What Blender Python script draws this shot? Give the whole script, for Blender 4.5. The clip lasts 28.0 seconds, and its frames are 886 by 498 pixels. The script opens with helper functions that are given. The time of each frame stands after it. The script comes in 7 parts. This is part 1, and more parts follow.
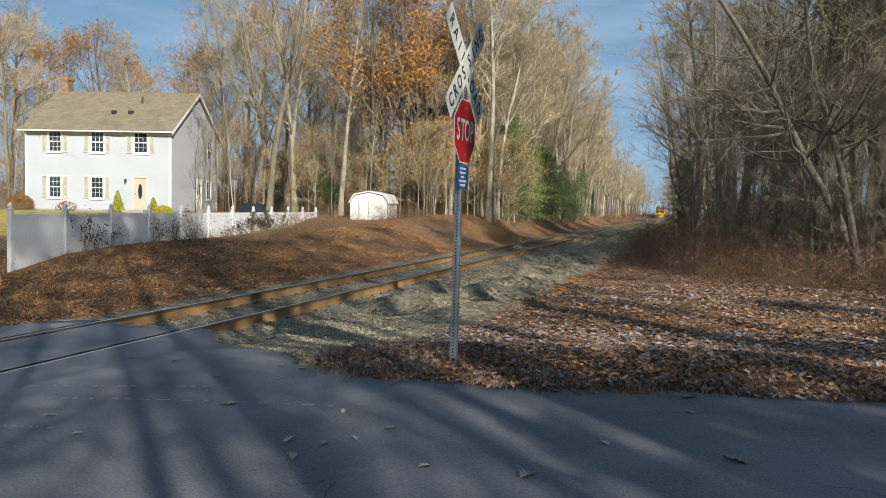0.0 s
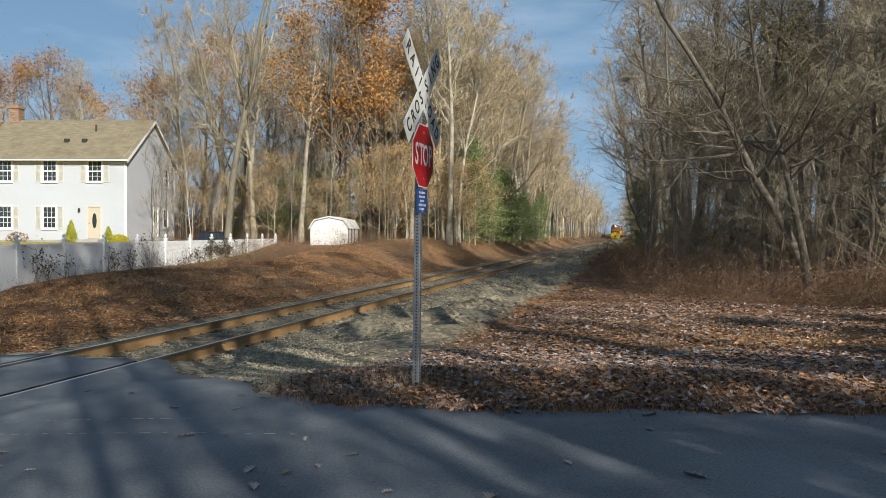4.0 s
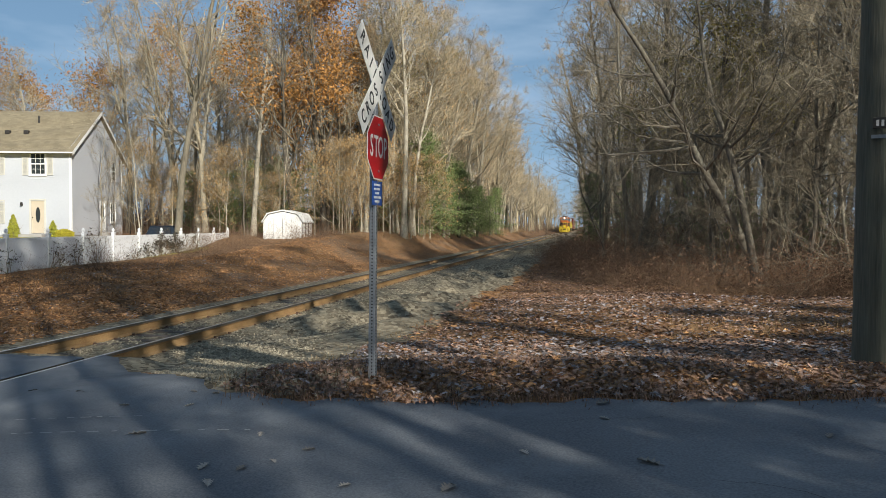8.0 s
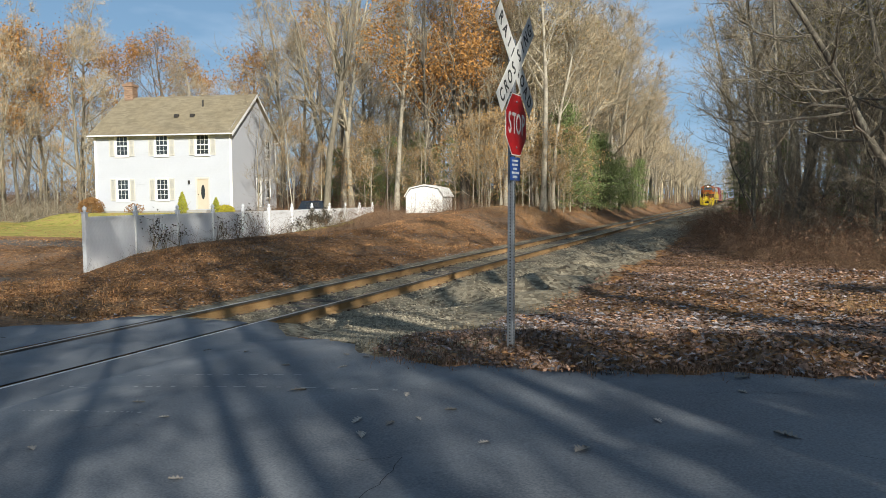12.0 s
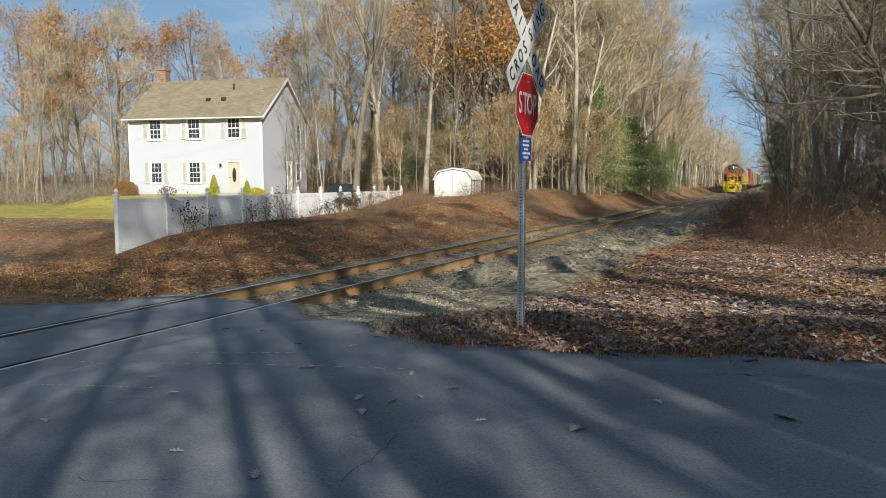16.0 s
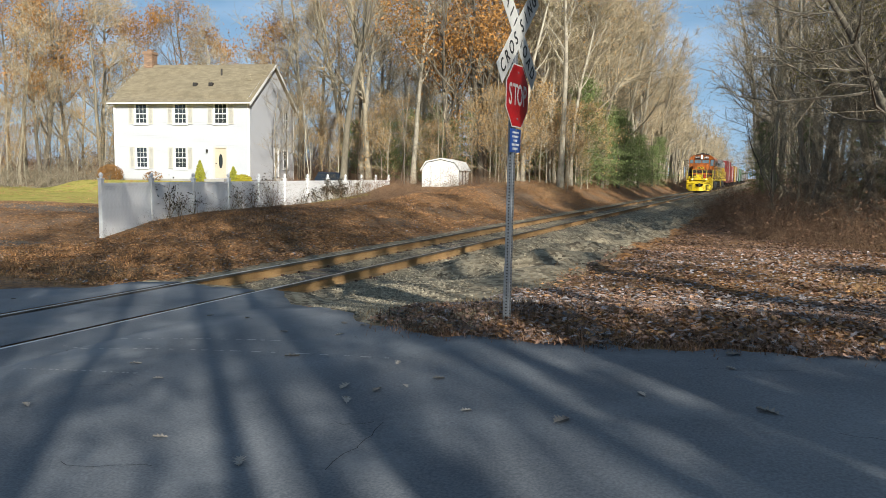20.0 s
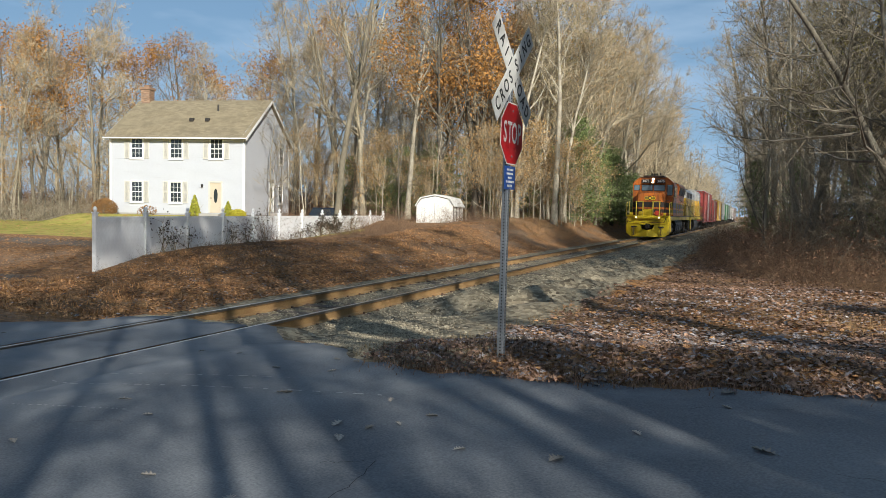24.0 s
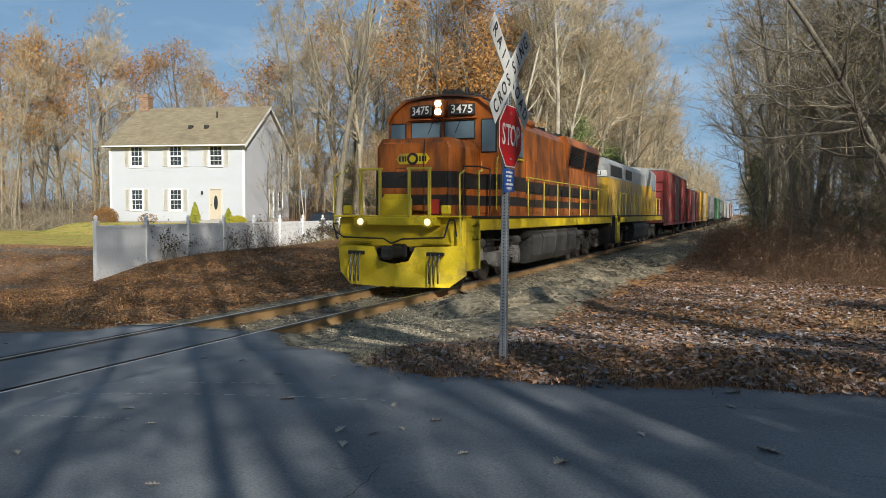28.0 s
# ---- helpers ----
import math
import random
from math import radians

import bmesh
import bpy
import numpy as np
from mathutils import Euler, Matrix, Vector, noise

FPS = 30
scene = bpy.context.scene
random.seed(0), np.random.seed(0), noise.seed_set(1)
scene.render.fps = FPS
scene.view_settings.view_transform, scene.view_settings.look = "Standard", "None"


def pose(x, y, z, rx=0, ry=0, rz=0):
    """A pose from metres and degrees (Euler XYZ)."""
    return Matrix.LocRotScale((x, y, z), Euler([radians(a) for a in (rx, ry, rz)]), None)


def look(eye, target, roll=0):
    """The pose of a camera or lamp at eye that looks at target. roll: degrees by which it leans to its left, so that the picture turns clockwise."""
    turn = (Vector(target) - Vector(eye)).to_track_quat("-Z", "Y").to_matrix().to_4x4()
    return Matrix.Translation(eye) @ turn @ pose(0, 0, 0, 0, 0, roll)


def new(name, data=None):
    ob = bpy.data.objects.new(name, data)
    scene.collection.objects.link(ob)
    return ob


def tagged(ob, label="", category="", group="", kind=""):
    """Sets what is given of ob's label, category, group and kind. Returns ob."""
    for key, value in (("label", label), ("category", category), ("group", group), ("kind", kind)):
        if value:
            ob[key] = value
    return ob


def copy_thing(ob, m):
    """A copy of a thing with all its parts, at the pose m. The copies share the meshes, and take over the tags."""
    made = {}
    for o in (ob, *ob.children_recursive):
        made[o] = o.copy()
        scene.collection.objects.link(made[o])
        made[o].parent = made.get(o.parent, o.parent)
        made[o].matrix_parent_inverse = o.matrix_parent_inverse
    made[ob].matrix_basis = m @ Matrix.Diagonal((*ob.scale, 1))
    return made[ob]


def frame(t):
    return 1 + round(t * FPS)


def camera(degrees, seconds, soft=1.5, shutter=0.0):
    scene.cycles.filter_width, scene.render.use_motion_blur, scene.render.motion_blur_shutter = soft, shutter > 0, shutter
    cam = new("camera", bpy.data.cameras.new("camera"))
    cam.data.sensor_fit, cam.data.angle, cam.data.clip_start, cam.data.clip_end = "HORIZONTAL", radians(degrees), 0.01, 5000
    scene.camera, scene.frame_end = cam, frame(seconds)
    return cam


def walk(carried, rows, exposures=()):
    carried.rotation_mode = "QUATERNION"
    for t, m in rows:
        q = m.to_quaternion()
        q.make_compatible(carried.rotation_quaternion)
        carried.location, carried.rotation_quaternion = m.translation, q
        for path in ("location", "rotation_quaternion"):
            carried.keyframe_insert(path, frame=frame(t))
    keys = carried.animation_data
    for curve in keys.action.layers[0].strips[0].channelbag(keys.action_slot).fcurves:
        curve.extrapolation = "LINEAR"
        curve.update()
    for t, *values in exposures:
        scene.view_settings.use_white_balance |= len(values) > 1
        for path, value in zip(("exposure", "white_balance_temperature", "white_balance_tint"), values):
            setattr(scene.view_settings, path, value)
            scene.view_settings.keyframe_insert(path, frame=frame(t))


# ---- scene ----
cam = camera(60.6, 28.0, 0.4)
PATH = [
    (0, (6.999, -0.004, 1.707), (6.409, 1.904, 1.6), 1.3),
    (0.5, (7.0, -0.008, 1.714), (6.41, 1.9, 1.598), 1.1),
    (1, (7.001, 0.0, 1.713), (6.412, 1.908, 1.604), 1.2),
    (1.5, (7.01, -0.012, 1.716), (6.418, 1.896, 1.616), 1.2),
    (2, (7.014, -0.023, 1.714), (6.417, 1.884, 1.622), 1.3),
    (2.5, (7.009, -0.032, 1.715), (6.417, 1.878, 1.652), 1.3),
    (3, (7.006, -0.027, 1.708), (6.416, 1.883, 1.649), 0.9),
    (3.5, (7.016, -0.028, 1.713), (6.46, 1.893, 1.661), 0.3),
    (4, (7.013, -0.021, 1.707), (6.519, 1.916, 1.664), 0.3),
    (4.5, (7.008, -0.021, 1.706), (6.546, 1.925, 1.667), 0.1),
    (6.5, (7.005, -0.013, 1.701), (6.614, 1.948, 1.652), 0.0),
    (7, (7.006, -0.014, 1.701), (6.628, 1.949, 1.657), 0.1),
    (7.5, (7.006, -0.015, 1.701), (6.637, 1.95, 1.656), 0.2),
    (8, (7.005, -0.012, 1.699), (6.627, 1.951, 1.639), 0.1),
    (8.5, (7.004, -0.023, 1.704), (6.609, 1.936, 1.636), -0.1),
    (9, (6.998, -0.03, 1.703), (6.571, 1.922, 1.627), -0.1),
    (9.5, (6.993, -0.03, 1.704), (6.527, 1.912, 1.602), -0.3),
    (10, (6.994, -0.025, 1.699), (6.434, 1.89, 1.572), -0.1),
    (10.5, (7.074, -0.007, 1.693), (6.41, 1.875, 1.564), 0.8),
    (11, (7.098, -0.047, 1.698), (6.386, 1.816, 1.555), 0.2),
    (11.5, (7.063, -0.158, 1.695), (6.358, 1.707, 1.547), 0.1),
    (12, (7.077, -0.219, 1.709), (6.348, 1.638, 1.58), -0.4),
    (12.5, (7.177, -0.188, 1.696), (6.402, 1.651, 1.565), -0.6),
    (14.5, (7.265, -0.137, 1.685), (6.43, 1.674, 1.533), -0.2),
    (15, (7.258, -0.151, 1.686), (6.434, 1.664, 1.532), -0.2),
    (15.5, (7.24, -0.156, 1.681), (6.429, 1.665, 1.516), -0.4),
    (16, (7.236, -0.16, 1.682), (6.432, 1.663, 1.511), -0.3),
    (16.5, (7.23, -0.15, 1.68), (6.437, 1.678, 1.5), -0.1),
    (17, (7.236, -0.148, 1.682), (6.45, 1.681, 1.494), -0.1),
    (17.5, (7.229, -0.147, 1.677), (6.45, 1.684, 1.483), -0.0),
    (18, (7.228, -0.15, 1.68), (6.453, 1.683, 1.481), 0.1),
    (18.5, (7.229, -0.149, 1.681), (6.456, 1.685, 1.48), 0.4),
    (19, (7.229, -0.151, 1.679), (6.46, 1.685, 1.482), 0.6),
    (19.5, (7.229, -0.159, 1.677), (6.46, 1.676, 1.481), 0.8),
    (20, (7.227, -0.163, 1.679), (6.457, 1.673, 1.483), 0.8),
    (20.5, (7.225, -0.157, 1.678), (6.453, 1.678, 1.488), 1.0),
    (21, (7.224, -0.157, 1.679), (6.452, 1.679, 1.497), 1.1),
    (21.5, (7.227, -0.157, 1.677), (6.453, 1.679, 1.509), 1.0),
    (23.5, (7.223, -0.157, 1.68), (6.464, 1.689, 1.56), 1.3),
    (24, (7.223, -0.162, 1.68), (6.464, 1.685, 1.579), 1.2),
    (24.5, (7.224, -0.16, 1.681), (6.462, 1.687, 1.593), 1.1),
    (25, (7.223, -0.165, 1.693), (6.461, 1.682, 1.607), 0.7),
    (25.5, (7.223, -0.16, 1.687), (6.461, 1.688, 1.607), 0.8),
    (26, (7.225, -0.159, 1.682), (6.459, 1.687, 1.603), 0.9),
    (26.5, (7.227, -0.159, 1.682), (6.451, 1.682, 1.595), 0.8),
    (27, (7.223, -0.152, 1.682), (6.45, 1.69, 1.592), 0.6),
    (27.5, (7.226, -0.15, 1.685), (6.462, 1.696, 1.597), 0.3),
    (28, (7.224, -0.156, 1.688), (6.462, 1.691, 1.594), 0.2),
]
EXPOSURES = [(0, 0.06), (4, 0.03), (9, 0.01), (11, 0.13), (12.5, 0.13), (15, 0.11), (17, 0.12), (19, 0.2), (21, 0.24), (23.5, 0.14), (25, 0.05), (28, 0.0)]
walk(cam, [(t, look(eye, target, roll)) for t, eye, target, roll in PATH], EXPOSURES)

# ---- world, sun, exposure ----
SUN_WAY = Vector((0.67, -0.742, 0)).normalized()
SUN_EL = radians(25)
world = bpy.data.worlds.new("sky")
scene.world = world
world.use_nodes = True
wt = world.node_tree
wt.nodes.clear()
sky = wt.nodes.new("ShaderNodeTexSky")
sky.sky_type = "NISHITA"
sky.sun_disc = False
sky.sun_elevation = SUN_EL
sky.sun_rotation = math.atan2(SUN_WAY.x, SUN_WAY.y)
sky.air_density, sky.dust_density, sky.ozone_density = 1.0, 0.3, 2.4
coords = wt.nodes.new("ShaderNodeTexCoord")
stretch = wt.nodes.new("ShaderNodeMapping")
stretch.inputs["Scale"].default_value = (1.2, 1.2, 5.0)
cloud = wt.nodes.new("ShaderNodeTexNoise")
cloud.inputs["Scale"].default_value, cloud.inputs["Detail"].default_value = 3.4, 8
cloud_ramp = wt.nodes.new("ShaderNodeValToRGB")
cloud_ramp.color_ramp.elements[0].position, cloud_ramp.color_ramp.elements[1].position = 0.45, 0.82
cloud_mix = wt.nodes.new("ShaderNodeMixRGB")
cloud_mix.inputs[2].default_value = (16.0, 18.0, 20.5, 1)
wback = wt.nodes.new("ShaderNodeBackground")
wback.inputs["Strength"].default_value = 0.039
wout = wt.nodes.new("ShaderNodeOutputWorld")
wt.links.new(coords.outputs["Generated"], stretch.inputs[0])
wt.links.new(stretch.outputs[0], cloud.inputs["Vector"])
wt.links.new(cloud.outputs[0], cloud_ramp.inputs[0])
wt.links.new(cloud_ramp.outputs[0], cloud_mix.inputs[0])
vivid = wt.nodes.new("ShaderNodeHueSaturation")
vivid.inputs["Hue"].default_value = 0.502
vivid.inputs["Saturation"].default_value = 1.42
wt.links.new(sky.outputs[0], vivid.inputs["Color"])
wt.links.new(vivid.outputs[0], cloud_mix.inputs[1])
# pale haze low over the horizon
updown = wt.nodes.new("ShaderNodeSeparateXYZ")
wt.links.new(coords.outputs["Generated"], updown.inputs[0])
haze = wt.nodes.new("ShaderNodeMapRange")
haze.inputs[1].default_value, haze.inputs[2].default_value, haze.inputs[3].default_value, haze.inputs[4].default_value = 0.0, 0.6, 0.8, 0.25
wt.links.new(updown.outputs["Z"], haze.inputs[0])
haze_mix = wt.nodes.new("ShaderNodeMixRGB")
haze_mix.inputs[2].default_value = (8.2, 13.2, 19.3, 1)
wt.links.new(haze.outputs[0], haze_mix.inputs[0])
wt.links.new(cloud_mix.outputs[0], haze_mix.inputs[1])
wt.links.new(haze_mix.outputs[0], wback.inputs[0])
wt.links.new(wback.outputs[0], wout.inputs[0])

sun = new("sun", bpy.data.lights.new("sun", "SUN"))
sun.data.energy, sun.data.angle, sun.data.color = 5.9, radians(0.55), (1.0, 0.965, 0.88)
sun.matrix_world = look(tuple(SUN_WAY * 60 * math.cos(SUN_EL) + Vector((0, 0, 60 * math.sin(SUN_EL)))), (0, 0, 0))


# ---- materials ----
def mat(name, a, b=None, rough=0.8, metal=0.0, scale=3.0, fine=40.0, bump=0.2, dist=0.01, spread=0.0, coat=0.0, glow=None, power=0.0, dirt_shade=None, dirt_scale=1.2, stretch=(1, 1, 1), island=0.0):
    """A surface in two tones, a and b, mottled at two scales, with fine relief; spread shifts each object's lightness."""
    m = bpy.data.materials.new(name)
    m.use_nodes = True
    t = m.node_tree
    p = t.nodes["Principled BSDF"]
    b = b or tuple(c * 0.75 for c in a)
    tc = t.nodes.new("ShaderNodeTexCoord")
    mp = t.nodes.new("ShaderNodeMapping")
    mp.inputs["Scale"].default_value = stretch
    t.links.new(tc.outputs["Object"], mp.inputs[0])
    n1, n2 = t.nodes.new("ShaderNodeTexNoise"), t.nodes.new("ShaderNodeTexNoise")
    n1.inputs["Scale"].default_value, n1.inputs["Detail"].default_value = scale, 5
    n2.inputs["Scale"].default_value, n2.inputs["Detail"].default_value = fine, 4
    for n in (n1, n2):
        t.links.new(mp.outputs[0], n.inputs["Vector"])
    mix = t.nodes.new("ShaderNodeMath")
    mix.operation = "MULTIPLY_ADD"
    mix.inputs[1].default_value = 0.5
    half = t.nodes.new("ShaderNodeMath")
    half.operation = "MULTIPLY"
    half.inputs[1].default_value = 0.5
    t.links.new(n2.outputs[0], half.inputs[0])
    t.links.new(n1.outputs[0], mix.inputs[0])
    t.links.new(half.outputs[0], mix.inputs[2])
    ramp = t.nodes.new("ShaderNodeValToRGB")
    ramp.color_ramp.elements[0].position, ramp.color_ramp.elements[1].position = 0.36, 0.64
    ramp.color_ramp.elements[0].color, ramp.color_ramp.elements[1].color = (*b, 1), (*a, 1)
    t.links.new(mix.outputs[0], ramp.inputs[0])
    colour = ramp.outputs[0]
    if dirt_shade:
        n3 = t.nodes.new("ShaderNodeTexNoise")
        n3.inputs["Scale"].default_value, n3.inputs["Detail"].default_value, n3.inputs["Roughness"].default_value = dirt_scale, 7, 0.65
        t.links.new(mp.outputs[0], n3.inputs["Vector"])
        r3 = t.nodes.new("ShaderNodeValToRGB")
        r3.color_ramp.elements[0].position, r3.color_ramp.elements[1].position = 0.5, 0.72
        t.links.new(n3.outputs[0], r3.inputs[0])
        mx = t.nodes.new("ShaderNodeMixRGB")
        mx.inputs[2].default_value = (*dirt_shade, 1)
        t.links.new(r3.outputs[0], mx.inputs[0])
        t.links.new(colour, mx.inputs[1])
        colour = mx.outputs[0]
    if spread or island:
        src = t.nodes.new("ShaderNodeNewGeometry" if island else "ShaderNodeObjectInfo")
        rng = t.nodes.new("ShaderNodeMapRange")
        k = island or spread
        rng.inputs[3].default_value, rng.inputs[4].default_value = 1 - k, 1 + k
        t.links.new(src.outputs["Random Per Island" if island else "Random"], rng.inputs[0])
        hsv = t.nodes.new("ShaderNodeHueSaturation")
        t.links.new(rng.outputs[0], hsv.inputs["Value"])
        t.links.new(colour, hsv.inputs["Color"])
        colour = hsv.outputs[0]
    t.links.new(colour, p.inputs["Base Color"])
    p.inputs["Roughness"].default_value, p.inputs["Metallic"].default_value = rough, metal
    if coat:
        p.inputs["Coat Weight"].default_value = coat
    if glow:
        p.inputs["Emission Color"].default_value, p.inputs["Emission Strength"].default_value = (*glow, 1), power
    if bump:
        bp = t.nodes.new("ShaderNodeBump")
        bp.inputs["Strength"].default_value, bp.inputs["Distance"].default_value = bump, dist
        t.links.new(mix.outputs[0], bp.inputs["Height"])
        t.links.new(bp.outputs[0], p.inputs["Normal"])
    return m


def glass(name, tint, rough=0.05):
    m = bpy.data.materials.new(name)
    m.use_nodes = True
    p = m.node_tree.nodes["Principled BSDF"]
    p.inputs["Base Color"].default_value = (*tint, 1)
    p.inputs["Roughness"].default_value = rough
    p.inputs["Specular IOR Level"].default_value = 0.9
    return m


def ground_material():
    """Leaf litter, lawn, gravel and bare soil, laid out by the sheet's cover attribute and broken up by noise."""
    m = bpy.data.materials.new("leafy_ground")
    m.use_nodes = True
    t = m.node_tree
    p = t.nodes["Principled BSDF"]
    tc = t.nodes.new("ShaderNodeTexCoord")

    def noise_at(scale, detail=6, rough=0.6):
        n = t.nodes.new("ShaderNodeTexNoise")
        n.inputs["Scale"].default_value, n.inputs["Detail"].default_value, n.inputs["Roughness"].default_value = scale, detail, rough
        t.links.new(tc.outputs["Object"], n.inputs["Vector"])
        return n.outputs[0]

    def ramp_of(value, *stops):
        r = t.nodes.new("ShaderNodeValToRGB")
        e = r.color_ramp.elements
        e[0].position, e[0].color = stops[0][0], (*stops[0][1], 1)
        e[1].position, e[1].color = stops[-1][0], (*stops[-1][1], 1)
        for pos, c in stops[1:-1]:
            e.new(pos).color = (*c, 1)
        t.links.new(value, r.inputs[0])
        return r.outputs[0]

    def mixed(fac, one, two):
        x = t.nodes.new("ShaderNodeMixRGB")
        t.links.new(fac, x.inputs[0])
        t.links.new(one, x.inputs[1])
        t.links.new(two, x.inputs[2])
        return x.outputs[0]

    vor = t.nodes.new("ShaderNodeTexVoronoi")
    vor.inputs["Scale"].default_value = 13.0
    t.links.new(tc.outputs["Object"], vor.inputs["Vector"])
    sep = t.nodes.new("ShaderNodeSeparateColor")
    t.links.new(vor.outputs["Color"], sep.inputs[0])
    litter = ramp_of(sep.outputs[0], (0.0, (0.14, 0.08, 0.046)), (0.3, (0.29, 0.15, 0.066)), (0.55, (0.44, 0.235, 0.095)), (0.8, (0.27, 0.175, 0.11)), (1.0, (0.42, 0.28, 0.17)))
    fine = ramp_of(noise_at(60, 4), (0.3, (0.55, 0.5, 0.45)), (0.7, (1.15, 1.12, 1.08)))
    mul = t.nodes.new("ShaderNodeMixRGB")
    mul.blend_type = "MULTIPLY"
    mul.inputs[0].default_value = 1.0
    t.links.new(litter, mul.inputs[1])
    t.links.new(fine, mul.inputs[2])
    litter = mul.outputs[0]
    grey = ramp_of(noise_at(45, 5), (0.3, (0.09, 0.075, 0.06)), (0.7, (0.27, 0.22, 0.17)))
    lawn = ramp_of(noise_at(1.4, 9, 0.75), (0.3, (0.13, 0.14, 0.03)), (0.45, (0.3, 0.275, 0.06)), (0.54, (0.43, 0.37, 0.1)), (0.62, (0.36, 0.2, 0.08)))
    gravel = ramp_of(sep.outputs[1], (0.0, (0.1, 0.08, 0.055)), (0.5, (0.26, 0.215, 0.145)), (1.0, (0.42, 0.36, 0.25)))
    gravel = mixed(ramp_of(noise_at(0.9, 6), (0.45, (0, 0, 0)), (0.7, (0.8, 0.8, 0.8))), gravel, ramp_of(noise_at(30), (0.3, (0.2, 0.17, 0.115)), (0.7, (0.38, 0.33, 0.23))))
    at = t.nodes.new("ShaderNodeAttribute")
    at.attribute_name = "cover"
    cov = t.nodes.new("ShaderNodeSeparateColor")
    t.links.new(at.outputs["Color"], cov.inputs[0])
    jitter = noise_at(2.2, 7, 0.7)

    def edge(channel):
        a = t.nodes.new("ShaderNodeMath")
        a.operation = "ADD"
        t.links.new(channel, a.inputs[0])
        t.links.new(jitter, a.inputs[1])
        return ramp_of(a.outputs[0], (0.9, (0, 0, 0)), (1.1, (1, 1, 1)))
    litter = mixed(ramp_of(noise_at(0.35, 6), (0.48, (0, 0, 0)), (0.62, (0.45, 0.45, 0.45))), litter, grey)
    c = mixed(edge(cov.outputs[0]), litter, gravel)
    c = mixed(edge(cov.outputs[1]), c, lawn)
    c = mixed(edge(cov.outputs[2]), c, grey)
    t.links.new(c, p.inputs["Base Color"])
    p.inputs["Roughness"].default_value = 0.95
    p.inputs["Specular IOR Level"].default_value = 0.15
    bp = t.nodes.new("ShaderNodeBump")
    bp.inputs["Strength"].default_value, bp.inputs["Distance"].default_value = 0.6, 0.03
    t.links.new(vor.outputs["Distance"], bp.inputs["Height"])
    bp2 = t.nodes.new("ShaderNodeBump")
    bp2.inputs["Strength"].default_value, bp2.inputs["Distance"].default_value = 0.6, 0.03
    t.links.new(noise_at(25, 6), bp2.inputs["Height"])
    t.links.new(bp.outputs[0], bp2.inputs["Normal"])
    t.links.new(bp2.outputs[0], p.inputs["Normal"])
    return m


def asphalt_material():
    m = mat("worn_asphalt", (0.222, 0.236, 0.249), (0.098, 0.109, 0.123), rough=0.88, scale=0.8, fine=75, bump=0.6, dist=0.004, dirt_shade=(0.25, 0.262, 0.27), dirt_scale=0.7)
    return m


M_GROUND = ground_material()
M_ASPHALT = asphalt_material()
M_RAIL = mat("rusty_rail", (0.42, 0.27, 0.12), (0.27, 0.155, 0.065), rough=0.75, scale=3, fine=60, bump=0.2, dist=0.003)
M_RAILTOP = mat("polished_rail", (0.3, 0.28, 0.26), (0.2, 0.185, 0.17), rough=0.4, metal=0.85, bump=0.02)
M_TIE = mat("weathered_tie", (0.16, 0.125, 0.095), (0.09, 0.07, 0.055), rough=0.9, scale=4, fine=50, bump=0.5, spread=0.3, stretch=(0.2, 1, 1))
M_STONE = mat("ballast_stone", (0.42, 0.365, 0.26), (0.23, 0.195, 0.135), rough=0.9, scale=2, fine=30, bump=0.3, island=0.45)
M_PLATE = mat("rusted_steel", (0.14, 0.08, 0.05), (0.08, 0.045, 0.03), rough=0.8, bump=0.2)
M_BARK = mat("grey_bark", (0.35, 0.305, 0.215), (0.17, 0.145, 0.105), rough=0.95, scale=3, fine=18, bump=0.9, dist=0.03, spread=0.3, stretch=(1, 1, 0.25))
M_PALE = mat("pale_bark", (0.52, 0.47, 0.36), (0.3, 0.26, 0.19), rough=0.9, scale=2, fine=14, bump=0.5, dist=0.02, spread=0.2, dirt_shade=(0.16, 0.13, 0.1), dirt_scale=2.5)
M_DARKBARK = mat("dark_bark", (0.2, 0.172, 0.13), (0.075, 0.064, 0.05), rough=0.95, scale=3, fine=20, bump=1.0, dist=0.03, spread=0.25, stretch=(1, 1, 0.3), dirt_shade=(0.22, 0.205, 0.16), dirt_scale=2.6)
M_TWIG = mat("grey_twigs", (0.44, 0.365, 0.24), (0.26, 0.21, 0.135), rough=0.95, bump=0, island=0.65)
M_DARKTWIG = mat("dark_twigs", (0.31, 0.262, 0.18), (0.145, 0.122, 0.086), rough=0.95, bump=0, island=0.5)
M_OAKLEAF = mat("russet_leaves", (0.46, 0.235, 0.06), (0.27, 0.12, 0.03), rough=0.75, bump=0, island=0.45)
M_BEECH = mat("tan_leaves", (0.5, 0.32, 0.125), (0.34, 0.195, 0.075), rough=0.75, bump=0, island=0.4)
M_YELLOWLEAF = mat("olive_yellow_leaves", (0.3, 0.25, 0.07), (0.19, 0.155, 0.04), rough=0.75, bump=0, island=0.4)
M_NEEDLE = mat("hemlock_needles", (0.21, 0.265, 0.085), (0.1, 0.14, 0.046), rough=0.8, bump=0, island=0.4)
M_BRUSH = mat("brown_brush", (0.25, 0.155, 0.09), (0.105, 0.066, 0.041), rough=0.95, bump=0, island=0.7)
M_WITHER = mat("withered_leaves", (0.23, 0.125, 0.07), (0.12, 0.066, 0.04), rough=0.9, bump=0, island=0.6)
M_GRASS = mat("dry_grass", (0.4, 0.27, 0.13), (0.22, 0.135, 0.065), rough=0.9, bump=0, island=0.4)
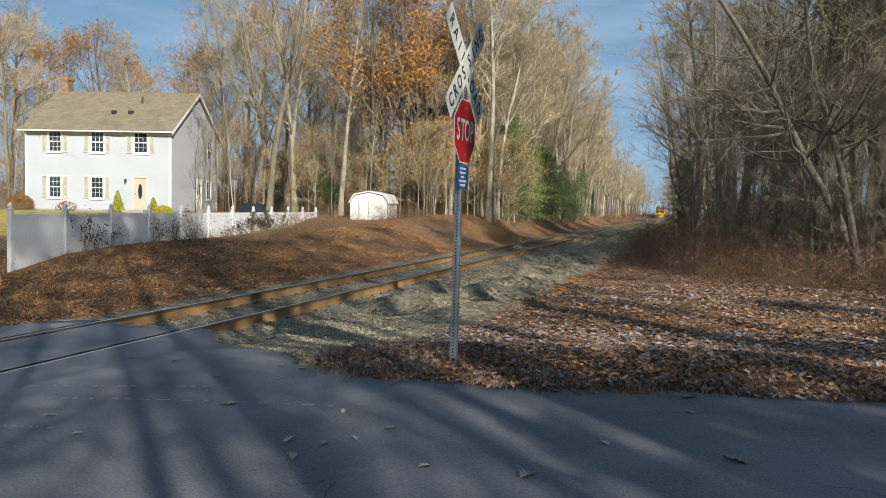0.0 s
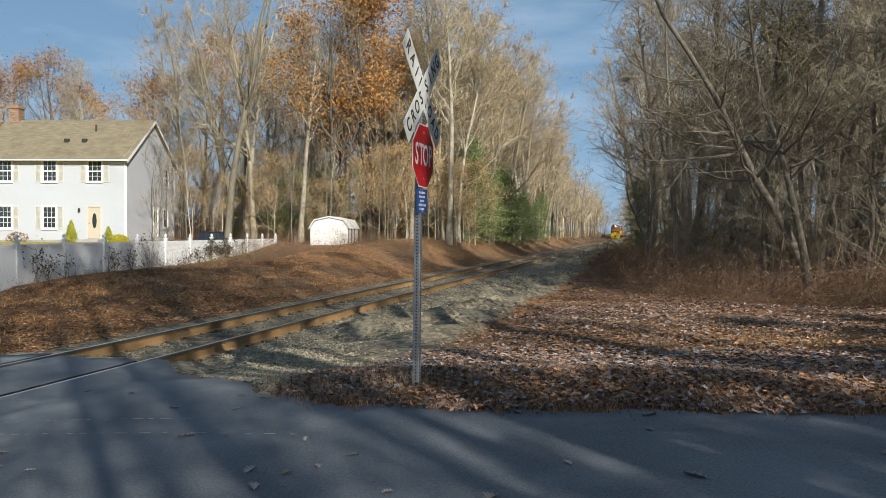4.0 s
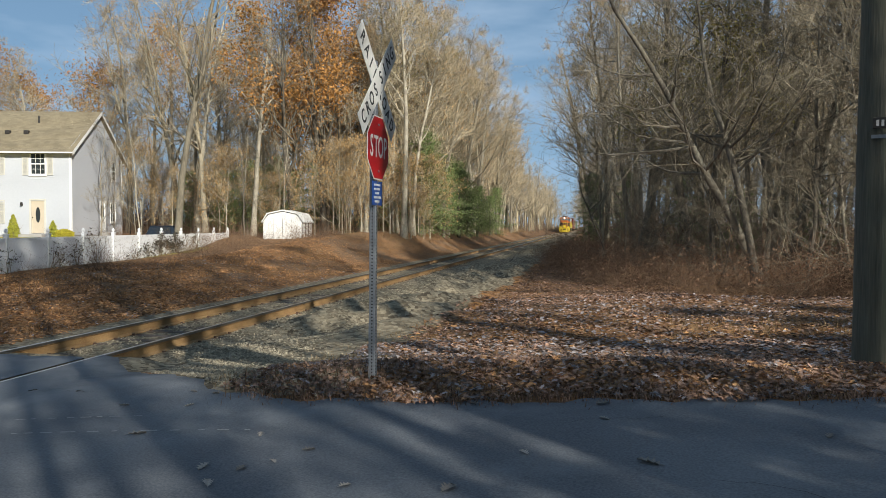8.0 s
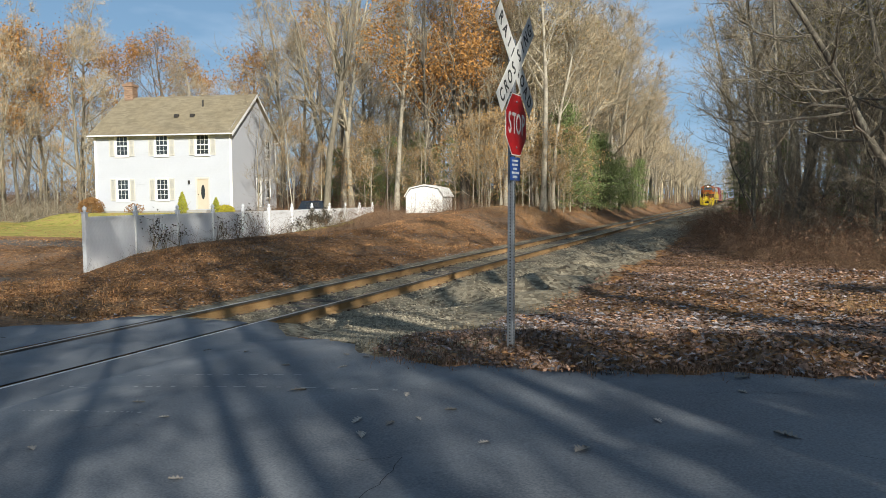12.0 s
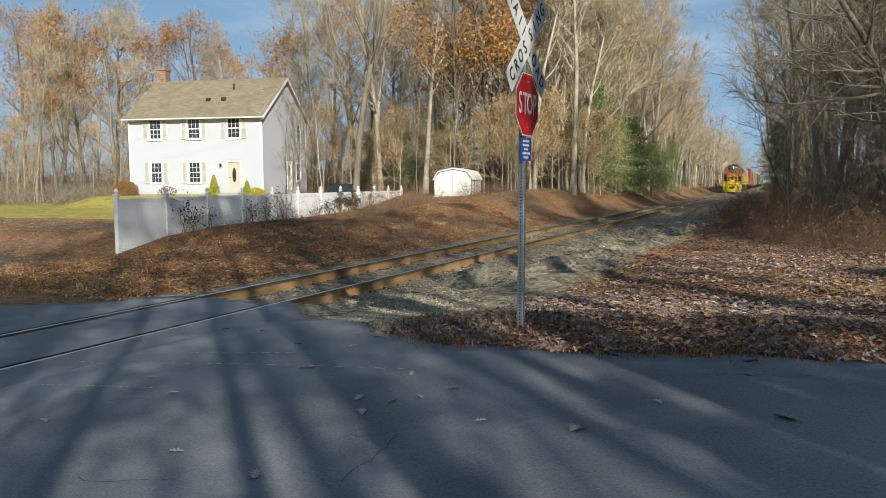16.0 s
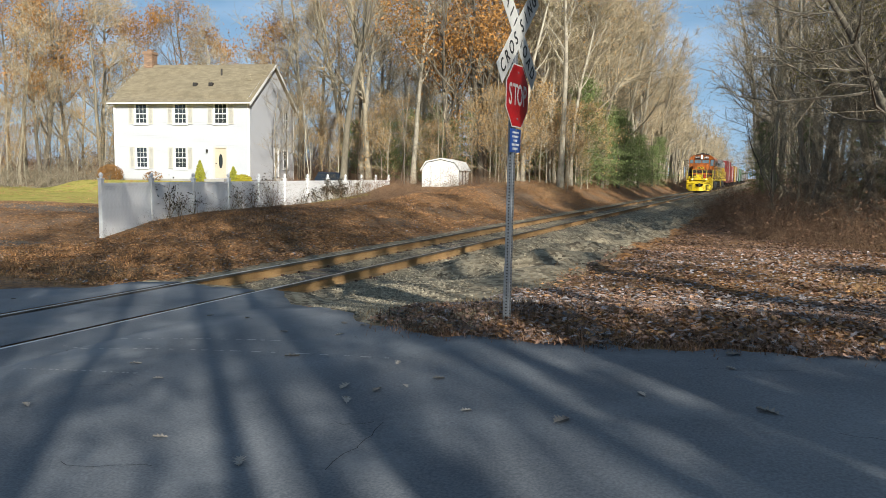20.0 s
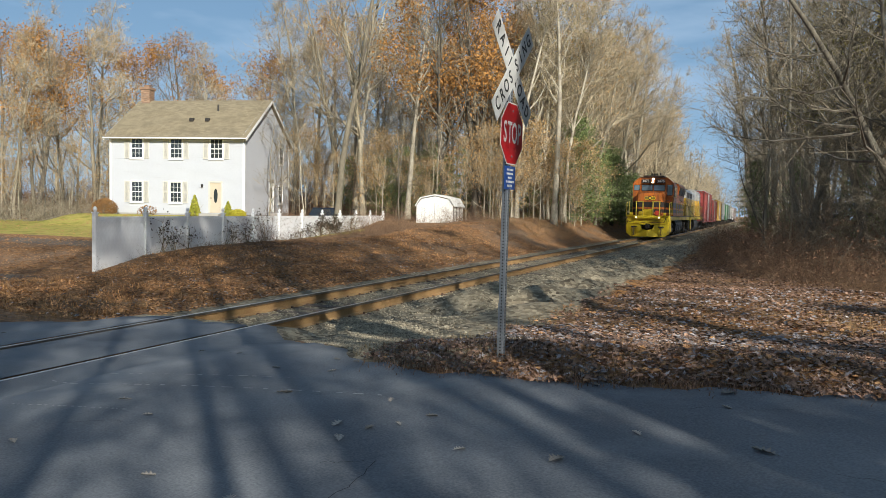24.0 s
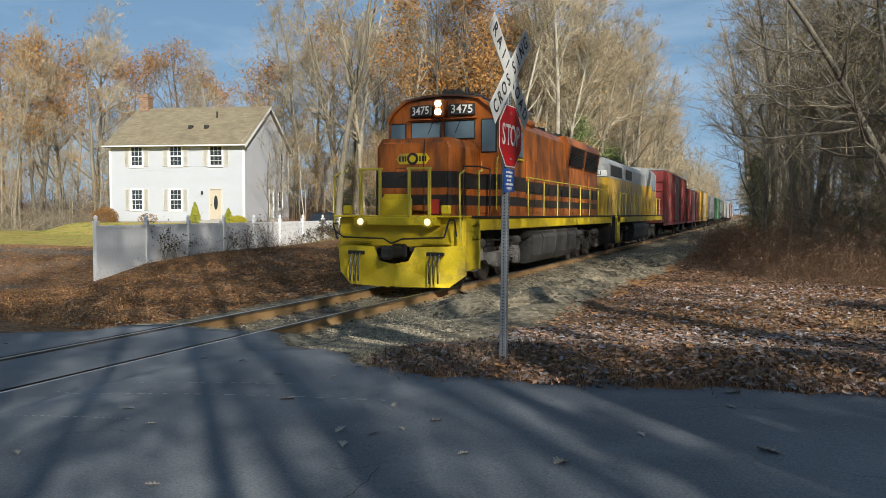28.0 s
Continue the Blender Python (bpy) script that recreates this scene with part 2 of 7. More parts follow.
# in both litters the dark blotches paint brown leaves and patches of shade
M_RUSSET = mat("russet_litter", (0.6, 0.325, 0.135), (0.33, 0.17, 0.075), rough=0.85, bump=0, island=0.55, dirt_shade=(0.1, 0.055, 0.03), dirt_scale=0.9)
M_LITTER = mat("fallen_leaves", (0.4, 0.245, 0.165), (0.22, 0.13, 0.086), rough=0.85, bump=0, island=0.6, dirt_shade=(0.12, 0.085, 0.065), dirt_scale=0.8)
M_LEAFPALE = mat("curled_pale_leaf", (0.42, 0.385, 0.34), (0.27, 0.235, 0.19), rough=0.8, bump=0.2, spread=0.35)


# ---- mesh helpers ----
def link_mesh(name, verts, faces, material, parent=None, label="", smooth=False):
    me = bpy.data.meshes.new(name)
    me.from_pydata([tuple(v) for v in verts], [], [tuple(f) for f in faces])
    me.materials.append(material)
    if smooth:
        me.polygons.foreach_set("use_smooth", [True] * len(me.polygons))
    ob = new(name, me)
    ob.parent = parent
    if label:
        ob["label"] = label
    return ob


def part(name, bm, material, parent, label="", smooth=False):
    """One bmesh as one mesh object under a thing or a part."""
    me = bpy.data.meshes.new(name)
    bm.to_mesh(me)
    bm.free()
    for m in (material if isinstance(material, (list, tuple)) else [material]):
        me.materials.append(m)
    if smooth:
        me.polygons.foreach_set("use_smooth", [True] * len(me.polygons))
    ob = new(name, me)
    ob.parent = parent
    if label:
        ob["label"] = label
    return ob


def shared(name, ob, parent, m):
    """Another object on ob's mesh, at m under parent."""
    twin = new(name, ob.data)
    twin.parent = parent
    twin.matrix_basis = m
    return twin


def thing(name, label, category, group="", m=None, kind=""):
    ob = tagged(new(name), label, category, group, kind)
    if m is not None:
        ob.matrix_basis = m
    return ob


def box(bm, x0, x1, y0, y1, z0, z1, bevel=0.0, turn=None):
    made = bmesh.ops.create_cube(bm, size=1)["verts"]
    for v in made:
        v.co = Vector((x0 + (v.co.x + 0.5) * (x1 - x0), y0 + (v.co.y + 0.5) * (y1 - y0), z0 + (v.co.z + 0.5) * (z1 - z0)))
    if turn is not None:
        for v in made:
            v.co = turn @ v.co
    if bevel:
        bmesh.ops.bevel(bm, geom=list({e for v in made for e in v.link_edges}), offset=bevel, segments=1, affect="EDGES")
    return bm


def boxes(*rows, bevel=0.0):
    bm = bmesh.new()
    for r in rows:
        box(bm, *r, bevel=bevel)
    return bm


def rod(bm, a, b, r, sides=8, r2=None):
    a, b = Vector(a), Vector(b)
    way = b - a
    m = Matrix.Translation((a + b) / 2) @ way.to_track_quat("Z", "Y").to_matrix().to_4x4()
    bmesh.ops.create_cone(bm, cap_ends=True, segments=sides, radius1=r, radius2=r if r2 is None else r2, depth=way.length, matrix=m)
    return bm


def pipe(bm, points, r, sides=6):
    for a, b in zip(points, points[1:]):
        rod(bm, a, b, r, sides)
    return bm


def prism(bm, outline, y0, y1, axis="y"):
    """A closed outline of (a, b) drawn out along an axis: y gives (x, z), x gives (y, z), z gives (x, y)."""
    def at(a, b, c):
        return {"y": (a, c, b), "x": (c, a, b), "z": (a, b, c)}[axis]
    one = [bm.verts.new(at(a, b, y0)) for a, b in outline]
    two = [bm.verts.new(at(a, b, y1)) for a, b in outline]
    n = len(outline)
    bm.faces.new(one)
    bm.faces.new(two[::-1])
    for i in range(n):
        bm.faces.new((one[i], two[i], two[(i + 1) % n], one[(i + 1) % n]))
    bmesh.ops.recalc_face_normals(bm, faces=bm.faces[:])
    return bm


def text_part(name, words, size, depth, material, parent, m, stretch=1.0):
    """Words in the built-in font as a thin mesh, centred, in the local x, y plane."""
    cu = bpy.data.curves.new(name, "FONT")
    cu.body, cu.size, cu.extrude, cu.align_x, cu.align_y = words, size, depth, "CENTER", "CENTER"
    cu.resolution_u = 3
    cu.offset = size * 0.012
    tmp = bpy.data.objects.new("tmp_text", cu)
    me = bpy.data.meshes.new_from_object(tmp)
    bpy.data.objects.remove(tmp)
    for v in me.vertices:
        v.co.x *= stretch
    me.materials.clear()
    me.materials.append(material)
    ob = new(name, me)
    ob.parent = parent
    ob.matrix_basis = m
    return ob


# ---- lie of the land ----
def S(a, b, v):
    t = np.clip((np.asarray(v, float) - a) / (b - a), 0, 1)
    return t * t * (3 - 2 * t)


def wave(x, y):
    """Smooth unevenness of about one."""
    return (np.sin(x * 0.9 + 1.3 * np.sin(y * 0.53)) + np.sin(y * 1.1 + 1.7 * np.sin(x * 0.37 + 1)) + 0.5 * np.sin(x * 2.3 + y * 1.9)) / 2.5


def crest(y):
    return np.interp(y, [8, 12, 17, 22, 28, 34, 45, 70, 150], [-0.28, -0.22, -0.1, 0.12, 0.46, 0.86, 1.3, 1.2, 0.7])


def field(y):
    return np.interp(y, [6, 15.5, 17, 19.4, 22.5, 27, 33, 36.5, 40, 42.5, 45, 80], [-0.3, -0.42, -0.38, 0.0, 0.12, 0.17, 0.22, 0.38, 0.62, 0.95, 1.05, 1.2])


def height(x, y):
    x, y = np.asarray(x, float), np.asarray(y, float)
    right = 0.70 * (1 - np.exp(-np.maximum(x - 0.8, 0) / 4.9)) - 0.21 * S(5.8, 9, y) - 0.2 * S(12, 22, y)
    right = right + 0.10 * np.exp(-((x - 6.2) / 2.6) ** 2 - ((y - 6.2) / 0.8) ** 2)
    ridges = 1.6 * (1 - np.abs(np.sin(np.pi * (y - 1.1 * x + 0.7 * np.sin(y * 0.4)) / 3.1)) * 1.5) + 0.5 * np.sin(2 * np.pi * (y + 0.8 * x) / 2.3)
    right = right + 0.13 * ridges * S(1.25, 2.2, x) * (1 - S(4.2, 5.6, x)) * S(9.5, 13, y)
    right = right + 0.07 * (np.abs(np.sin(np.pi * (y + 0.7 * x + 0.4 * np.sin(2.2 * x)) / 1.7)) - 0.6) * S(1.3, 1.9, x) * (1 - S(3.4, 4.6, x)) * S(10, 12, y)
    right = right + 0.05 * wave(x * 1.3, y * 1.3) * S(8.5, 11, y) * S(5, 8, x)
    bank = -0.2 + (crest(y) + 0.2) * S(1.9, 6.6, -x) + (0.09 * wave(x, y) + 0.09 * wave(x * 2.7 + 1, y * 2.3)) * S(2, 4, -x)
    yard = field(y) + 0.04 * wave(x * 0.6, y * 0.6)
    yard = yard + (1.0 - yard) * S(20, 22.5, -x) * (1 - S(35, 37, -x)) * S(35.0, 37.5, y) * (y < 46)
    yard = yard - 0.5 * np.exp(-((x + 17.5) / 1.9) ** 2 - ((y - 40) / 3.5) ** 2)
    yard = yard + (np.minimum(yard, 0.3) - yard) * S(36, 38.5, -x)
    bank = bank + (yard - bank) * S(7.0, 10.5, -x)
    lane = -0.028 * np.maximum(-x - 0.8, 0)
    lane = np.maximum(lane, -0.45)
    left = lane + (bank - lane) * S(7.3, 9.6, y)
    z = np.where(x > 0, right, left)
    bed = np.where(y > 8.9, -0.178 + 0.018 * wave(x * 2.4, y * 1.7), 0.0)
    k = S(1.35, 1.9, np.abs(x))
    return bed + (z - bed) * k


def edge_far(x):
    """The far edge of the asphalt, as y over x."""
    return np.interp(x, [-60, -12, -4.5, -2.7, -0.95, 0.9, 2.9, 4.0, 4.75, 6.3, 8.1, 14, 60], [4.0, 6.2, 6.9, 7.35, 8.75, 8.8, 6.9, 5.65, 5.25, 5.08, 5.25, 5.6, 9.0])


def edge_near(x):
    return np.interp(x, [-60, -12, 0, 12, 60], [-4.2, -2.4, -1.9, -1.3, 2.0])


def graded(fine0, fine1, step, mid0, mid1, mstep, far):
    a = list(np.arange(fine0, fine1 + 1e-6, step))
    lo = list(np.arange(mid0, fine0 - 1e-6, mstep))
    hi = list(np.arange(fine1 + mstep, mid1 + 1e-6, mstep))
    out = [mid1 + (far - mid1) * (i / 14) ** 3 for i in range(1, 15)]
    inn = [mid0 - (far + mid0) * (i / 14) ** 3 for i in range(14, 0, -1)]
    return np.array(inn + lo + a + hi + out)


def build_ground():
    xs = graded(-15, 13, 0.2, -62, 60, 1.1, 2400)
    ys = graded(2, 34, 0.2, -40, 130, 1.1, 2400)
    X, Y = np.meshgrid(xs, ys)
    Z = height(X, Y)
    Z = Z - 0.07 * S(0.05, 0.3, edge_far(X) - Y) * S(0.05, 0.3, Y - edge_near(X)) * (np.abs(X) < 60)
    Z = Z - 0.2 * (np.abs(X) < 1.05) * S(0.05, 0.3, edge_far(X) - Y) * S(0.05, 0.3, Y - edge_near(X))
    nx = len(xs)
    verts = np.stack([X.ravel(), Y.ravel(), Z.ravel()], 1)
    faces = [(j * nx + i, j * nx + i + 1, (j + 1) * nx + i + 1, (j + 1) * nx + i) for j in range(len(ys) - 1) for i in range(nx - 1)]
    ob = link_mesh("ground", verts, faces, M_GROUND, smooth=True)
    tagged(ob, "uneven ground under brown leaf litter, gravel and patchy lawn", "ground", kind="structure")
    x, y = verts[:, 0], verts[:, 1]
    gravel = (S(-2.6, -1.7, x) * (1 - S(3.9, 5.4, x))) * S(7.6, 8.6, y)
    gravel = np.maximum(gravel, (1 - S(0.15, 0.7, y - edge_far(x))) * S(2.5, 3.5, x) * (1 - S(4.0, 5.0, x)))
    lawn = S(12.5, 14, -x) * S(24, 27, y) * (1 - S(38, 43, y + 0.1 * (x + 30))) * (1 - S(46, 60, -x))
    soil = S(9, 10, -x) * S(10, 11.5, y) * (1 - S(14.5, 16, y)) + S(12, 13, -x) * S(20.5, 21.5, y) * (1 - S(23, 24, y))
    cover = np.stack([gravel, lawn, np.clip(soil, 0, 1), np.ones_like(x)], 1).astype(np.float32)
    at = ob.data.color_attributes.new("cover", "FLOAT_COLOR", "POINT")
    at.data.foreach_set("color", cover.ravel())


def build_road():
    """Asphalt with a crumbling edge, split at the flangeways of the two rails."""
    def strip(name, xs, label):
        verts, faces = [], []
        rows = 26
        for x in xs:
            y0, y1 = float(edge_near(x)), float(edge_far(x)) + 0.05 * math.sin(x * 7.3) + 0.035 * math.sin(x * 17.1 + 1)
            for j in range(rows + 1):
                y = y0 + (y1 - y0) * (j / rows)
                z = float(height(x, min(y, 8.85))) + 0.012
                if abs(x) < 0.7:
                    z = -0.015
                verts.append((x, y, z))
            verts.append((x, y1 + 0.03, float(height(x, min(y1 + 0.03, 8.85))) - 0.09))
        n = rows + 2
        for i in range(len(xs) - 1):
            for j in range(n - 1):
                faces.append((i * n + j, (i + 1) * n + j, (i + 1) * n + j + 1, i * n + j + 1))
        ob = link_mesh(name, verts, faces, M_ASPHALT, smooth=True)
        return tagged(ob, label, "road", kind="structure")
    strip("road", np.concatenate([[0.797], np.arange(0.85, 14, 0.12), np.arange(14, 60.1, 1.5)]), "worn dark grey asphalt road with fine cracks")
    strip("road", np.concatenate([np.arange(-60, -12, 1.5), np.arange(-12, -0.86, 0.12), [-0.797]]), "worn asphalt road beyond the rails")
    strip("road", np.linspace(-0.69, 0.59, 13), "asphalt filling between the rails")


build_ground()
build_road()


def rail_outline(x):
    h = [(-0.07, -0.18), (0.07, -0.18), (0.07, -0.165), (0.012, -0.14), (0.01, -0.05), (0.037, -0.038), (0.037, -0.006), (0.03, 0.0)]
    h += [(-a, b) for a, b in h[::-1] if a != -0.07 and not (a == 0.07 and b == -0.18)]
    return [(x + a, b) for a, b in h]


M_POLISH = mat("polished_strip", (0.62, 0.61, 0.6), (0.5, 0.49, 0.48), rough=0.3, metal=0.9, bump=0.02)


def build_track():
    track = thing("railway_track", "single railway track with rusty rails on half-buried ties", "railway track")
    for x in (-0.755, 0.755):
        rail = part("rail", prism(bmesh.new(), rail_outline(x), -60, 420), M_RAIL, track, "rusty steel rail")
        head = part("railhead", boxes((x - 0.0385, x + 0.0385, -60, 420, -0.03, 0.0035)), M_RAILTOP, rail, "dark worn rail head")
        part("running_strip", boxes((x - 0.022, x + 0.026, -60, 420, 0.0036, 0.005)), M_POLISH, head, "narrow polished running strip")
    rng = random.Random(4)
    first = None
    for i in range(210):
        y = 9.15 + 0.52 * i
        m = pose(rng.uniform(-0.04, 0.04), y + rng.uniform(-0.04, 0.04), -0.315 + rng.uniform(-0.01, 0.012), 0, rng.uniform(-0.6, 0.6), rng.uniform(-2.0, 2.0))
        if first is None:
            first = part("tie", boxes((-1.28, 1.28, -0.11, 0.11, -0.09, 0.13), bevel=0.012), M_TIE, track)
            first.matrix_basis = m
        else:
            shared("tie", first, track, m)
    plate = None
    for i in range(70):
        for x in (-0.755, 0.755):
            m = pose(x, 9.15 + 0.52 * i, -0.184)
            if plate is None:
                bm = boxes((-0.17, 0.17, -0.09, 0.09, -0.012, 0.006), bevel=0.004)
                for a in (-0.1, 0.1):
                    box(bm, a - 0.018, a + 0.018, -0.06, -0.02, 0.0, 0.035, bevel=0.004)
                plate = part("tie_plate", bm, M_PLATE, track)
                plate.matrix_basis = m
            else:
                shared("tie_plate", plate, track, m)


build_track()


def build_stones():
    """Loose ballast stones on the shoulders and between the rails."""
    rng = np.random.default_rng(17)
    n = 12000
    x = np.where(rng.uniform(0, 1, n) < 0.55, rng.uniform(0.85, 3.4, n) ** 1.0, rng.uniform(-1.7, 0.7, n))
    y = 8.95 + rng.uniform(0, 1, n) ** 1.6 * 22
    x = np.concatenate([x, rng.uniform(2.2, 5.2, 4500)])
    y = np.concatenate([y, edge_far(x[-4500:]) + np.abs(rng.normal(0, 1.3, 4500))])
    ok = (np.abs(np.abs(x) - 0.755) > 0.09) & (y > edge_far(x) + 0.1)
    x, y = x[ok], y[ok]
    n = len(x)
    z = height(x, y)
    s = rng.uniform(0.009, 0.026, n)
    base = np.array([(1, 0, 0), (0, 1, 0), (-1, 0, 0), (0, -1, 0), (0, 0, 0.75), (0, 0, -0.6)], float)
    spin = rng.uniform(0, 6.28, n)
    stretch = rng.uniform(0.65, 1.35, (n, 6, 3))
    v = base[None] * stretch * s[:, None, None]
    c, q = np.cos(spin)[:, None], np.sin(spin)[:, None]
    v = np.stack([v[..., 0] * c - v[..., 1] * q, v[..., 0] * q + v[..., 1] * c, v[..., 2]], 2) + np.stack([x, y, z + s * 0.3], 1)[:, None]
    f = []
    for i in range(n):
        k = 6 * i
        for a, b in ((0, 1), (1, 2), (2, 3), (3, 0)):
            f += [(k + a, k + b, k + 4), (k + b, k + a, k + 5)]
    ob = link_mesh("ballast_stones", v.reshape(-1, 3), f, M_STONE)
    tagged(ob, "loose grey ballast stones along the rails", "gravel", kind="stuff")


build_stones()


# ---- trees ----
def tubes_mesh(tubes):
    """Tapered tubes, each (points, radii, sides), as arrays of vertices and faces."""
    V, F = [], []
    n0 = 0
    for pts, rad, k in tubes:
        pts = np.asarray(pts, float)
        d = np.gradient(pts, axis=0)
        d /= np.linalg.norm(d, axis=1)[:, None] + 1e-9
        side = np.cross(d, (0.31, 0.77, 0.55))
        side /= np.linalg.norm(side, axis=1)[:, None] + 1e-9
        up = np.cross(d, side)
        a = np.arange(k) * 2 * np.pi / k
        ring = pts[:, None, :] + np.asarray(rad)[:, None, None] * (np.cos(a)[None, :, None] * side[:, None, :] + np.sin(a)[None, :, None] * up[:, None, :])
        V.append(ring.reshape(-1, 3))
        for i in range(len(pts) - 1):
            for j in range(k):
                F.append((n0 + i * k + j, n0 + i * k + (j + 1) % k, n0 + (i + 1) * k + (j + 1) % k, n0 + (i + 1) * k + j))
        n0 += len(pts) * k
    return np.concatenate(V), F


def bent(rng, start, way, length, n, bow, wobble):
    """A polyline that starts along way and bows upwards."""
    pts, p, d = [np.array(start, float)], np.array(start, float), np.array(way, float)
    d /= np.linalg.norm(d)
    for _ in range(n - 1):
        d = d + np.array((0, 0, bow)) + rng.normal(0, wobble, 3)
        d /= np.linalg.norm(d)
        p = p + d * length / (n - 1)
        pts.append(p)
    return np.array(pts)


def sprout(rng, line, lo, hi, spread):
    """A place on a polyline and a direction that leaves it."""
    f = rng.uniform(lo, hi) * (len(line) - 1)
    i = min(int(f), len(line) - 2)
    p = line[i] + (line[i + 1] - line[i]) * (f - i)
    d = line[i + 1] - line[i]
    d = d / np.linalg.norm(d)
    s = np.cross(d, rng.normal(0, 1, 3))
    s /= np.linalg.norm(s) + 1e-9
    return p, d * math.cos(spread) + s * math.sin(spread), f / (len(line) - 1)


def grow(seed, tall, r0, limbs=15, subs=5, twigs=5, crown0=0.35, spread=0.95, reach=0.33, lean=(0, 0), wobble=0.05, twig=0.011, forks=0, twig_len=1.0, limb_r=0.55):
    """Trunk and limb tubes, twig tubes and twig tips of a bare tree."""
    rng = np.random.default_rng(seed)
    trunks = []
    n = 11
    line = bent(rng, (0, 0, -0.4), (lean[0], lean[1], 1), tall + 0.4, n, 0.03, wobble)
    rad = r0 * (1 - np.linspace(0, 1, n) ** 1.1 * 0.93)
    rad[0] *= 1.45
    trunks.append((line, rad, 9))
    mains = [(line, rad)]
    for _ in range(forks):
        p, d, f = sprout(rng, line, 0.22, 0.5, 0.35)
        d[2] = abs(d[2]) + 0.3
        l2 = bent(rng, p, d, tall * (1 - f) * 0.9, 8, 0.05, wobble * 1.5)
        r2 = np.interp(f, np.linspace(0, 1, n), rad) * 0.75 * (1 - np.linspace(0, 1, 8) * 0.93)
        trunks.append((l2, r2, 7))
        mains.append((l2, r2))
    thin, tips = [], []
    for k in range(limbs):
        l0, r_0 = mains[k % len(mains)]
        p, d, f = sprout(rng, l0, crown0 if k % len(mains) == 0 else 0.2, 0.97, spread)
        length = tall * reach * (1.15 - f) * rng.uniform(0.6, 1.15) + 0.8
        r1 = max(0.012, min(np.interp(f, np.linspace(0, 1, len(l0)), r_0) * limb_r, 0.07 + 0.012 * length))
        limb = bent(rng, p, d, length, 6, 0.14, 0.13)
        trunks.append((limb, r1 * (1 - np.linspace(0, 1, 6) * 0.85), 5))
        for _ in range(subs):
            p2, d2, f2 = sprout(rng, limb, 0.2, 1.0, 0.75)
            l2 = length * 0.45 * (1.2 - f2 * 0.6) * rng.uniform(0.6, 1.2)
            sub = bent(rng, p2, d2, l2, 3, 0.1, 0.2)
            thin.append((sub, max(r1 * 0.35, twig * 1.3) * (1 - np.linspace(0, 1, 3) * 0.7), 3))
            for _ in range(twigs):
                p3, d3, f3 = sprout(rng, sub, 0.1, 1.0, 0.7)
                t3 = bent(rng, p3, d3, (0.42 * l2 + 0.35) * rng.uniform(0.6, 1.4) * twig_len, 3, 0.08, 0.35)
                thin.append((t3, twig * np.array((1, 0.75, 0.4)), 3))
                tips += [t3[1], t3[2]]
            tips.append(sub[-1])
    return trunks, thin, np.array(tips)


def leaf_quads(rng, centres, count, size, scatter):
    """Small creased leaves round given places: two triangles each."""
    c = centres[rng.integers(0, len(centres), count)] + rng.normal(0, scatter, (count, 3))
    a = rng.normal(0, 1, (count, 3))
    a /= np.linalg.norm(a, axis=1)[:, None]
    b = np.cross(a, rng.normal(0, 1, (count, 3)))
    b /= np.linalg.norm(b, axis=1)[:, None] + 1e-9
    s = size * rng.uniform(0.6, 1.3, (count, 1))
    up = np.cross(a, b) * s * 0.25
    v = np.stack([c - a * s, c + b * s * 0.6 + up, c + a * s, c - b * s * 0.6 + up], 1).reshape(-1, 3)
    f = [(4 * i, 4 * i + 1, 4 * i + 2, 4 * i + 3) for i in range(count)]
    return v, f


def tree_kind(name, label, seed, bark, twig_mat, leaf=None, leaves=0, leaf_size=0.1, category="tree", group="", scatter=0.25, leaf_pick=None, **shape):
    trunks, thin, tips = grow(seed, **shape)
    stems = 1 + shape.get("forks", 0)
    tree = thing(name, label, category, group)
    v, f = tubes_mesh(trunks[:stems])
    link_mesh("trunk", v, f, bark, tree, "bare tapering trunk", smooth=True)
    lv, lf = tubes_mesh(trunks[stems:])
    v, f = tubes_mesh(thin)
    both = [tuple(q) for q in lf] + [tuple(i + len(lv) for i in q) for q in f]
    crown = link_mesh("crown", np.concatenate([lv, v]), both, bark, tree, "rising limbs and fine leafless twigs")
    crown.data.materials.append(twig_mat)
    crown.data.polygons.foreach_set("material_index", [0] * len(lf) + [1] * len(f))
    if leaf:
        rng = np.random.default_rng(seed + 50)
        near = tips if leaf_pick is None else tips[leaf_pick(tips)]
        v, f = leaf_quads(rng, near, leaves, leaf_size, scatter)
        link_mesh("foliage", v, f, leaf, tree, "clinging autumn leaves")
    return tree


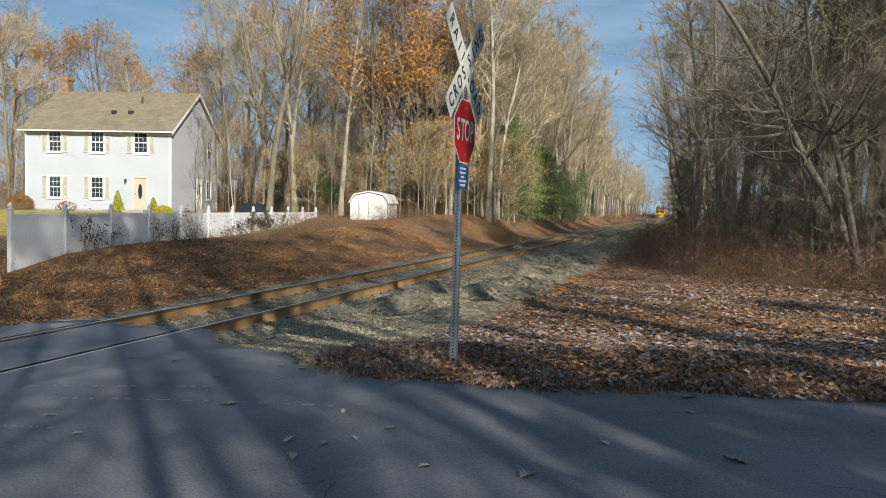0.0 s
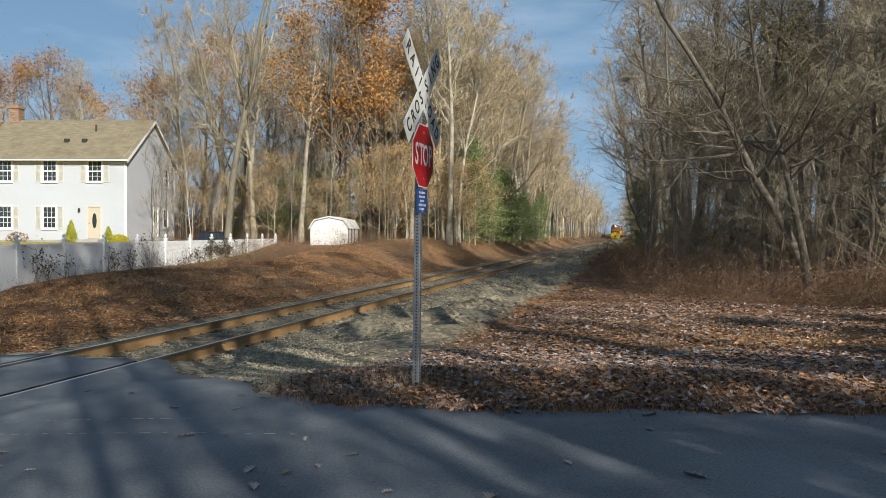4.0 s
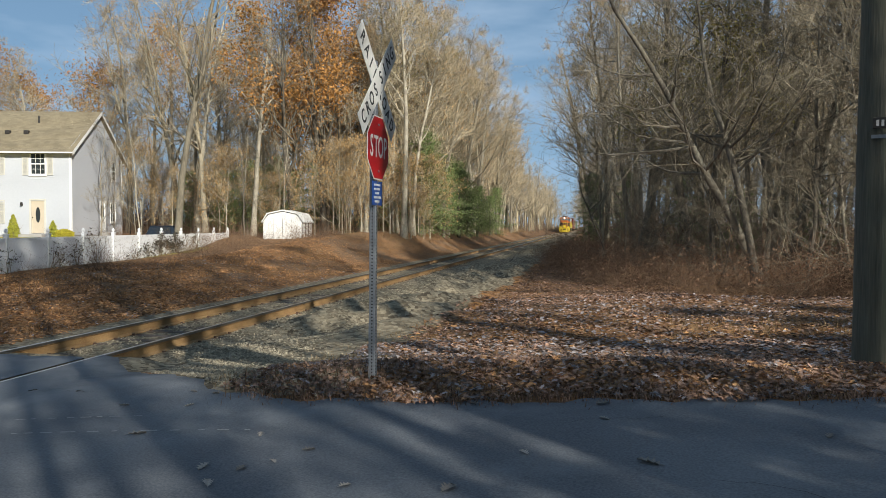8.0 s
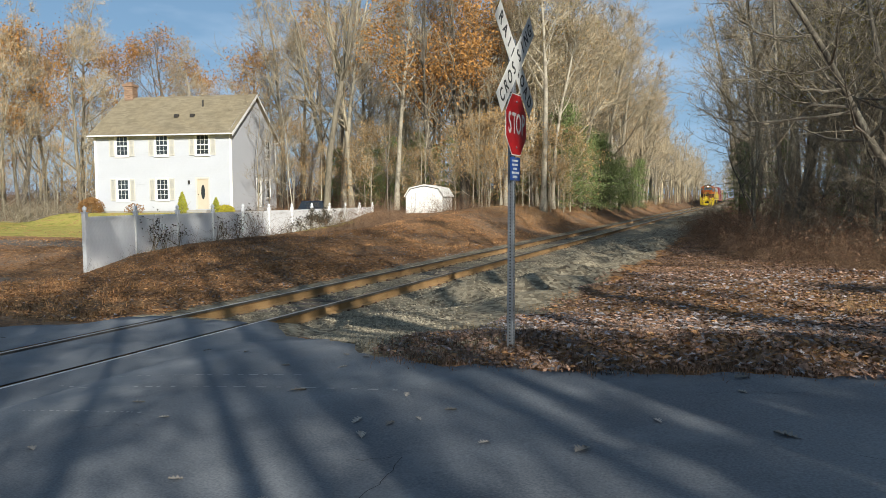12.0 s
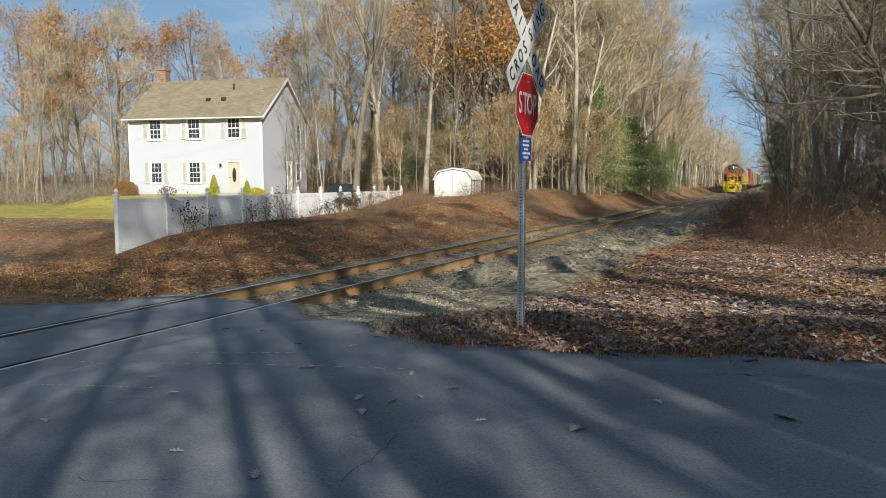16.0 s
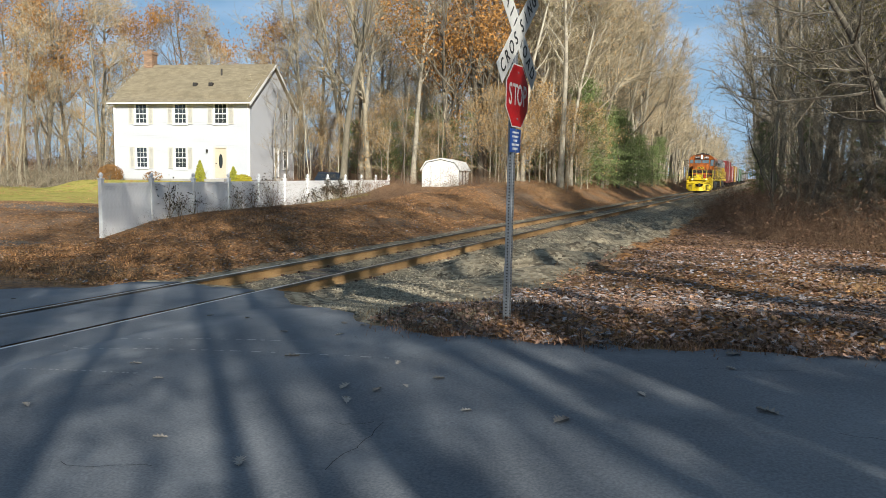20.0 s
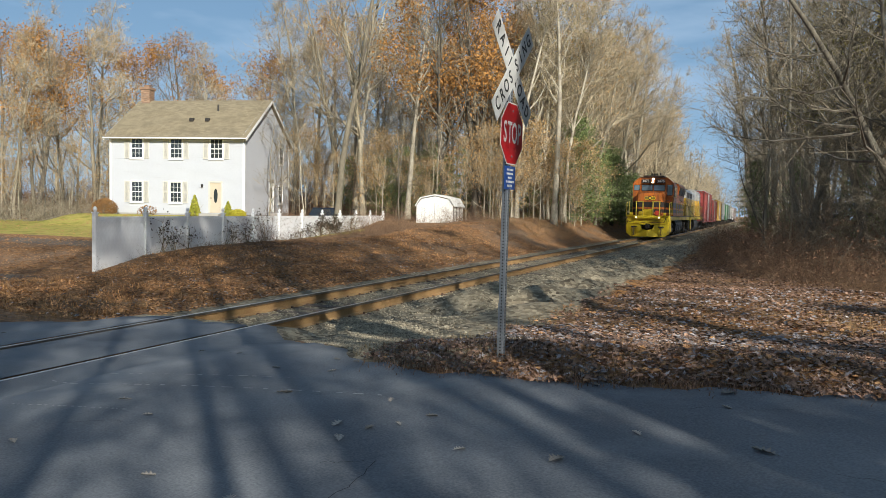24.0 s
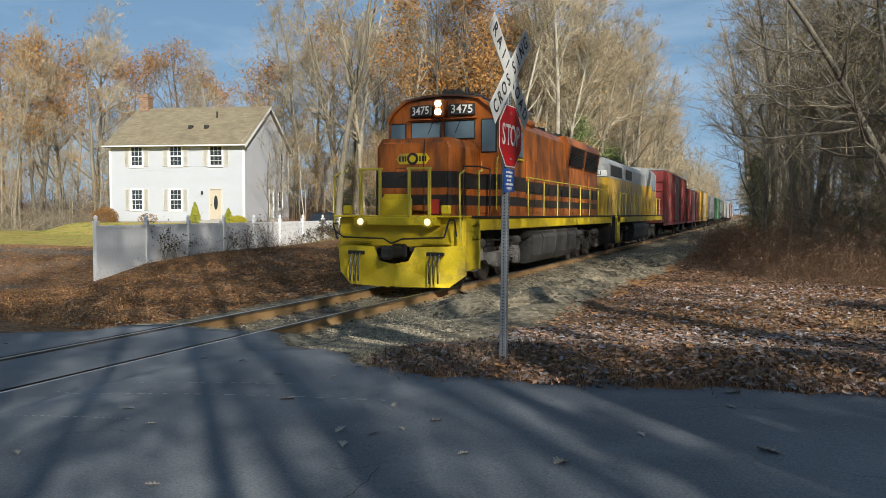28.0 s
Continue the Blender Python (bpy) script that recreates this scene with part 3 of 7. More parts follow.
def conifer(name, label, seed, tall, width, group, whorls=150, needles=11000, low=0.04, loose=0.2, taper=0.55, needle=0.075):
    rng = np.random.default_rng(seed)
    tree = thing(name, label, "conifer", group)
    line = np.array([(0, 0, -0.3), (0.05, 0, tall * 0.5), (0, 0.05, tall)])
    v, f = tubes_mesh([(line, np.array((0.16, 0.1, 0.02)), 7)])
    link_mesh("trunk", v, f, M_DARKBARK, tree, smooth=True)
    sprays, centres = [], []
    for k in range(whorls):
        h = low + (0.96 - low) * (k / whorls)
        a = rng.uniform(0, 6.28)
        length = width * (1.03 - h) ** taper * rng.uniform(0.45, 1.15)
        p = np.array((0, 0, tall * h))
        b = bent(rng, p, (math.cos(a), math.sin(a), 0.3), length, 5, -0.13, 0.1)
        sprays.append((b, 0.018 * (1 - np.linspace(0, 1, 5) * 0.8), 3))
        for t in np.linspace(0.25, 1, 8):
            i = min(int(t * 4), 3)
            centres.append(b[i] + (b[i + 1] - b[i]) * (t * 4 - i))
    v, f = tubes_mesh(sprays)
    link_mesh("crown_wood", v, f, M_DARKTWIG, tree)
    v, f = leaf_quads(rng, np.array(centres), needles, needle, np.array((loose, loose, 0.06)))
    link_mesh("foliage", v, f, M_NEEDLE, tree, "dull green needles")
    return tree


def plant(kind, x, y, turn=0.0, size=1.0, first=False):
    z = float(height(x, y))
    m = Matrix.Translation((x, y, z)) @ Matrix.Rotation(turn, 4, "Z") @ Matrix.Scale(size, 4)
    ob = copy_thing(kind, m)
    ob.scale = (size, size, size)
    return ob


def far_woods(spots, seed):
    """Woods too far off to tell one tree from the next, as one object."""
    rng = np.random.default_rng(seed)
    kinds = []
    for i, h in enumerate((17, 15, 18)):
        trunks, thin, _ = grow(95 + i, tall=h, r0=0.2, limbs=18, crown0=0.22, reach=0.34, subs=3, twigs=4, twig=0.02)
        v, f = tubes_mesh([(p, r, min(k, 5)) for p, r, k in trunks] + thin)
        kinds.append((v, np.array(f)))
    V, F, n = [], [], 0
    for k, (x, y, size) in enumerate(spots):
        v, f = kinds[k % 3]
        a = rng.uniform(0, 6.28)
        c, q = math.cos(a) * size, math.sin(a) * size
        V.append(np.stack([v[:, 0] * c - v[:, 1] * q + x, v[:, 0] * q + v[:, 1] * c + y, v[:, 2] * size + float(height(x, y))], 1))
        F.append(f + n)
        n += len(v)
    ob = link_mesh("far_woods", np.concatenate(V), np.concatenate(F).tolist(), M_TWIG)
    tagged(ob, "distant leafless grey-brown woods on both sides of the line", "woods", kind="stuff")


def build_woods():
    distant = []
    dense = dict(subs=7, twigs=7)
    bare = [tree_kind("tree", "tall nearly bare tree with grey bark in the woods", 11 + i, M_BARK, M_TWIG, M_BEECH, 1000, 0.065, scatter=0.3, group="woodland trees", tall=h, r0=r, limbs=l, crown0=c, reach=re, forks=fk, **dense)
            for i, (h, r, l, c, re, fk) in enumerate([(19, 0.21, 26, 0.3, 0.27, 0), (17, 0.19, 28, 0.22, 0.34, 1), (21, 0.24, 26, 0.34, 0.26, 1), (15, 0.13, 24, 0.25, 0.3, 0)])]
    pale = [tree_kind("tree", "slender leafless tree with pale bark", 31 + i, M_PALE, M_TWIG, M_YELLOWLEAF, 260, 0.06, group="woodland trees", tall=h, r0=r, limbs=20, crown0=0.38, reach=0.25, forks=fk, lean=ln, spread=0.75, subs=6, twigs=7)
            for i, (h, r, fk, ln) in enumerate([(16, 0.15, 0, (0.05, 0)), (14, 0.11, 1, (0.1, 0.03)), (18, 0.19, 0, (-0.04, 0))])]
    sparse = tree_kind("tree", "tall grey tree with few thin branches beside the house", 13, M_BARK, M_TWIG, group="woodland trees", tall=21, r0=0.2, limbs=14, crown0=0.34, reach=0.26, forks=1, subs=4, twigs=4)
    oak = [tree_kind("oak", "oak holding tan orange leaves", 41 + i, M_DARKBARK, M_DARKTWIG, M_OAKLEAF, n, 0.1, group="russet oaks", tall=h, r0=0.22, limbs=26, crown0=0.2, reach=0.36, forks=1, scatter=0.4, subs=5, twigs=6, leaf_pick=lambda t: (np.sin(t[:, 0] * 1.1 + 2) + np.sin(t[:, 1] * 1.3) + np.sin(t[:, 2] * 0.9)) > -0.3)
           for i, (h, n) in enumerate([(17, 6000), (15, 5200), (18, 2800)])]
    tan = tree_kind("sapling", "young beech with tan clinging leaves", 51, M_PALE, M_TWIG, M_BEECH, 1300, 0.055, group="beech saplings", tall=5.0, r0=0.05, limbs=12, crown0=0.12, reach=0.4, scatter=0.2)
    olive = tree_kind("tree", "tree with thinning olive yellow leaves", 53, M_DARKBARK, M_DARKTWIG, M_YELLOWLEAF, 4200, 0.07, group="woodland trees", tall=13, r0=0.16, limbs=18, crown0=0.35, reach=0.25, scatter=0.3)
    dark = [tree_kind("tree", "dark-barked leafless tree at the wood's edge", 61 + i, M_DARKBARK, M_DARKTWIG, group="wood edge trees", tall=h, r0=r, limbs=l, crown0=0.3, reach=0.32, forks=fk, wobble=0.07, subs=6, twigs=8, limb_r=0.38, spread=1.1, twig=0.007)
            for i, (h, r, l, fk) in enumerate([(14, 0.12, 26, 0), (12, 0.085, 24, 1), (17, 0.15, 26, 0)])]
    leaning = [tree_kind("tree", "dark leaning tree with lichen-grey bark over brush", 91 + i, M_DARKBARK, M_DARKTWIG, group="wood edge trees", tall=h, r0=r, limbs=26, crown0=0.3, reach=0.3, forks=0, lean=ln, wobble=0.12, subs=7, twigs=8, limb_r=0.5, spread=1.25, twig=0.006)
               for i, (h, r, ln) in enumerate([(10, 0.1, (-0.1, -0.03)), (11, 0.115, (-0.06, 0.05)), (9.5, 0.085, (-0.1, -0.1))])]
    sap = [tree_kind("sapling", "thin leafless sapling in the undergrowth", 71 + i, (M_DARKBARK, M_PALE, M_BARK)[i], (M_DARKTWIG, M_TWIG, M_TWIG)[i], group="saplings", tall=h, r0=0.04, limbs=14, crown0=0.15, reach=0.3, subs=4, twigs=5, twig=0.006)
           for i, h in enumerate([6.5, 8.0, 7.0])]
    far = [tree_kind("tree", "distant leafless tree in the far woods", 95 + i, M_BARK, M_TWIG, group="far woodland trees", tall=h, r0=0.2, limbs=18, crown0=0.22, reach=0.34, subs=4, twigs=5, twig=0.016)
           for i, h in enumerate([17, 15])]
    tangle = [tree_kind("sapling", "crooked many-twigged shrub at the wood's edge", 141 + i, M_DARKBARK, M_DARKTWIG, group="edge thicket", tall=h, limb_r=0.35, r0=0.03, limbs=26, crown0=0.06, reach=0.5, wobble=0.2, subs=5, twigs=5, twig=0.0045, spread=1.3) for i, h in enumerate((4.6, 5.6))]
    straight = [tree_kind("tree", "straight tall tree on the road's south side", 121 + i, M_BARK, M_TWIG, group="roadside trees", tall=h, r0=r, limbs=34, crown0=0.42, reach=0.26, wobble=0.003, subs=6, twigs=6, limb_r=0.3) for i, (h, r) in enumerate(((23, 0.12), (22, 0.08), (21, 0.3)))]
    tall = [tree_kind("tree", "very tall tree with a high dense crown", 131 + i, M_BARK, M_TWIG, group="roadside trees", tall=23, r0=0.14, limbs=30, crown0=0.45, reach=0.27, wobble=0.01, subs=6, twigs=7, limb_r=0.3) for i in range(2)]
    # an evergreen kept out of view, added only to block sun and sky
    pine = conifer("pine", "unseen dull green conifer added for shade and to block sky", 84, 12, 2.2, "roadside pines", 150, 7500, 0.12, 0.22, 0.4)
    hem = [conifer("hemlock", "soft dull green hemlock among bare trees", 81, 5.6, 2.6, "hemlocks", 95, 7500, 0.05, 0.26, 0.8, 0.05), conifer("hemlock", "tall dark hemlock at the wood's edge", 82, 11, 3.0, "hemlocks")]
    rng = random.Random(7)

    def put(kinds, spots, s0=0.9, s1=1.1):
        for i, (x, y) in enumerate(spots):
            plant(kinds[i % len(kinds)], x, y, rng.uniform(0, 6.28), rng.uniform(s0, s1))

    # behind the fence and the house
    put(bare, [(-18.1, 46.7), (-21.7, 51.8), (-25.4, 55.8), (-23.0, 59.8), (-18.6, 57.0), (-28.9, 57.8), (-33.1, 60.7), (-53.8, 59.7), (-51.7, 55.1), (-46.7, 50.2), (-54.4, 49.0), (-36, 62), (-42, 60), (-60, 55), (-64, 46), (-49, 44), (-57, 43)])
    put([sparse], [(-16.8, 40.8)], 1.1, 1.1)
    put(pale, [(-7.2, 47.5), (-6.0, 51.3), (-14.3, 45.8), (-12.3, 56.8), (-6.2, 50.3), (-5.0, 48.6), (-5.3, 52.7), (-7.5, 55), (-20, 49), (-16, 53), (-8.2, 49.5)], 0.9, 1.15)
    put(oak[:2], [(-10.6, 48.6), (-12.4, 48.0)], 1.0, 1.1)
    put(oak, [(-11.2, 50.9), (-45.0, 64.6), (-52.5, 67.6), (-56.4, 64.3), (-39, 65), (-33, 68), (-62, 60), (-50, 47), (-27, 66), (-12.7, 63.0), (-20, 66), (-58, 50)], 0.95, 1.15)
    put(hem[:1], [(-5.9, 57.3), (-4.9, 62.0), (-4.6, 67.9), (-7.4, 59.5), (-6.2, 64.5), (-13.5, 55), (-4.6, 73), (-4.4, 78), (-7.0, 69), (-15.5, 52), (-5.2, 84), (-8.8, 57.5), (-9.5, 62), (-7.6, 66), (-4.6, 90), (-4.8, 97), (-17, 56), (-20.5, 54)], 0.85, 1.2)
    put(hem[:1], [(-16.2, 49), (-18.5, 50.5), (-13.2, 50), (-14.8, 51.2), (-11.6, 54), (-22.5, 53)], 0.8, 1.05)
    put(hem[:1], [(-6.0, 60), (-5.4, 65), (-6.8, 63), (-5.0, 70), (-5.6, 56)], 1.25, 1.5)
    put(hem[1:2], [(-61.8, 72.9), (7.0, 56), (7.6, 61), (9.4, 53)], 0.5, 0.62)
    put([bare[1], bare[3]], [(-5.6, 57), (-6.4, 62), (-5.4, 66.5), (-6.6, 71), (-5.6, 76), (-6.0, 82), (-5.5, 89)], 0.95, 1.1)
    put([tan], [(-8.6, 47.5), (-7.6, 49), (-9.4, 49.2), (-5.2, 54), (-5.4, 58.5), (-7.8, 52.5), (-12, 53.5), (-14.5, 49.5), (-19, 52), (-23, 53.5), (-28, 55), (-31, 58), (-39, 52), (-43, 50), (-46, 47), (-50, 44.5), (-54, 45), (-24, 57), (-16.5, 46.5), (-6.6, 47), (-10.2, 52), (-17, 50), (-21, 47.5), (-25, 50), (-6.0, 50.5), (-8.0, 46.2), (-9.2, 46.8), (-7.0, 45.6), (-5.6, 47.4), (-4.9, 50.2), (-4.6, 53), (-10.4, 46.6), (-6.4, 48.6), (-4.8, 56), (-13.0, 47.2), (-15.2, 48), (-18, 48.4), (-20, 50.6)], 0.6, 1.15)
    # both sides of the line, to the far end
    y = 56.0
    while y < 330:
        light = y > 125
        for side in (-1, 1):
            if light:
                distant.append((side * rng.uniform(6.0, 8.6), y + rng.uniform(-2, 2), rng.uniform(0.85, 1.05)))
                distant.append((side * rng.uniform(10, 20), y + rng.uniform(-3, 3), rng.uniform(0.85, 1.1)))
                continue
            x = side * (rng.uniform(6.0, 8.6) if side < 0 else rng.uniform(6.4, 8.6) + (13 if y < 108 else 0))
            plant(rng.choice(bare + pale[:1]), x, y + rng.uniform(-2, 2), rng.uniform(0, 6.28), rng.uniform(0.85, 1.05))
            plant(rng.choice(bare + oak[2:]), x + side * rng.uniform(4, 12), y + rng.uniform(-3, 3), rng.uniform(0, 6.28), rng.uniform(0.85, 1.1))
        y += 5.0 if y < 125 else 8
    for k in range(44):
        y = 52 + k * 2.0
        plant(rng.choice(sap[1:] + pale + far + bare), -rng.uniform(5.2, 8.5), y, rng.uniform(0, 6.28), rng.uniform(0.8, 1.1))
    for _ in range(30):
        plant(rng.choice(far + bare[:1]), rng.uniform(-34, -10), rng.uniform(64, 110), rng.uniform(0, 6.28), rng.uniform(0.9, 1.15))
    for _ in range(40):
        distant.append((rng.uniform(-125, -40), rng.uniform(66, 110), rng.uniform(0.8, 1.05)))
    for _ in range(46):
        plant(rng.choice(far + sap[1:]), rng.uniform(10, 24), rng.uniform(42, 62), rng.uniform(0, 6.28), rng.uniform(0.9, 1.1))
    for _ in range(16):
        distant.append((rng.uniform(-40, 40), rng.uniform(600, 680), rng.uniform(1.3, 1.7)))
    for k in range(70):
        distant.append((-rng.uniform(5.4, 13), rng.uniform(95, 330), rng.uniform(0.6, 1.0)))
    for k in range(16):
        distant.append((rng.uniform(6.0, 13), rng.uniform(150, 330), rng.uniform(0.6, 0.95)))
    far_woods(distant, 97)
    put([bare[0], pale[2], bare[2], bare[3]], [(8.0, 63), (9.5, 66), (11, 62), (8.6, 69), (10.5, 71), (12.5, 66), (7.4, 73)], 0.9, 1.1)
    put(hem[:1], [(12.6, 31), (15.0, 29.5), (13.6, 35), (16.5, 26.5), (11.4, 38.5)], 0.5, 0.8)
    # the wood beside the line, towards the road
    put(dark, [(10.4, 26.2), (11.8, 22.4), (12.8, 24.8), (15.0, 19.5), (17.5, 17.0), (8.8, 31), (20.5, 15.5), (24, 17), (13.8, 28), (14.2, 16.8), (19, 20), (9.2, 37), (11, 31.5), (17.6, 25)], 0.85, 1.15)
    for kind, x, y in ((leaning[0], 10.9, 18.8), (leaning[1], 11.3, 19.5), (leaning[2], 12.4, 20.5)):
        plant(kind, x, y, 0.0, 1.0)
    put(bare[:1] + pale + bare[3:] + pale[:2], [(8.5, 57.3), (10.5, 53), (16, 34), (19, 27), (22, 23), (17, 45), (14, 50), (21, 36), (26, 30), (24, 44), (29, 22), (12, 60), (18, 56), (14.5, 36), (19.5, 31.5), (23, 27), (27, 25.5), (31, 28), (17, 29)], 0.85, 1.1)
    put(tangle, [(9.0, 22), (10.2, 20.4), (8.4, 26), (11.6, 18.2), (12.6, 17), (13.6, 16.2), (9.8, 24), (11.2, 21.5), (12.4, 22.5), (8.0, 30), (14.6, 18), (7.6, 35), (10.6, 27), (13.2, 19.6), (15.8, 16.4), (17, 18)], 0.8, 1.25)
    put([olive], [(12.6, 51), (10.6, 23.5), (12.3, 27.5), (9.4, 33.5)], 0.66, 0.78)
    for _ in range(60):
        y = rng.uniform(15, 55)
        x = rng.uniform(max(6.8, 14 - 0.35 * (y - 12)), 27)
        plant(rng.choice(sap), x, y, rng.uniform(0, 6.28), rng.uniform(0.8, 1.3))
    for _ in range(90):
        plant(rng.choice(sap), rng.uniform(-34, -5.5), rng.uniform(44, 75), rng.uniform(0, 6.28), rng.uniform(0.8, 1.3))
    # unseen trees south of the road, placed for the shadows they throw across it: along is measured towards the sun,
    # off across that
    def south(kind, along, off, size=1.0):
        plant(kind, 5.4 + 0.67 * along + 0.742 * off, 5.7 - 0.742 * along + 0.67 * off, rng.uniform(0, 6.28), size)
    for kind, along, off in ((0, 10.2, -1.66), (1, 11.5, -2.34), (1, 12.5, -3.2), (2, 10.7, 0.29), (0, 17.0, -0.75), (0, 14.0, -0.38), (1, 19.0, -5.6), (0, 22.0, -7.4)):
        south(straight[kind], along, off)
    for i, (along, off) in enumerate(((21, 2.3), (20, 4.9), (22, 8.8), (19, -4.3), (18, 0.95), (22, 3.7), (21, 6.5), (20, 1.9))):
        south(tall[i % 2], along, off, rng.uniform(0.92, 1.0))
    # leafy crowns added here to dapple the asphalt with soft shade
    for along, off, size in ((17, -4.1, 0.72), (20, -1.95, 0.8), (16, -6.0, 0.7)):
        south(oak[2], along, off, size)
    # unseen evergreens, sized so their shadows end near the road's far edge
    for along, off, size in ((12.4, -0.3, 0.42), (12.6, 0.66, 0.46), (13, 1.2, 0.5), (13.5, 2.1, 0.52), (14, 3.2, 0.54), (14, 4.4, 0.55), (14.5, 5.6, 0.58), (18, 6.2, 0.7), (15, 7.2, 0.72), (15.5, 8.8, 0.7)):
        south(pine, along, off, size)
    for i, (along, off) in enumerate(((20, 3.2), (19, 6.3), (23, 9.0), (18, 2.7), (19, 1.6))):
        south(dark[i % 3], along, off, 0.8)
    for _ in range(30):
        plant(rng.choice(sap + [tan]), rng.uniform(-64, -37), rng.uniform(41, 52), rng.uniform(0, 6.28), rng.uniform(0.9, 1.3))
    # unseen saplings added for low dappled shade on the verge
    for _ in range(6):
        plant(rng.choice(sap), rng.uniform(20, 32), rng.uniform(-9, -3.5), rng.uniform(0, 6.28), rng.uniform(0.8, 1.2))
    # unseen woods added behind the camera to block sky light, clear of the sun's way to the crossing
    k = 0
    while k < 46:
        x, y = rng.uniform(-46, 4), rng.uniform(-30, -5.5)
        if (x - 5.4) * 0.742 + (y - 5.7) * 0.67 < -10:
            plant(rng.choice([pine, pine, bare[0], bare[1], far[0]]), x, y, rng.uniform(0, 6.28), rng.uniform(0.9, 1.4))
            k += 1
    # unseen trees added to the east to cut the sky light on the sign
    for k in range(30):
        south(rng.choice([pine, pine, far[0]]), rng.uniform(-4, 16), rng.uniform(17.5, 34), rng.uniform(1.0, 1.4))
    # distant unseen trees added behind to block the lowest sky
    for k in range(26):
        south(rng.choice([pine, bare[1], far[0]]), rng.uniform(48, 62), rng.uniform(-12, 16), rng.uniform(1.0, 1.3))
    for kind in bare + pale + oak + dark + sap + hem + leaning + far + straight + tall + tangle + [tan, olive, pine, sparse]:
        for o in (*kind.children_recursive, kind):
            bpy.data.objects.remove(o)


build_woods()


# ---- crossing sign ----
M_STEEL = mat("galvanised_steel", (0.36, 0.38, 0.4), (0.24, 0.26, 0.28), rough=0.5, metal=0.6, scale=6, fine=50, bump=0.1)
M_HOLE = mat("dark_hole", (0.02, 0.02, 0.025), rough=0.9, bump=0)
M_SIGNWHITE = mat("sign_white", (0.78, 0.77, 0.73), (0.68, 0.67, 0.62), rough=0.5, scale=5, fine=30, bump=0.05, dirt_shade=(0.55, 0.53, 0.48), dirt_scale=3)
M_SIGNBLACK = mat("sign_black", (0.02, 0.02, 0.022), rough=0.5, bump=0)
M_SIGNRED = mat("sign_red", (0.52, 0.012, 0.018), (0.42, 0.009, 0.014), rough=0.4, scale=5, bump=0.03)
M_SIGNBLUE = mat("sign_blue", (0.02, 0.09, 0.36), (0.016, 0.07, 0.28), rough=0.4, bump=0.03)


def octagon(r):
    return [(r / math.cos(math.pi / 8) * math.cos(math.pi / 8 + k * math.pi / 4), r / math.cos(math.pi / 8) * math.sin(math.pi / 8 + k * math.pi / 4)) for k in range(8)]


def build_crossing_sign():
    bx, by = 5.344, 5.70
    z0 = float(height(bx, by))
    sign = thing("railroad_crossing_sign", "white crossbuck and red stop sign on a perforated steel post", "road sign", m=pose(bx, by, z0, 0, 0.35, -3.3))
    top = 2.98 - z0
    post = part("post", boxes((-0.025, 0.025, -0.025, 0.025, -0.5, top), bevel=0.004), M_STEEL, sign, "perforated galvanised square post")
    for ux, uy in ((1, 0), (0, -1)):
        bm = bmesh.new()
        for k in range(int(top / 0.0254) - 1):
            z = 0.02 + k * 0.0254
            rod(bm, (0.0245 * ux, 0.0245 * uy, z), (0.0258 * ux, 0.0258 * uy, z), 0.0065, 6)
        tagged(part("hole_row", bm, M_HOLE, post, "row of dark round holes"), "row of dark round holes", kind="stuff")
    sleeve = boxes((-0.0285, 0.0243, -0.0243, 0.0285, -0.3, 0.46), bevel=0.003)
    part("anchor_sleeve", sleeve, M_STEEL, post, "wider steel anchor sleeve")
    face = Matrix(((0, 0, 1, 0), (1, 0, 0, 0), (0, 1, 0, 0), (0, 0, 0, 1)))

    def at(z, out, spin=0.0):
        return Matrix.Translation((out, 0, z)) @ face @ Matrix.Rotation(radians(spin), 4, "Z")
    # crossbuck
    zc = 2.8 - z0
    for words, out, spin in (("RAILROAD", 0.028, -40), ("CROSSING", 0.0335, 43)):
        bm = boxes((-0.53, 0.53, -0.092, 0.092, -0.002, 0.002), bevel=0.0015)
        blade = part("crossbuck_blade", bm, M_SIGNWHITE, sign, "white aluminium blade with black capitals")
        blade.matrix_basis = at(zc, out, spin)
        for i, ch in enumerate(words):
            x = (i - 3.5) * 0.118
            x += 0.025 if i >= 4 else -0.025
            text_part("letter", ch, 0.15, 0.001, M_SIGNBLACK, blade, Matrix.Translation((x, 0, 0.0035)), 0.82)
    # stop sign
    zs = 2.305 - z0
    plate = part("stop_plate", prism(bmesh.new(), octagon(0.245), -0.0015, 0.0015, "z"), M_SIGNWHITE, sign, "white-edged octagonal plate")
    plate.matrix_basis = at(zs, 0.036)
    red = part("red_face", prism(bmesh.new(), octagon(0.236), 0.0017, 0.0027, "z"), M_SIGNRED, plate, "faded red reflective face")
    for i, ch in enumerate("STOP"):
        text_part("letter", ch, 0.235, 0.0008, M_SIGNWHITE, plate, Matrix.Translation(((-0.155, -0.055, 0.05, 0.16)[i], 0.0, 0.0036)), 0.68)
    for z in (-0.18, 0.18):
        part("bolt", rod(bmesh.new(), (0, z, 0.0), (0, z, 0.009), 0.009, 8), M_STEEL, plate)
    # blue notice: its small print as bars
    zb = 1.955 - z0
    blue = part("blue_notice", boxes((-0.118, 0.118, -0.093, 0.093, -0.0015, 0.0015), bevel=0.001), M_SIGNBLUE, sign, "small blue notice with white lines")
    blue.matrix_basis = at(zb, 0.029)
    for k, (w, h) in enumerate(((0.14, 0.016), (0.15, 0.016), (0.09, 0.016), (0.16, 0.018), (0.12, 0.018))):
        y = 0.064 - k * 0.032
        bm = bmesh.new()
        x = -w / 2
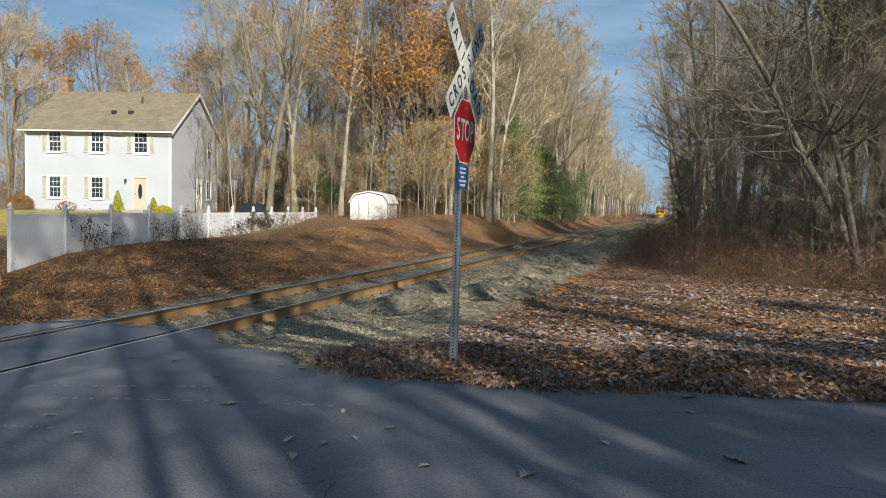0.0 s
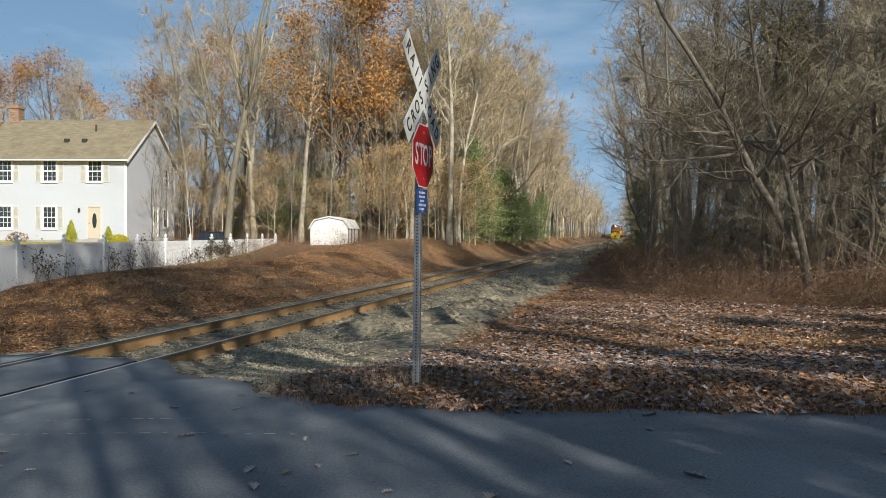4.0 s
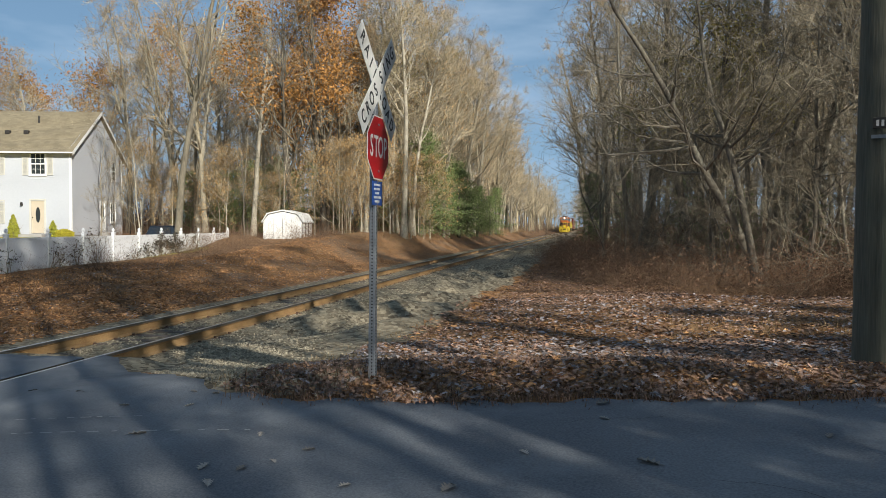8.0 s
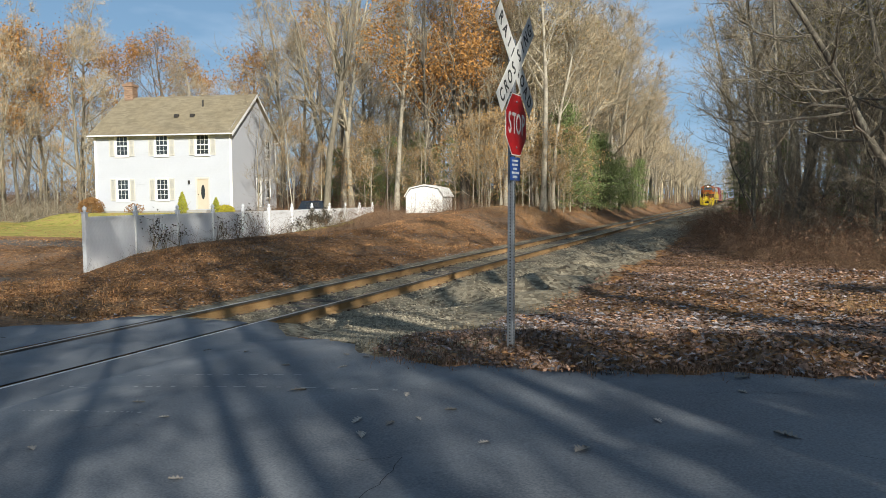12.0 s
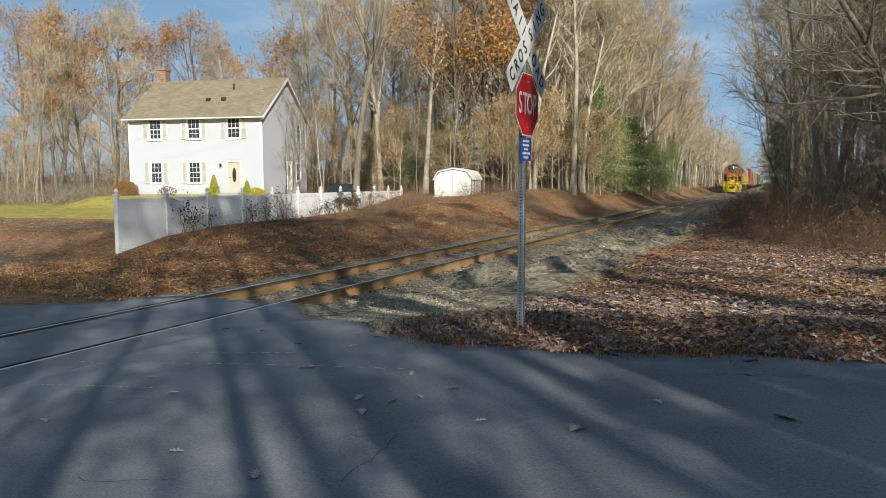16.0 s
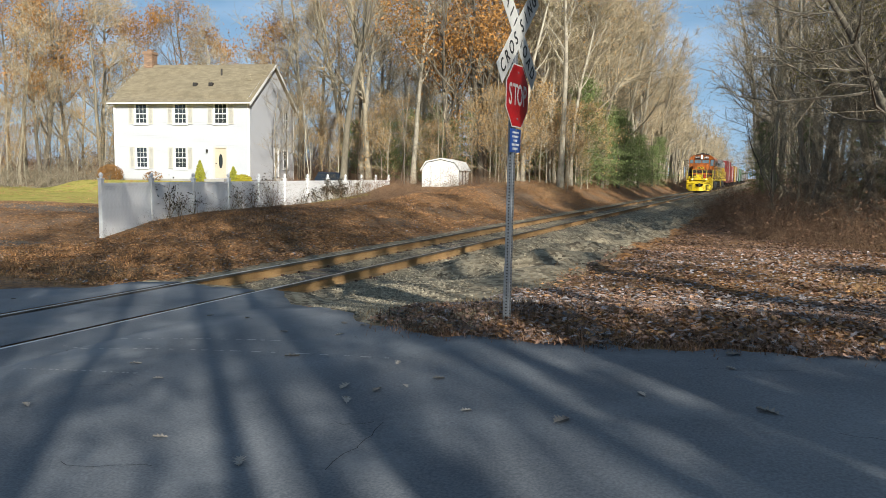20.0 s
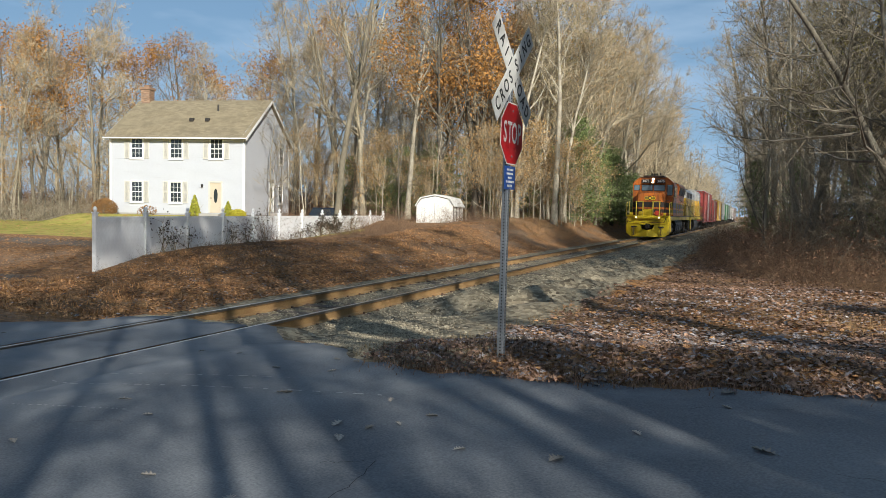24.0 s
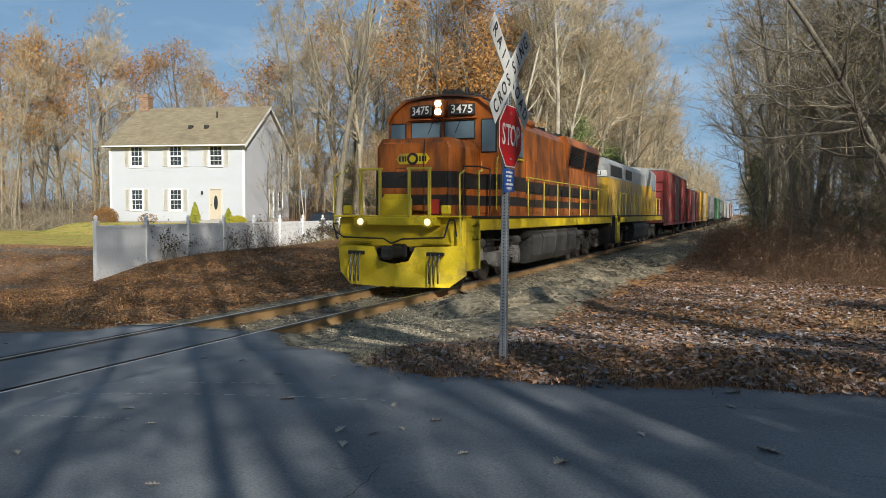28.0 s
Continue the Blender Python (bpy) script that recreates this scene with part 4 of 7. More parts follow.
        while x < w / 2 - 0.01:
            box(bm, x, x + 0.022, y - h / 2, y + h / 2, 0.002, 0.0028)
            x += 0.029
        part("text_bar", bm, M_SIGNWHITE, blue, "line of white print")
    for z in (-0.083, 0.083):
        part("bolt", rod(bmesh.new(), (0, z, 0.0), (0, z, 0.008), 0.006, 8), M_STEEL, blue)


build_crossing_sign()


# ---- house ----
M_SIDING = mat("white_vinyl_siding", (0.52, 0.535, 0.565), (0.49, 0.505, 0.535), rough=0.55, scale=0.6, fine=8, bump=0.05)
M_TRIM = mat("white_trim", (0.84, 0.83, 0.8), (0.76, 0.75, 0.72), rough=0.5, bump=0.03)
M_SHINGLE = mat("tan_shingles", (0.3, 0.25, 0.16), (0.2, 0.165, 0.105), rough=0.9, scale=1.5, fine=22, bump=0.4, dist=0.01, island=0.12)
M_SHUTTER = mat("cream_shutter", (0.6, 0.58, 0.52), (0.54, 0.52, 0.46), rough=0.6, bump=0.1)
M_DOOR = mat("cream_door", (0.58, 0.5, 0.38), (0.53, 0.45, 0.34), rough=0.45, bump=0.03)
M_PANE = glass("window_glass", (0.035, 0.042, 0.045))
M_CURTAIN = mat("pale_curtain", (0.45, 0.44, 0.4), (0.3, 0.3, 0.28), rough=0.9, bump=0.2)
M_BRICK = mat("weathered_brick", (0.36, 0.235, 0.15), (0.25, 0.15, 0.095), rough=0.9, scale=4, fine=30, bump=0.3, spread=0.3)
M_MORTAR = mat("mortar", (0.4, 0.36, 0.31), rough=0.95, bump=0.2)
M_DARKMETAL = mat("dark_metal", (0.05, 0.045, 0.04), rough=0.6, metal=0.3, bump=0.05)
M_CONCRETE = mat("concrete", (0.4, 0.38, 0.35), (0.3, 0.29, 0.27), rough=0.9, scale=2, bump=0.2)

HOUSE_W, HOUSE_D, WALL_TOP, RIDGE = 9.66, 8.1, 5.45, 8.25


def cells(u0, u1, z0, z1, holes):
    """The rectangles that are left of a wall when its openings are taken out."""
    us = sorted({u0, u1, *[h[0] for h in holes], *[h[1] for h in holes]})
    out = []
    for a, b in zip(us, us[1:]):
        cut = sorted([(h[2], h[3]) for h in holes if h[0] <= a and h[1] >= b])
        z = z0
        for c, d in cut:
            out.append((a, b, z, c))
            z = d
        out.append((a, b, z, z1))
    return out


def siding(bm, u0, u1, z0, z1, holes, put):
    """Lap boards that stop at the openings."""
    z = z0
    while z < z1 - 0.02:
        h = min(0.125, z1 - z)
        runs = [(u0, u1)]
        for a, b, c, d in holes:
            if c < z + h * 0.6 and d > z + h * 0.4:
                runs = [r for s, e in runs for r in ((s, min(e, a)), (max(s, b), e)) if r[1] - r[0] > 0.01]
        for s, e in runs:
            put(bm, s, e, z, z + h)
        z += 0.125


def lap(bm, to_world, s, e, za, zb):
    v = [bm.verts.new(to_world(*p)) for p in ((s, 0.015, za), (e, 0.015, za), (e, 0.004, zb), (s, 0.004, zb), (s, 0.0, za), (e, 0.0, za))]
    bm.faces.new((v[0], v[1], v[2], v[3]))
    bm.faces.new((v[4], v[5], v[1], v[0]))


def build_window(house, name, u0, u1, z0, z1, turn, cols=3, shutters=True):
    """A double-hung window in local u, out, z: turn maps (u, out, z) to the house."""
    win = new(name)
    win.parent = house
    win["label"] = "white double-hung window with glazing bars"
    def bx(bm, a, b, o0, o1, c, d, bevel=0.0):
        return box(bm, a, b, o0, o1, c, d, bevel)
    bm = bmesh.new()
    f = 0.06
    for a, b, c, d in ((u0 - f, u0 + 0.03, z0 - f, z1 + f), (u1 - 0.03, u1 + f, z0 - f, z1 + f), (u0 + 0.03, u1 - 0.03, z1 - 0.03, z1 + f), (u0 + 0.03, u1 - 0.03, z0 - f, z0 + 0.03)):
        bx(bm, a, b, -0.05, 0.045, c, d, 0.006)
    part("window_frame", bm, M_TRIM, win).matrix_basis = turn
    part("window_sill", boxes((u0 - 0.09, u1 + 0.09, -0.02, 0.085, z0 - 0.1, z0 - 0.062), bevel=0.006), M_TRIM, win).matrix_basis = turn
    zm = (z0 + z1) / 2
    for c, d, out in ((z0 + 0.03, zm, -0.03), (zm, z1 - 0.03, -0.015)):
        bm = bmesh.new()
        a, b = u0 + 0.03, u1 - 0.03
        s = 0.035
        for q in ((a, a + s, c, d), (b - s, b, c, d), (a + s, b - s, c, c + s), (a + s, b - s, d - s, d)):
            bx(bm, q[0], q[1], out - 0.02, out + 0.02, q[2], q[3])
        for k in range(1, cols):
            u = a + (b - a) * k / cols
            bx(bm, u - 0.009, u + 0.009, out - 0.008, out + 0.012, c + s, d - s)
        bx(bm, a + s, b - s, out - 0.007, out + 0.011, (c + d) / 2 - 0.009, (c + d) / 2 + 0.009)
        sash = part("sash", bm, M_TRIM, win)
        sash.matrix_basis = turn
        pane = part("pane", boxes((a + 0.01, b - 0.01, out - 0.006, out - 0.002, c + 0.01, d - 0.01)), M_PANE, win, "dark reflecting glass")
        pane.matrix_basis = turn
    for a in ((u0 + 0.04, u0 + 0.28), (u1 - 0.28, u1 - 0.04)):
        bm = bmesh.new()
        for k in range(5):
            x = a[0] + (a[1] - a[0]) * k / 5
            box(bm, x, x + (a[1] - a[0]) / 5 * 0.94, -0.13 - 0.015 * (k % 2), -0.12 - 0.015 * (k % 2), z0 + (z1 - z0) * 0.05, z1)
        part("curtain", bm, M_CURTAIN, win, "pale hanging curtain").matrix_basis = turn
    if shutters:
        for a in (u0 - 0.47, u1 + 0.09):
            b = a + 0.38
            sh = new("shutter")
            sh.parent = house
            bm = bmesh.new()
            for q in ((a, a + 0.06, z0 - 0.02, z1 + 0.02), (b - 0.06, b, z0 - 0.02, z1 + 0.02), (a + 0.06, b - 0.06, z1 - 0.06, z1 + 0.02), (a + 0.06, b - 0.06, z0 - 0.02, z0 + 0.06), (a + 0.06, b - 0.06, zm - 0.04, zm + 0.04)):
                bx(bm, q[0], q[1], 0.03, 0.06, q[2], q[3], 0.004)
            part("shutter_frame", bm, M_SHUTTER, sh).matrix_basis = turn
            bm = bmesh.new()
            z = z0 + 0.07
            while z < z1 - 0.09:
                box(bm, a + 0.06, b - 0.06, 0.028, 0.05, z, z + 0.03, turn=None)
                z += 0.045
            part("louvres", bm, M_SHUTTER, sh).matrix_basis = turn
    return win


def build_house():
    gz = float(height(-29, 41.5))
    house = thing("house", "white two-storey clapboard house with a tan shingle roof", "house", m=pose(-33.6, 39.2, 1.0, 0, 0, 13.1))
    front = Matrix(((1, 0, 0, 0), (0, -1, 0, 0), (0, 0, 1, 0), (0, 0, 0, 1)))
    side = Matrix(((0, 1, 0, HOUSE_W), (1, 0, 0, 0), (0, 0, 1, 0), (0, 0, 0, 1)))
    fw = [(1.51, 2.40, 3.80, 5.14), (4.35, 5.26, 3.80, 5.14), (7.22, 8.15, 3.80, 5.14), (1.52, 2.37, 0.84, 2.25), (4.34, 5.21, 0.84, 2.25)]
    fd = (7.20, 8.08, 0.2, 2.27)
    sw = [(6.0, 6.85, 0.95, 2.27), (6.15, 6.95, 3.85, 5.15)]
    sd = (4.25, 5.1, 0.3, 2.3)
    part("foundation", boxes((0.03, HOUSE_W - 0.03, 0.03, HOUSE_D - 0.03, -0.8, 0.15)), M_CONCRETE, house, "grey concrete foundation")
    # walls with real openings
    bm = bmesh.new()
    for a, b, c, d in cells(0, HOUSE_W, 0.1, WALL_TOP, fw + [fd]):
        if d - c > 0.001:
            box(bm, a, b, 0.0, 0.16, c, d)
    part("wall", bm, M_SIDING, house, "front wall")
    bm = bmesh.new()
    for a, b, c, d in cells(0.16, HOUSE_D, 0.1, WALL_TOP, sw + [sd]):
        if d - c > 0.001:
            box(bm, HOUSE_W - 0.16, HOUSE_W, a, b, c, d)
    prism(bm, [(0.16, WALL_TOP), (HOUSE_D, WALL_TOP), (HOUSE_D / 2, RIDGE - 0.12)], HOUSE_W - 0.16, HOUSE_W, "x")
    part("wall", bm, M_SIDING, house, "gable wall")
    bm = boxes((0, 0.16, 0.16, HOUSE_D, 0.1, WALL_TOP), (0.16, HOUSE_W - 0.16, HOUSE_D - 0.16, HOUSE_D, 0.1, WALL_TOP))
    prism(bm, [(0.16, WALL_TOP), (HOUSE_D, WALL_TOP), (HOUSE_D / 2, RIDGE - 0.12)], 0, 0.16, "x")
    part("wall", bm, M_SIDING, house, "plain back walls")
    part("floor_inside", boxes((0.2, HOUSE_W - 0.2, 1.4, 1.6, 0.1, WALL_TOP), (0.2, HOUSE_W - 0.2, 0.2, 1.5, 2.6, 2.75)), M_CONCRETE, house, "plain inner partition")
    bm = bmesh.new()
    siding(bm, 0.1, HOUSE_W - 0.1, 0.14, WALL_TOP - 0.05, [(a - 0.06, b + 0.06, c - 0.1, d + 0.06) for a, b, c, d in fw + [fd]], lambda bm, s, e, za, zb: lap(bm, lambda u, o, z: (u, -o, z), s, e, za, zb))
    part("lap_siding", bm, M_SIDING, house, "white lapped vinyl boards")["kind"] = "stuff"
    bm = bmesh.new()
    holes = [(a - 0.06, b + 0.06, c - 0.1, d + 0.06) for a, b, c, d in sw + [sd]]
    def gable_lap(bm, s, e, za, zb):
        if za > WALL_TOP - 0.01:
            k = (RIDGE - 0.12 - za) / (RIDGE - 0.12 - WALL_TOP)
            s, e = max(s, HOUSE_D / 2 * (1 - k)), min(e, HOUSE_D - HOUSE_D / 2 * (1 - k))
        if e > s:
            lap(bm, lambda u, o, z: (HOUSE_W + o, u, z), s, e, za, zb)
    siding(bm, 0.1, HOUSE_D - 0.1, 0.14, RIDGE - 0.2, holes, gable_lap)
    part("lap_siding", bm, M_SIDING, house, "white lapped vinyl boards")["kind"] = "stuff"
    for x, y in ((0.05, -0.018), (HOUSE_W - 0.05, -0.018), (HOUSE_W + 0.0, 0.05), (HOUSE_W, HOUSE_D - 0.05)):
        part("corner_board", boxes((x - 0.05, x + 0.034, y - 0.02, y + 0.05, 0.12, WALL_TOP), bevel=0.004), M_TRIM, house)
    for w in fw:
        build_window(house, "window", *w, front)
    for w in sw:
        build_window(house, "window", *w, side, cols=2, shutters=False)
    # front door with its oval light, side door
    for turn, (a, b, c, d), oval in ((front, fd, True), (side, sd, False)):
        door = new("door")
        door.parent = house
        door["label"] = "cream front door with an oval glass" if oval else "white side door"
        part("door_leaf", boxes((a + 0.05, b - 0.05, -0.08, -0.03, c + 0.02, d - 0.05), bevel=0.004), M_DOOR if oval else M_TRIM, door).matrix_basis = turn
        bm = boxes((a - 0.06, a + 0.05, -0.1, 0.04, c, d + 0.06), (b - 0.05, b + 0.06, -0.1, 0.04, c, d + 0.06), (a + 0.05, b - 0.05, -0.1, 0.04, d - 0.05, d + 0.06), bevel=0.005)
        part("door_frame", bm, M_SHUTTER if oval else M_TRIM, door).matrix_basis = turn
        if oval:
            ring = [(a + 0.44 + 0.14 * math.cos(t), 1.35 + 0.48 * math.sin(t)) for t in np.linspace(0, 2 * math.pi, 20)[:-1]]
            part("oval_pane", prism(bmesh.new(), ring, -0.03, -0.022), M_PANE, door, "dark oval glass").matrix_basis = turn
        else:
            part("door_pane", boxes((a + 0.2, b - 0.2, -0.03, -0.022, c + 1.0, d - 0.25)), M_PANE, door).matrix_basis = turn
        part("door_handle", rod(bmesh.new(), (a + 0.13, -0.03, c + 1.0), (a + 0.13, 0.05, c + 1.0), 0.03, 8), M_DARKMETAL, door).matrix_basis = turn
        part("doorstep", boxes((a - 0.25, b + 0.25, 0.03, 1.0, c - 0.55, c - 0.03), bevel=0.01), M_CONCRETE, door).matrix_basis = turn
    lamp = part("wall_lamp", boxes((6.66, 6.78, -0.16, -0.04, 1.9, 2.12), bevel=0.02), M_DARKMETAL, house, "small dark wall lantern")
    rod(lamp_bm := bmesh.new(), (HOUSE_W + 0.03, 7.9, 5.0), (HOUSE_W + 0.35, 7.9, 5.1), 0.05, 8)
    part("floodlight", lamp_bm, M_TRIM, house, "white flood lamp")
    part("downspout", boxes((-0.02, 0.06, -0.1, -0.03, 0.1, 5.35), bevel=0.01), M_TRIM, house)
    # roof: decks, shingle courses, trim
    y_e, over = -0.38, 0.28
    slope = (RIDGE - WALL_TOP) / (HOUSE_D / 2)
    bm = bmesh.new()
    for sgn in (1, -1):
        def yy(v):
            return v if sgn > 0 else HOUSE_D - v
        out = [(yy(y_e), WALL_TOP + slope * y_e), (yy(HOUSE_D / 2), RIDGE), (yy(HOUSE_D / 2), RIDGE - 0.14), (yy(y_e), WALL_TOP + slope * y_e - 0.14)]
        prism(bm, out, -over, HOUSE_W + over, "x")
    roof = part("roof", bm, M_SHINGLE, house, "tan asphalt shingle roof")
    bm = bmesh.new()
    rng = random.Random(3)
    run = math.hypot(HOUSE_D / 2 - y_e, slope * (HOUSE_D / 2 - y_e))
    n = int(run / 0.145)
    for k in range(n):
        va = y_e + (HOUSE_D / 2 - y_e) * k / n
        vb = y_e + (HOUSE_D / 2 - y_e) * (k + 1.05) / n
        u = -over + rng.uniform(-0.3, 0)
        while u < HOUSE_W + over:
            a, b = max(u, -over), min(u + rng.uniform(0.26, 0.36), HOUSE_W + over)
            za, zb = WALL_TOP + slope * va + 0.022 + rng.uniform(0, 0.008), WALL_TOP + slope * vb + 0.006
            if b > a + 0.02:
                q = [bm.verts.new(p) for p in ((a, va, za), (b - 0.008, va, za), (b - 0.008, vb, zb), (a, vb, zb), (a, va, za - 0.02), (b - 0.008, va, za - 0.02))]
                bm.faces.new(q[:4])
                bm.faces.new((q[4], q[5], q[1], q[0]))
            u = b if b < HOUSE_W + over else u + 1
    part("shingles", bm, M_SHINGLE, roof, "overlapping tan shingle courses")["kind"] = "stuff"
    z_e = WALL_TOP + slope * y_e
    part("fascia", boxes((-over, HOUSE_W + over, y_e - 0.025, y_e - 0.003, z_e - 0.1, z_e - 0.01), bevel=0.004), M_TRIM, house)
    part("gutter", boxes((-over - 0.03, HOUSE_W + over + 0.03, y_e - 0.13, y_e - 0.028, z_e - 0.11, z_e - 0.03), bevel=0.02), M_TRIM, house, "white aluminium gutter")
    part("soffit", boxes((-over, HOUSE_W + over, y_e, 0.0, z_e - 0.1, z_e - 0.075)), M_TRIM, house)
    for x in (-over - 0.02, HOUSE_W + over):
        for sgn in (1, -1):
            def yy(v):
                return v if sgn > 0 else HOUSE_D - v
            out = [(yy(y_e), z_e + 0.0), (yy(HOUSE_D / 2), RIDGE), (yy(HOUSE_D / 2), RIDGE - 0.22), (yy(y_e), z_e - 0.22)]
            part("rake_board", prism(bmesh.new(), out, x, x + 0.02, "x"), M_TRIM, house)
    # chimney of single bricks, vent pipes
    chim = part("chimney", boxes((0.02, 0.66, HOUSE_D / 2 - 0.35, HOUSE_D / 2 + 0.35, RIDGE - 1.2, 9.18)), M_MORTAR, house, "weathered tan-brown brick chimney")
    seedb = None
    for k in range(17):
        z = RIDGE - 0.45 + k * 0.082
        for face in (0, 1):
            n = 3
            length = (0.64 if face == 0 else 0.7) / n
            for i in range(n):
                o = ((i + 0.5 + (0.25 if k % 2 else 0.0)) * length) % (length * n)
                m = pose(0.02 + o, HOUSE_D / 2 - 0.357, z) if face == 0 else pose(0.667, HOUSE_D / 2 - 0.35 + o, z, 0, 0, 90)
                if seedb is None:
                    seedb = part("brick", boxes((-0.105, 0.105, -0.012, 0.012, -0.034, 0.034), bevel=0.003), M_BRICK, chim)
                    seedb.matrix_basis = m
                else:
                    shared("brick", seedb, chim, m)
    part("chimney_cap", boxes((-0.06, 0.74, HOUSE_D / 2 - 0.43, HOUSE_D / 2 + 0.43, 9.0, 9.2), bevel=0.01), M_BRICK, chim)
    part("flue", boxes((0.17, 0.51, HOUSE_D / 2 - 0.15, HOUSE_D / 2 + 0.15, 9.2, 9.38)), M_BRICK, chim)
    for u, v, h in ((6.5, 2.7, 0.45),):
        z = WALL_TOP + slope * v
        part("vent_pipe", rod(bmesh.new(), (u, v, z - 0.1), (u, v, z + h), 0.06, 10), M_DARKMETAL, roof, "black plumbing vent")
    for u in (5.15, 6.3):
        z = WALL_TOP + slope * 1.5
        part("roof_vent", boxes((u - 0.14, u + 0.14, 1.35, 1.65, z - 0.05, z + 0.2), bevel=0.03), M_DARKMETAL, roof, "small dark roof vent")


build_house()


# ---- fence ----
M_VINYL = mat("white_vinyl", (0.80, 0.80, 0.80), (0.72, 0.72, 0.72), rough=0.45, scale=0.8, fine=14, bump=0.04, dirt_shade=(0.6, 0.6, 0.57), dirt_scale=1.1)


def build_fence():
    fence = thing("vinyl_fence", "white vinyl privacy fence with ball-capped posts", "fence")
    ax, ay, ux, uy, top = -11.27, 17.07, -0.1392, 0.9903, 1.28
    turn = math.degrees(math.atan2(uy, ux))
    first = {}

    def put(name, make, m, label=""):
        if name in first:
            return shared(name, first[name], fence, m)
        ob = part(name, make(), M_VINYL, fence, label)
        ob.matrix_basis = m
        first[name] = ob
        return ob

    def post_mesh():
        return boxes((-0.065, 0.065, -0.065, 0.065, -2.2, 0.1), bevel=0.006)

    def cap_mesh():
        bm = boxes((-0.082, 0.082, -0.082, 0.082, 0.1, 0.135), bevel=0.006)
        prof = [(0.05, 0.135), (0.035, 0.165), (0.06, 0.2), (0.068, 0.235), (0.05, 0.28), (0.0, 0.33)]
        for (r0, z0), (r1, z1) in zip(prof, prof[1:]):
            rod(bm, (0, 0, z0), (0, 0, z1), r0, 10, r1)
        return bm

    def board_mesh():
        return boxes((0.0, 0.178, -0.012, 0.012, -1.75, -0.1), bevel=0.0012)

    for i in range(12):
        x, y = ax + ux * 2.44 * i, ay + uy * 2.44 * i
        put("post", post_mesh, pose(x, y, top, 0, 0, turn), "square white post")
        put("post_cap", cap_mesh, pose(x, y, top, 0, 0, turn), "turned finial cap")
        if i < 11:
            put("top_rail", lambda: boxes((0.066, 2.374, -0.025, 0.025, -0.11, 0.0), bevel=0.005), pose(x, y, top, 0, 0, turn))
            put("bottom_rail", lambda: boxes((0.066, 2.374, -0.025, 0.025, -1.85, -1.7), bevel=0.005), pose(x, y, top, 0, 0, turn))
            for k in range(13):
                put("board", board_mesh, pose(x, y, top, 0, 0, turn) @ Matrix.Translation((0.066 + 0.1776 * k, 0, 0)))


build_fence()


# ---- shed, parked car, utility pole, shrubs ----
M_SHED = mat("shed_white", (0.8, 0.79, 0.75), (0.7, 0.69, 0.65), rough=0.6, bump=0.05)


def build_shed():
    shed = thing("garden_shed", "white gambrel-roofed garden shed behind the bank", "shed", m=pose(-11.95, 42.1, float(height(-10.6, 42.7)) - 0.25, 0, 0, 9))
    prof = [(0.0, 0.0), (2.3, 0.0), (2.3, 1.22), (2.0, 1.62), (1.15, 1.8), (0.3, 1.62), (0.0, 1.22)]
    part("body", prism(bmesh.new(), prof, 0, 2.9, "y"), M_SHED, shed, "white panelled walls")
    roof = [(-0.09, 1.16), (0.25, 1.66), (1.15, 1.85), (2.05, 1.66), (2.39, 1.16), (2.39, 1.22), (2.08, 1.72), (1.15, 1.92), (0.22, 1.72), (-0.09, 1.22)]
    part("roof", prism(bmesh.new(), roof, -0.08, 2.98, "y"), M_SHED, shed, "white gambrel roof")
    for k in range(8):
        part("wall_rib", boxes((0.03 + k * 0.31, 0.05 + k * 0.31, -0.012, 0.0, 0, 1.2)), M_SHED, shed)
    for x in (0.62, 1.16):
        part("door", boxes((x, x + 0.52, -0.05, -0.014, 0.1, 1.42), bevel=0.008), M_SHED, shed)
    for x in (0.54, 1.69):
        part("door_frame", boxes((x, x + 0.07, -0.045, -0.013, 0.1, 1.46)), M_TRIM, shed)
    for y in (0.0, 0.9, 1.8, 2.82):
        part("trim_strip", boxes((2.3, 2.32, y, y + 0.07, 0.0, 1.22)), M_DARKMETAL, shed)


M_CARPAINT = mat("dark_blue_car_paint", (0.02, 0.03, 0.055), (0.016, 0.024, 0.045), rough=0.25, coat=0.8, bump=0)
M_CARGLASS = glass("car_glass", (0.02, 0.025, 0.03))
M_TYRE = mat("tyre_rubber", (0.025, 0.025, 0.025), rough=0.9, bump=0.1)
M_LAMP = mat("lamp_lens", (0.7, 0.7, 0.68), rough=0.2, bump=0)


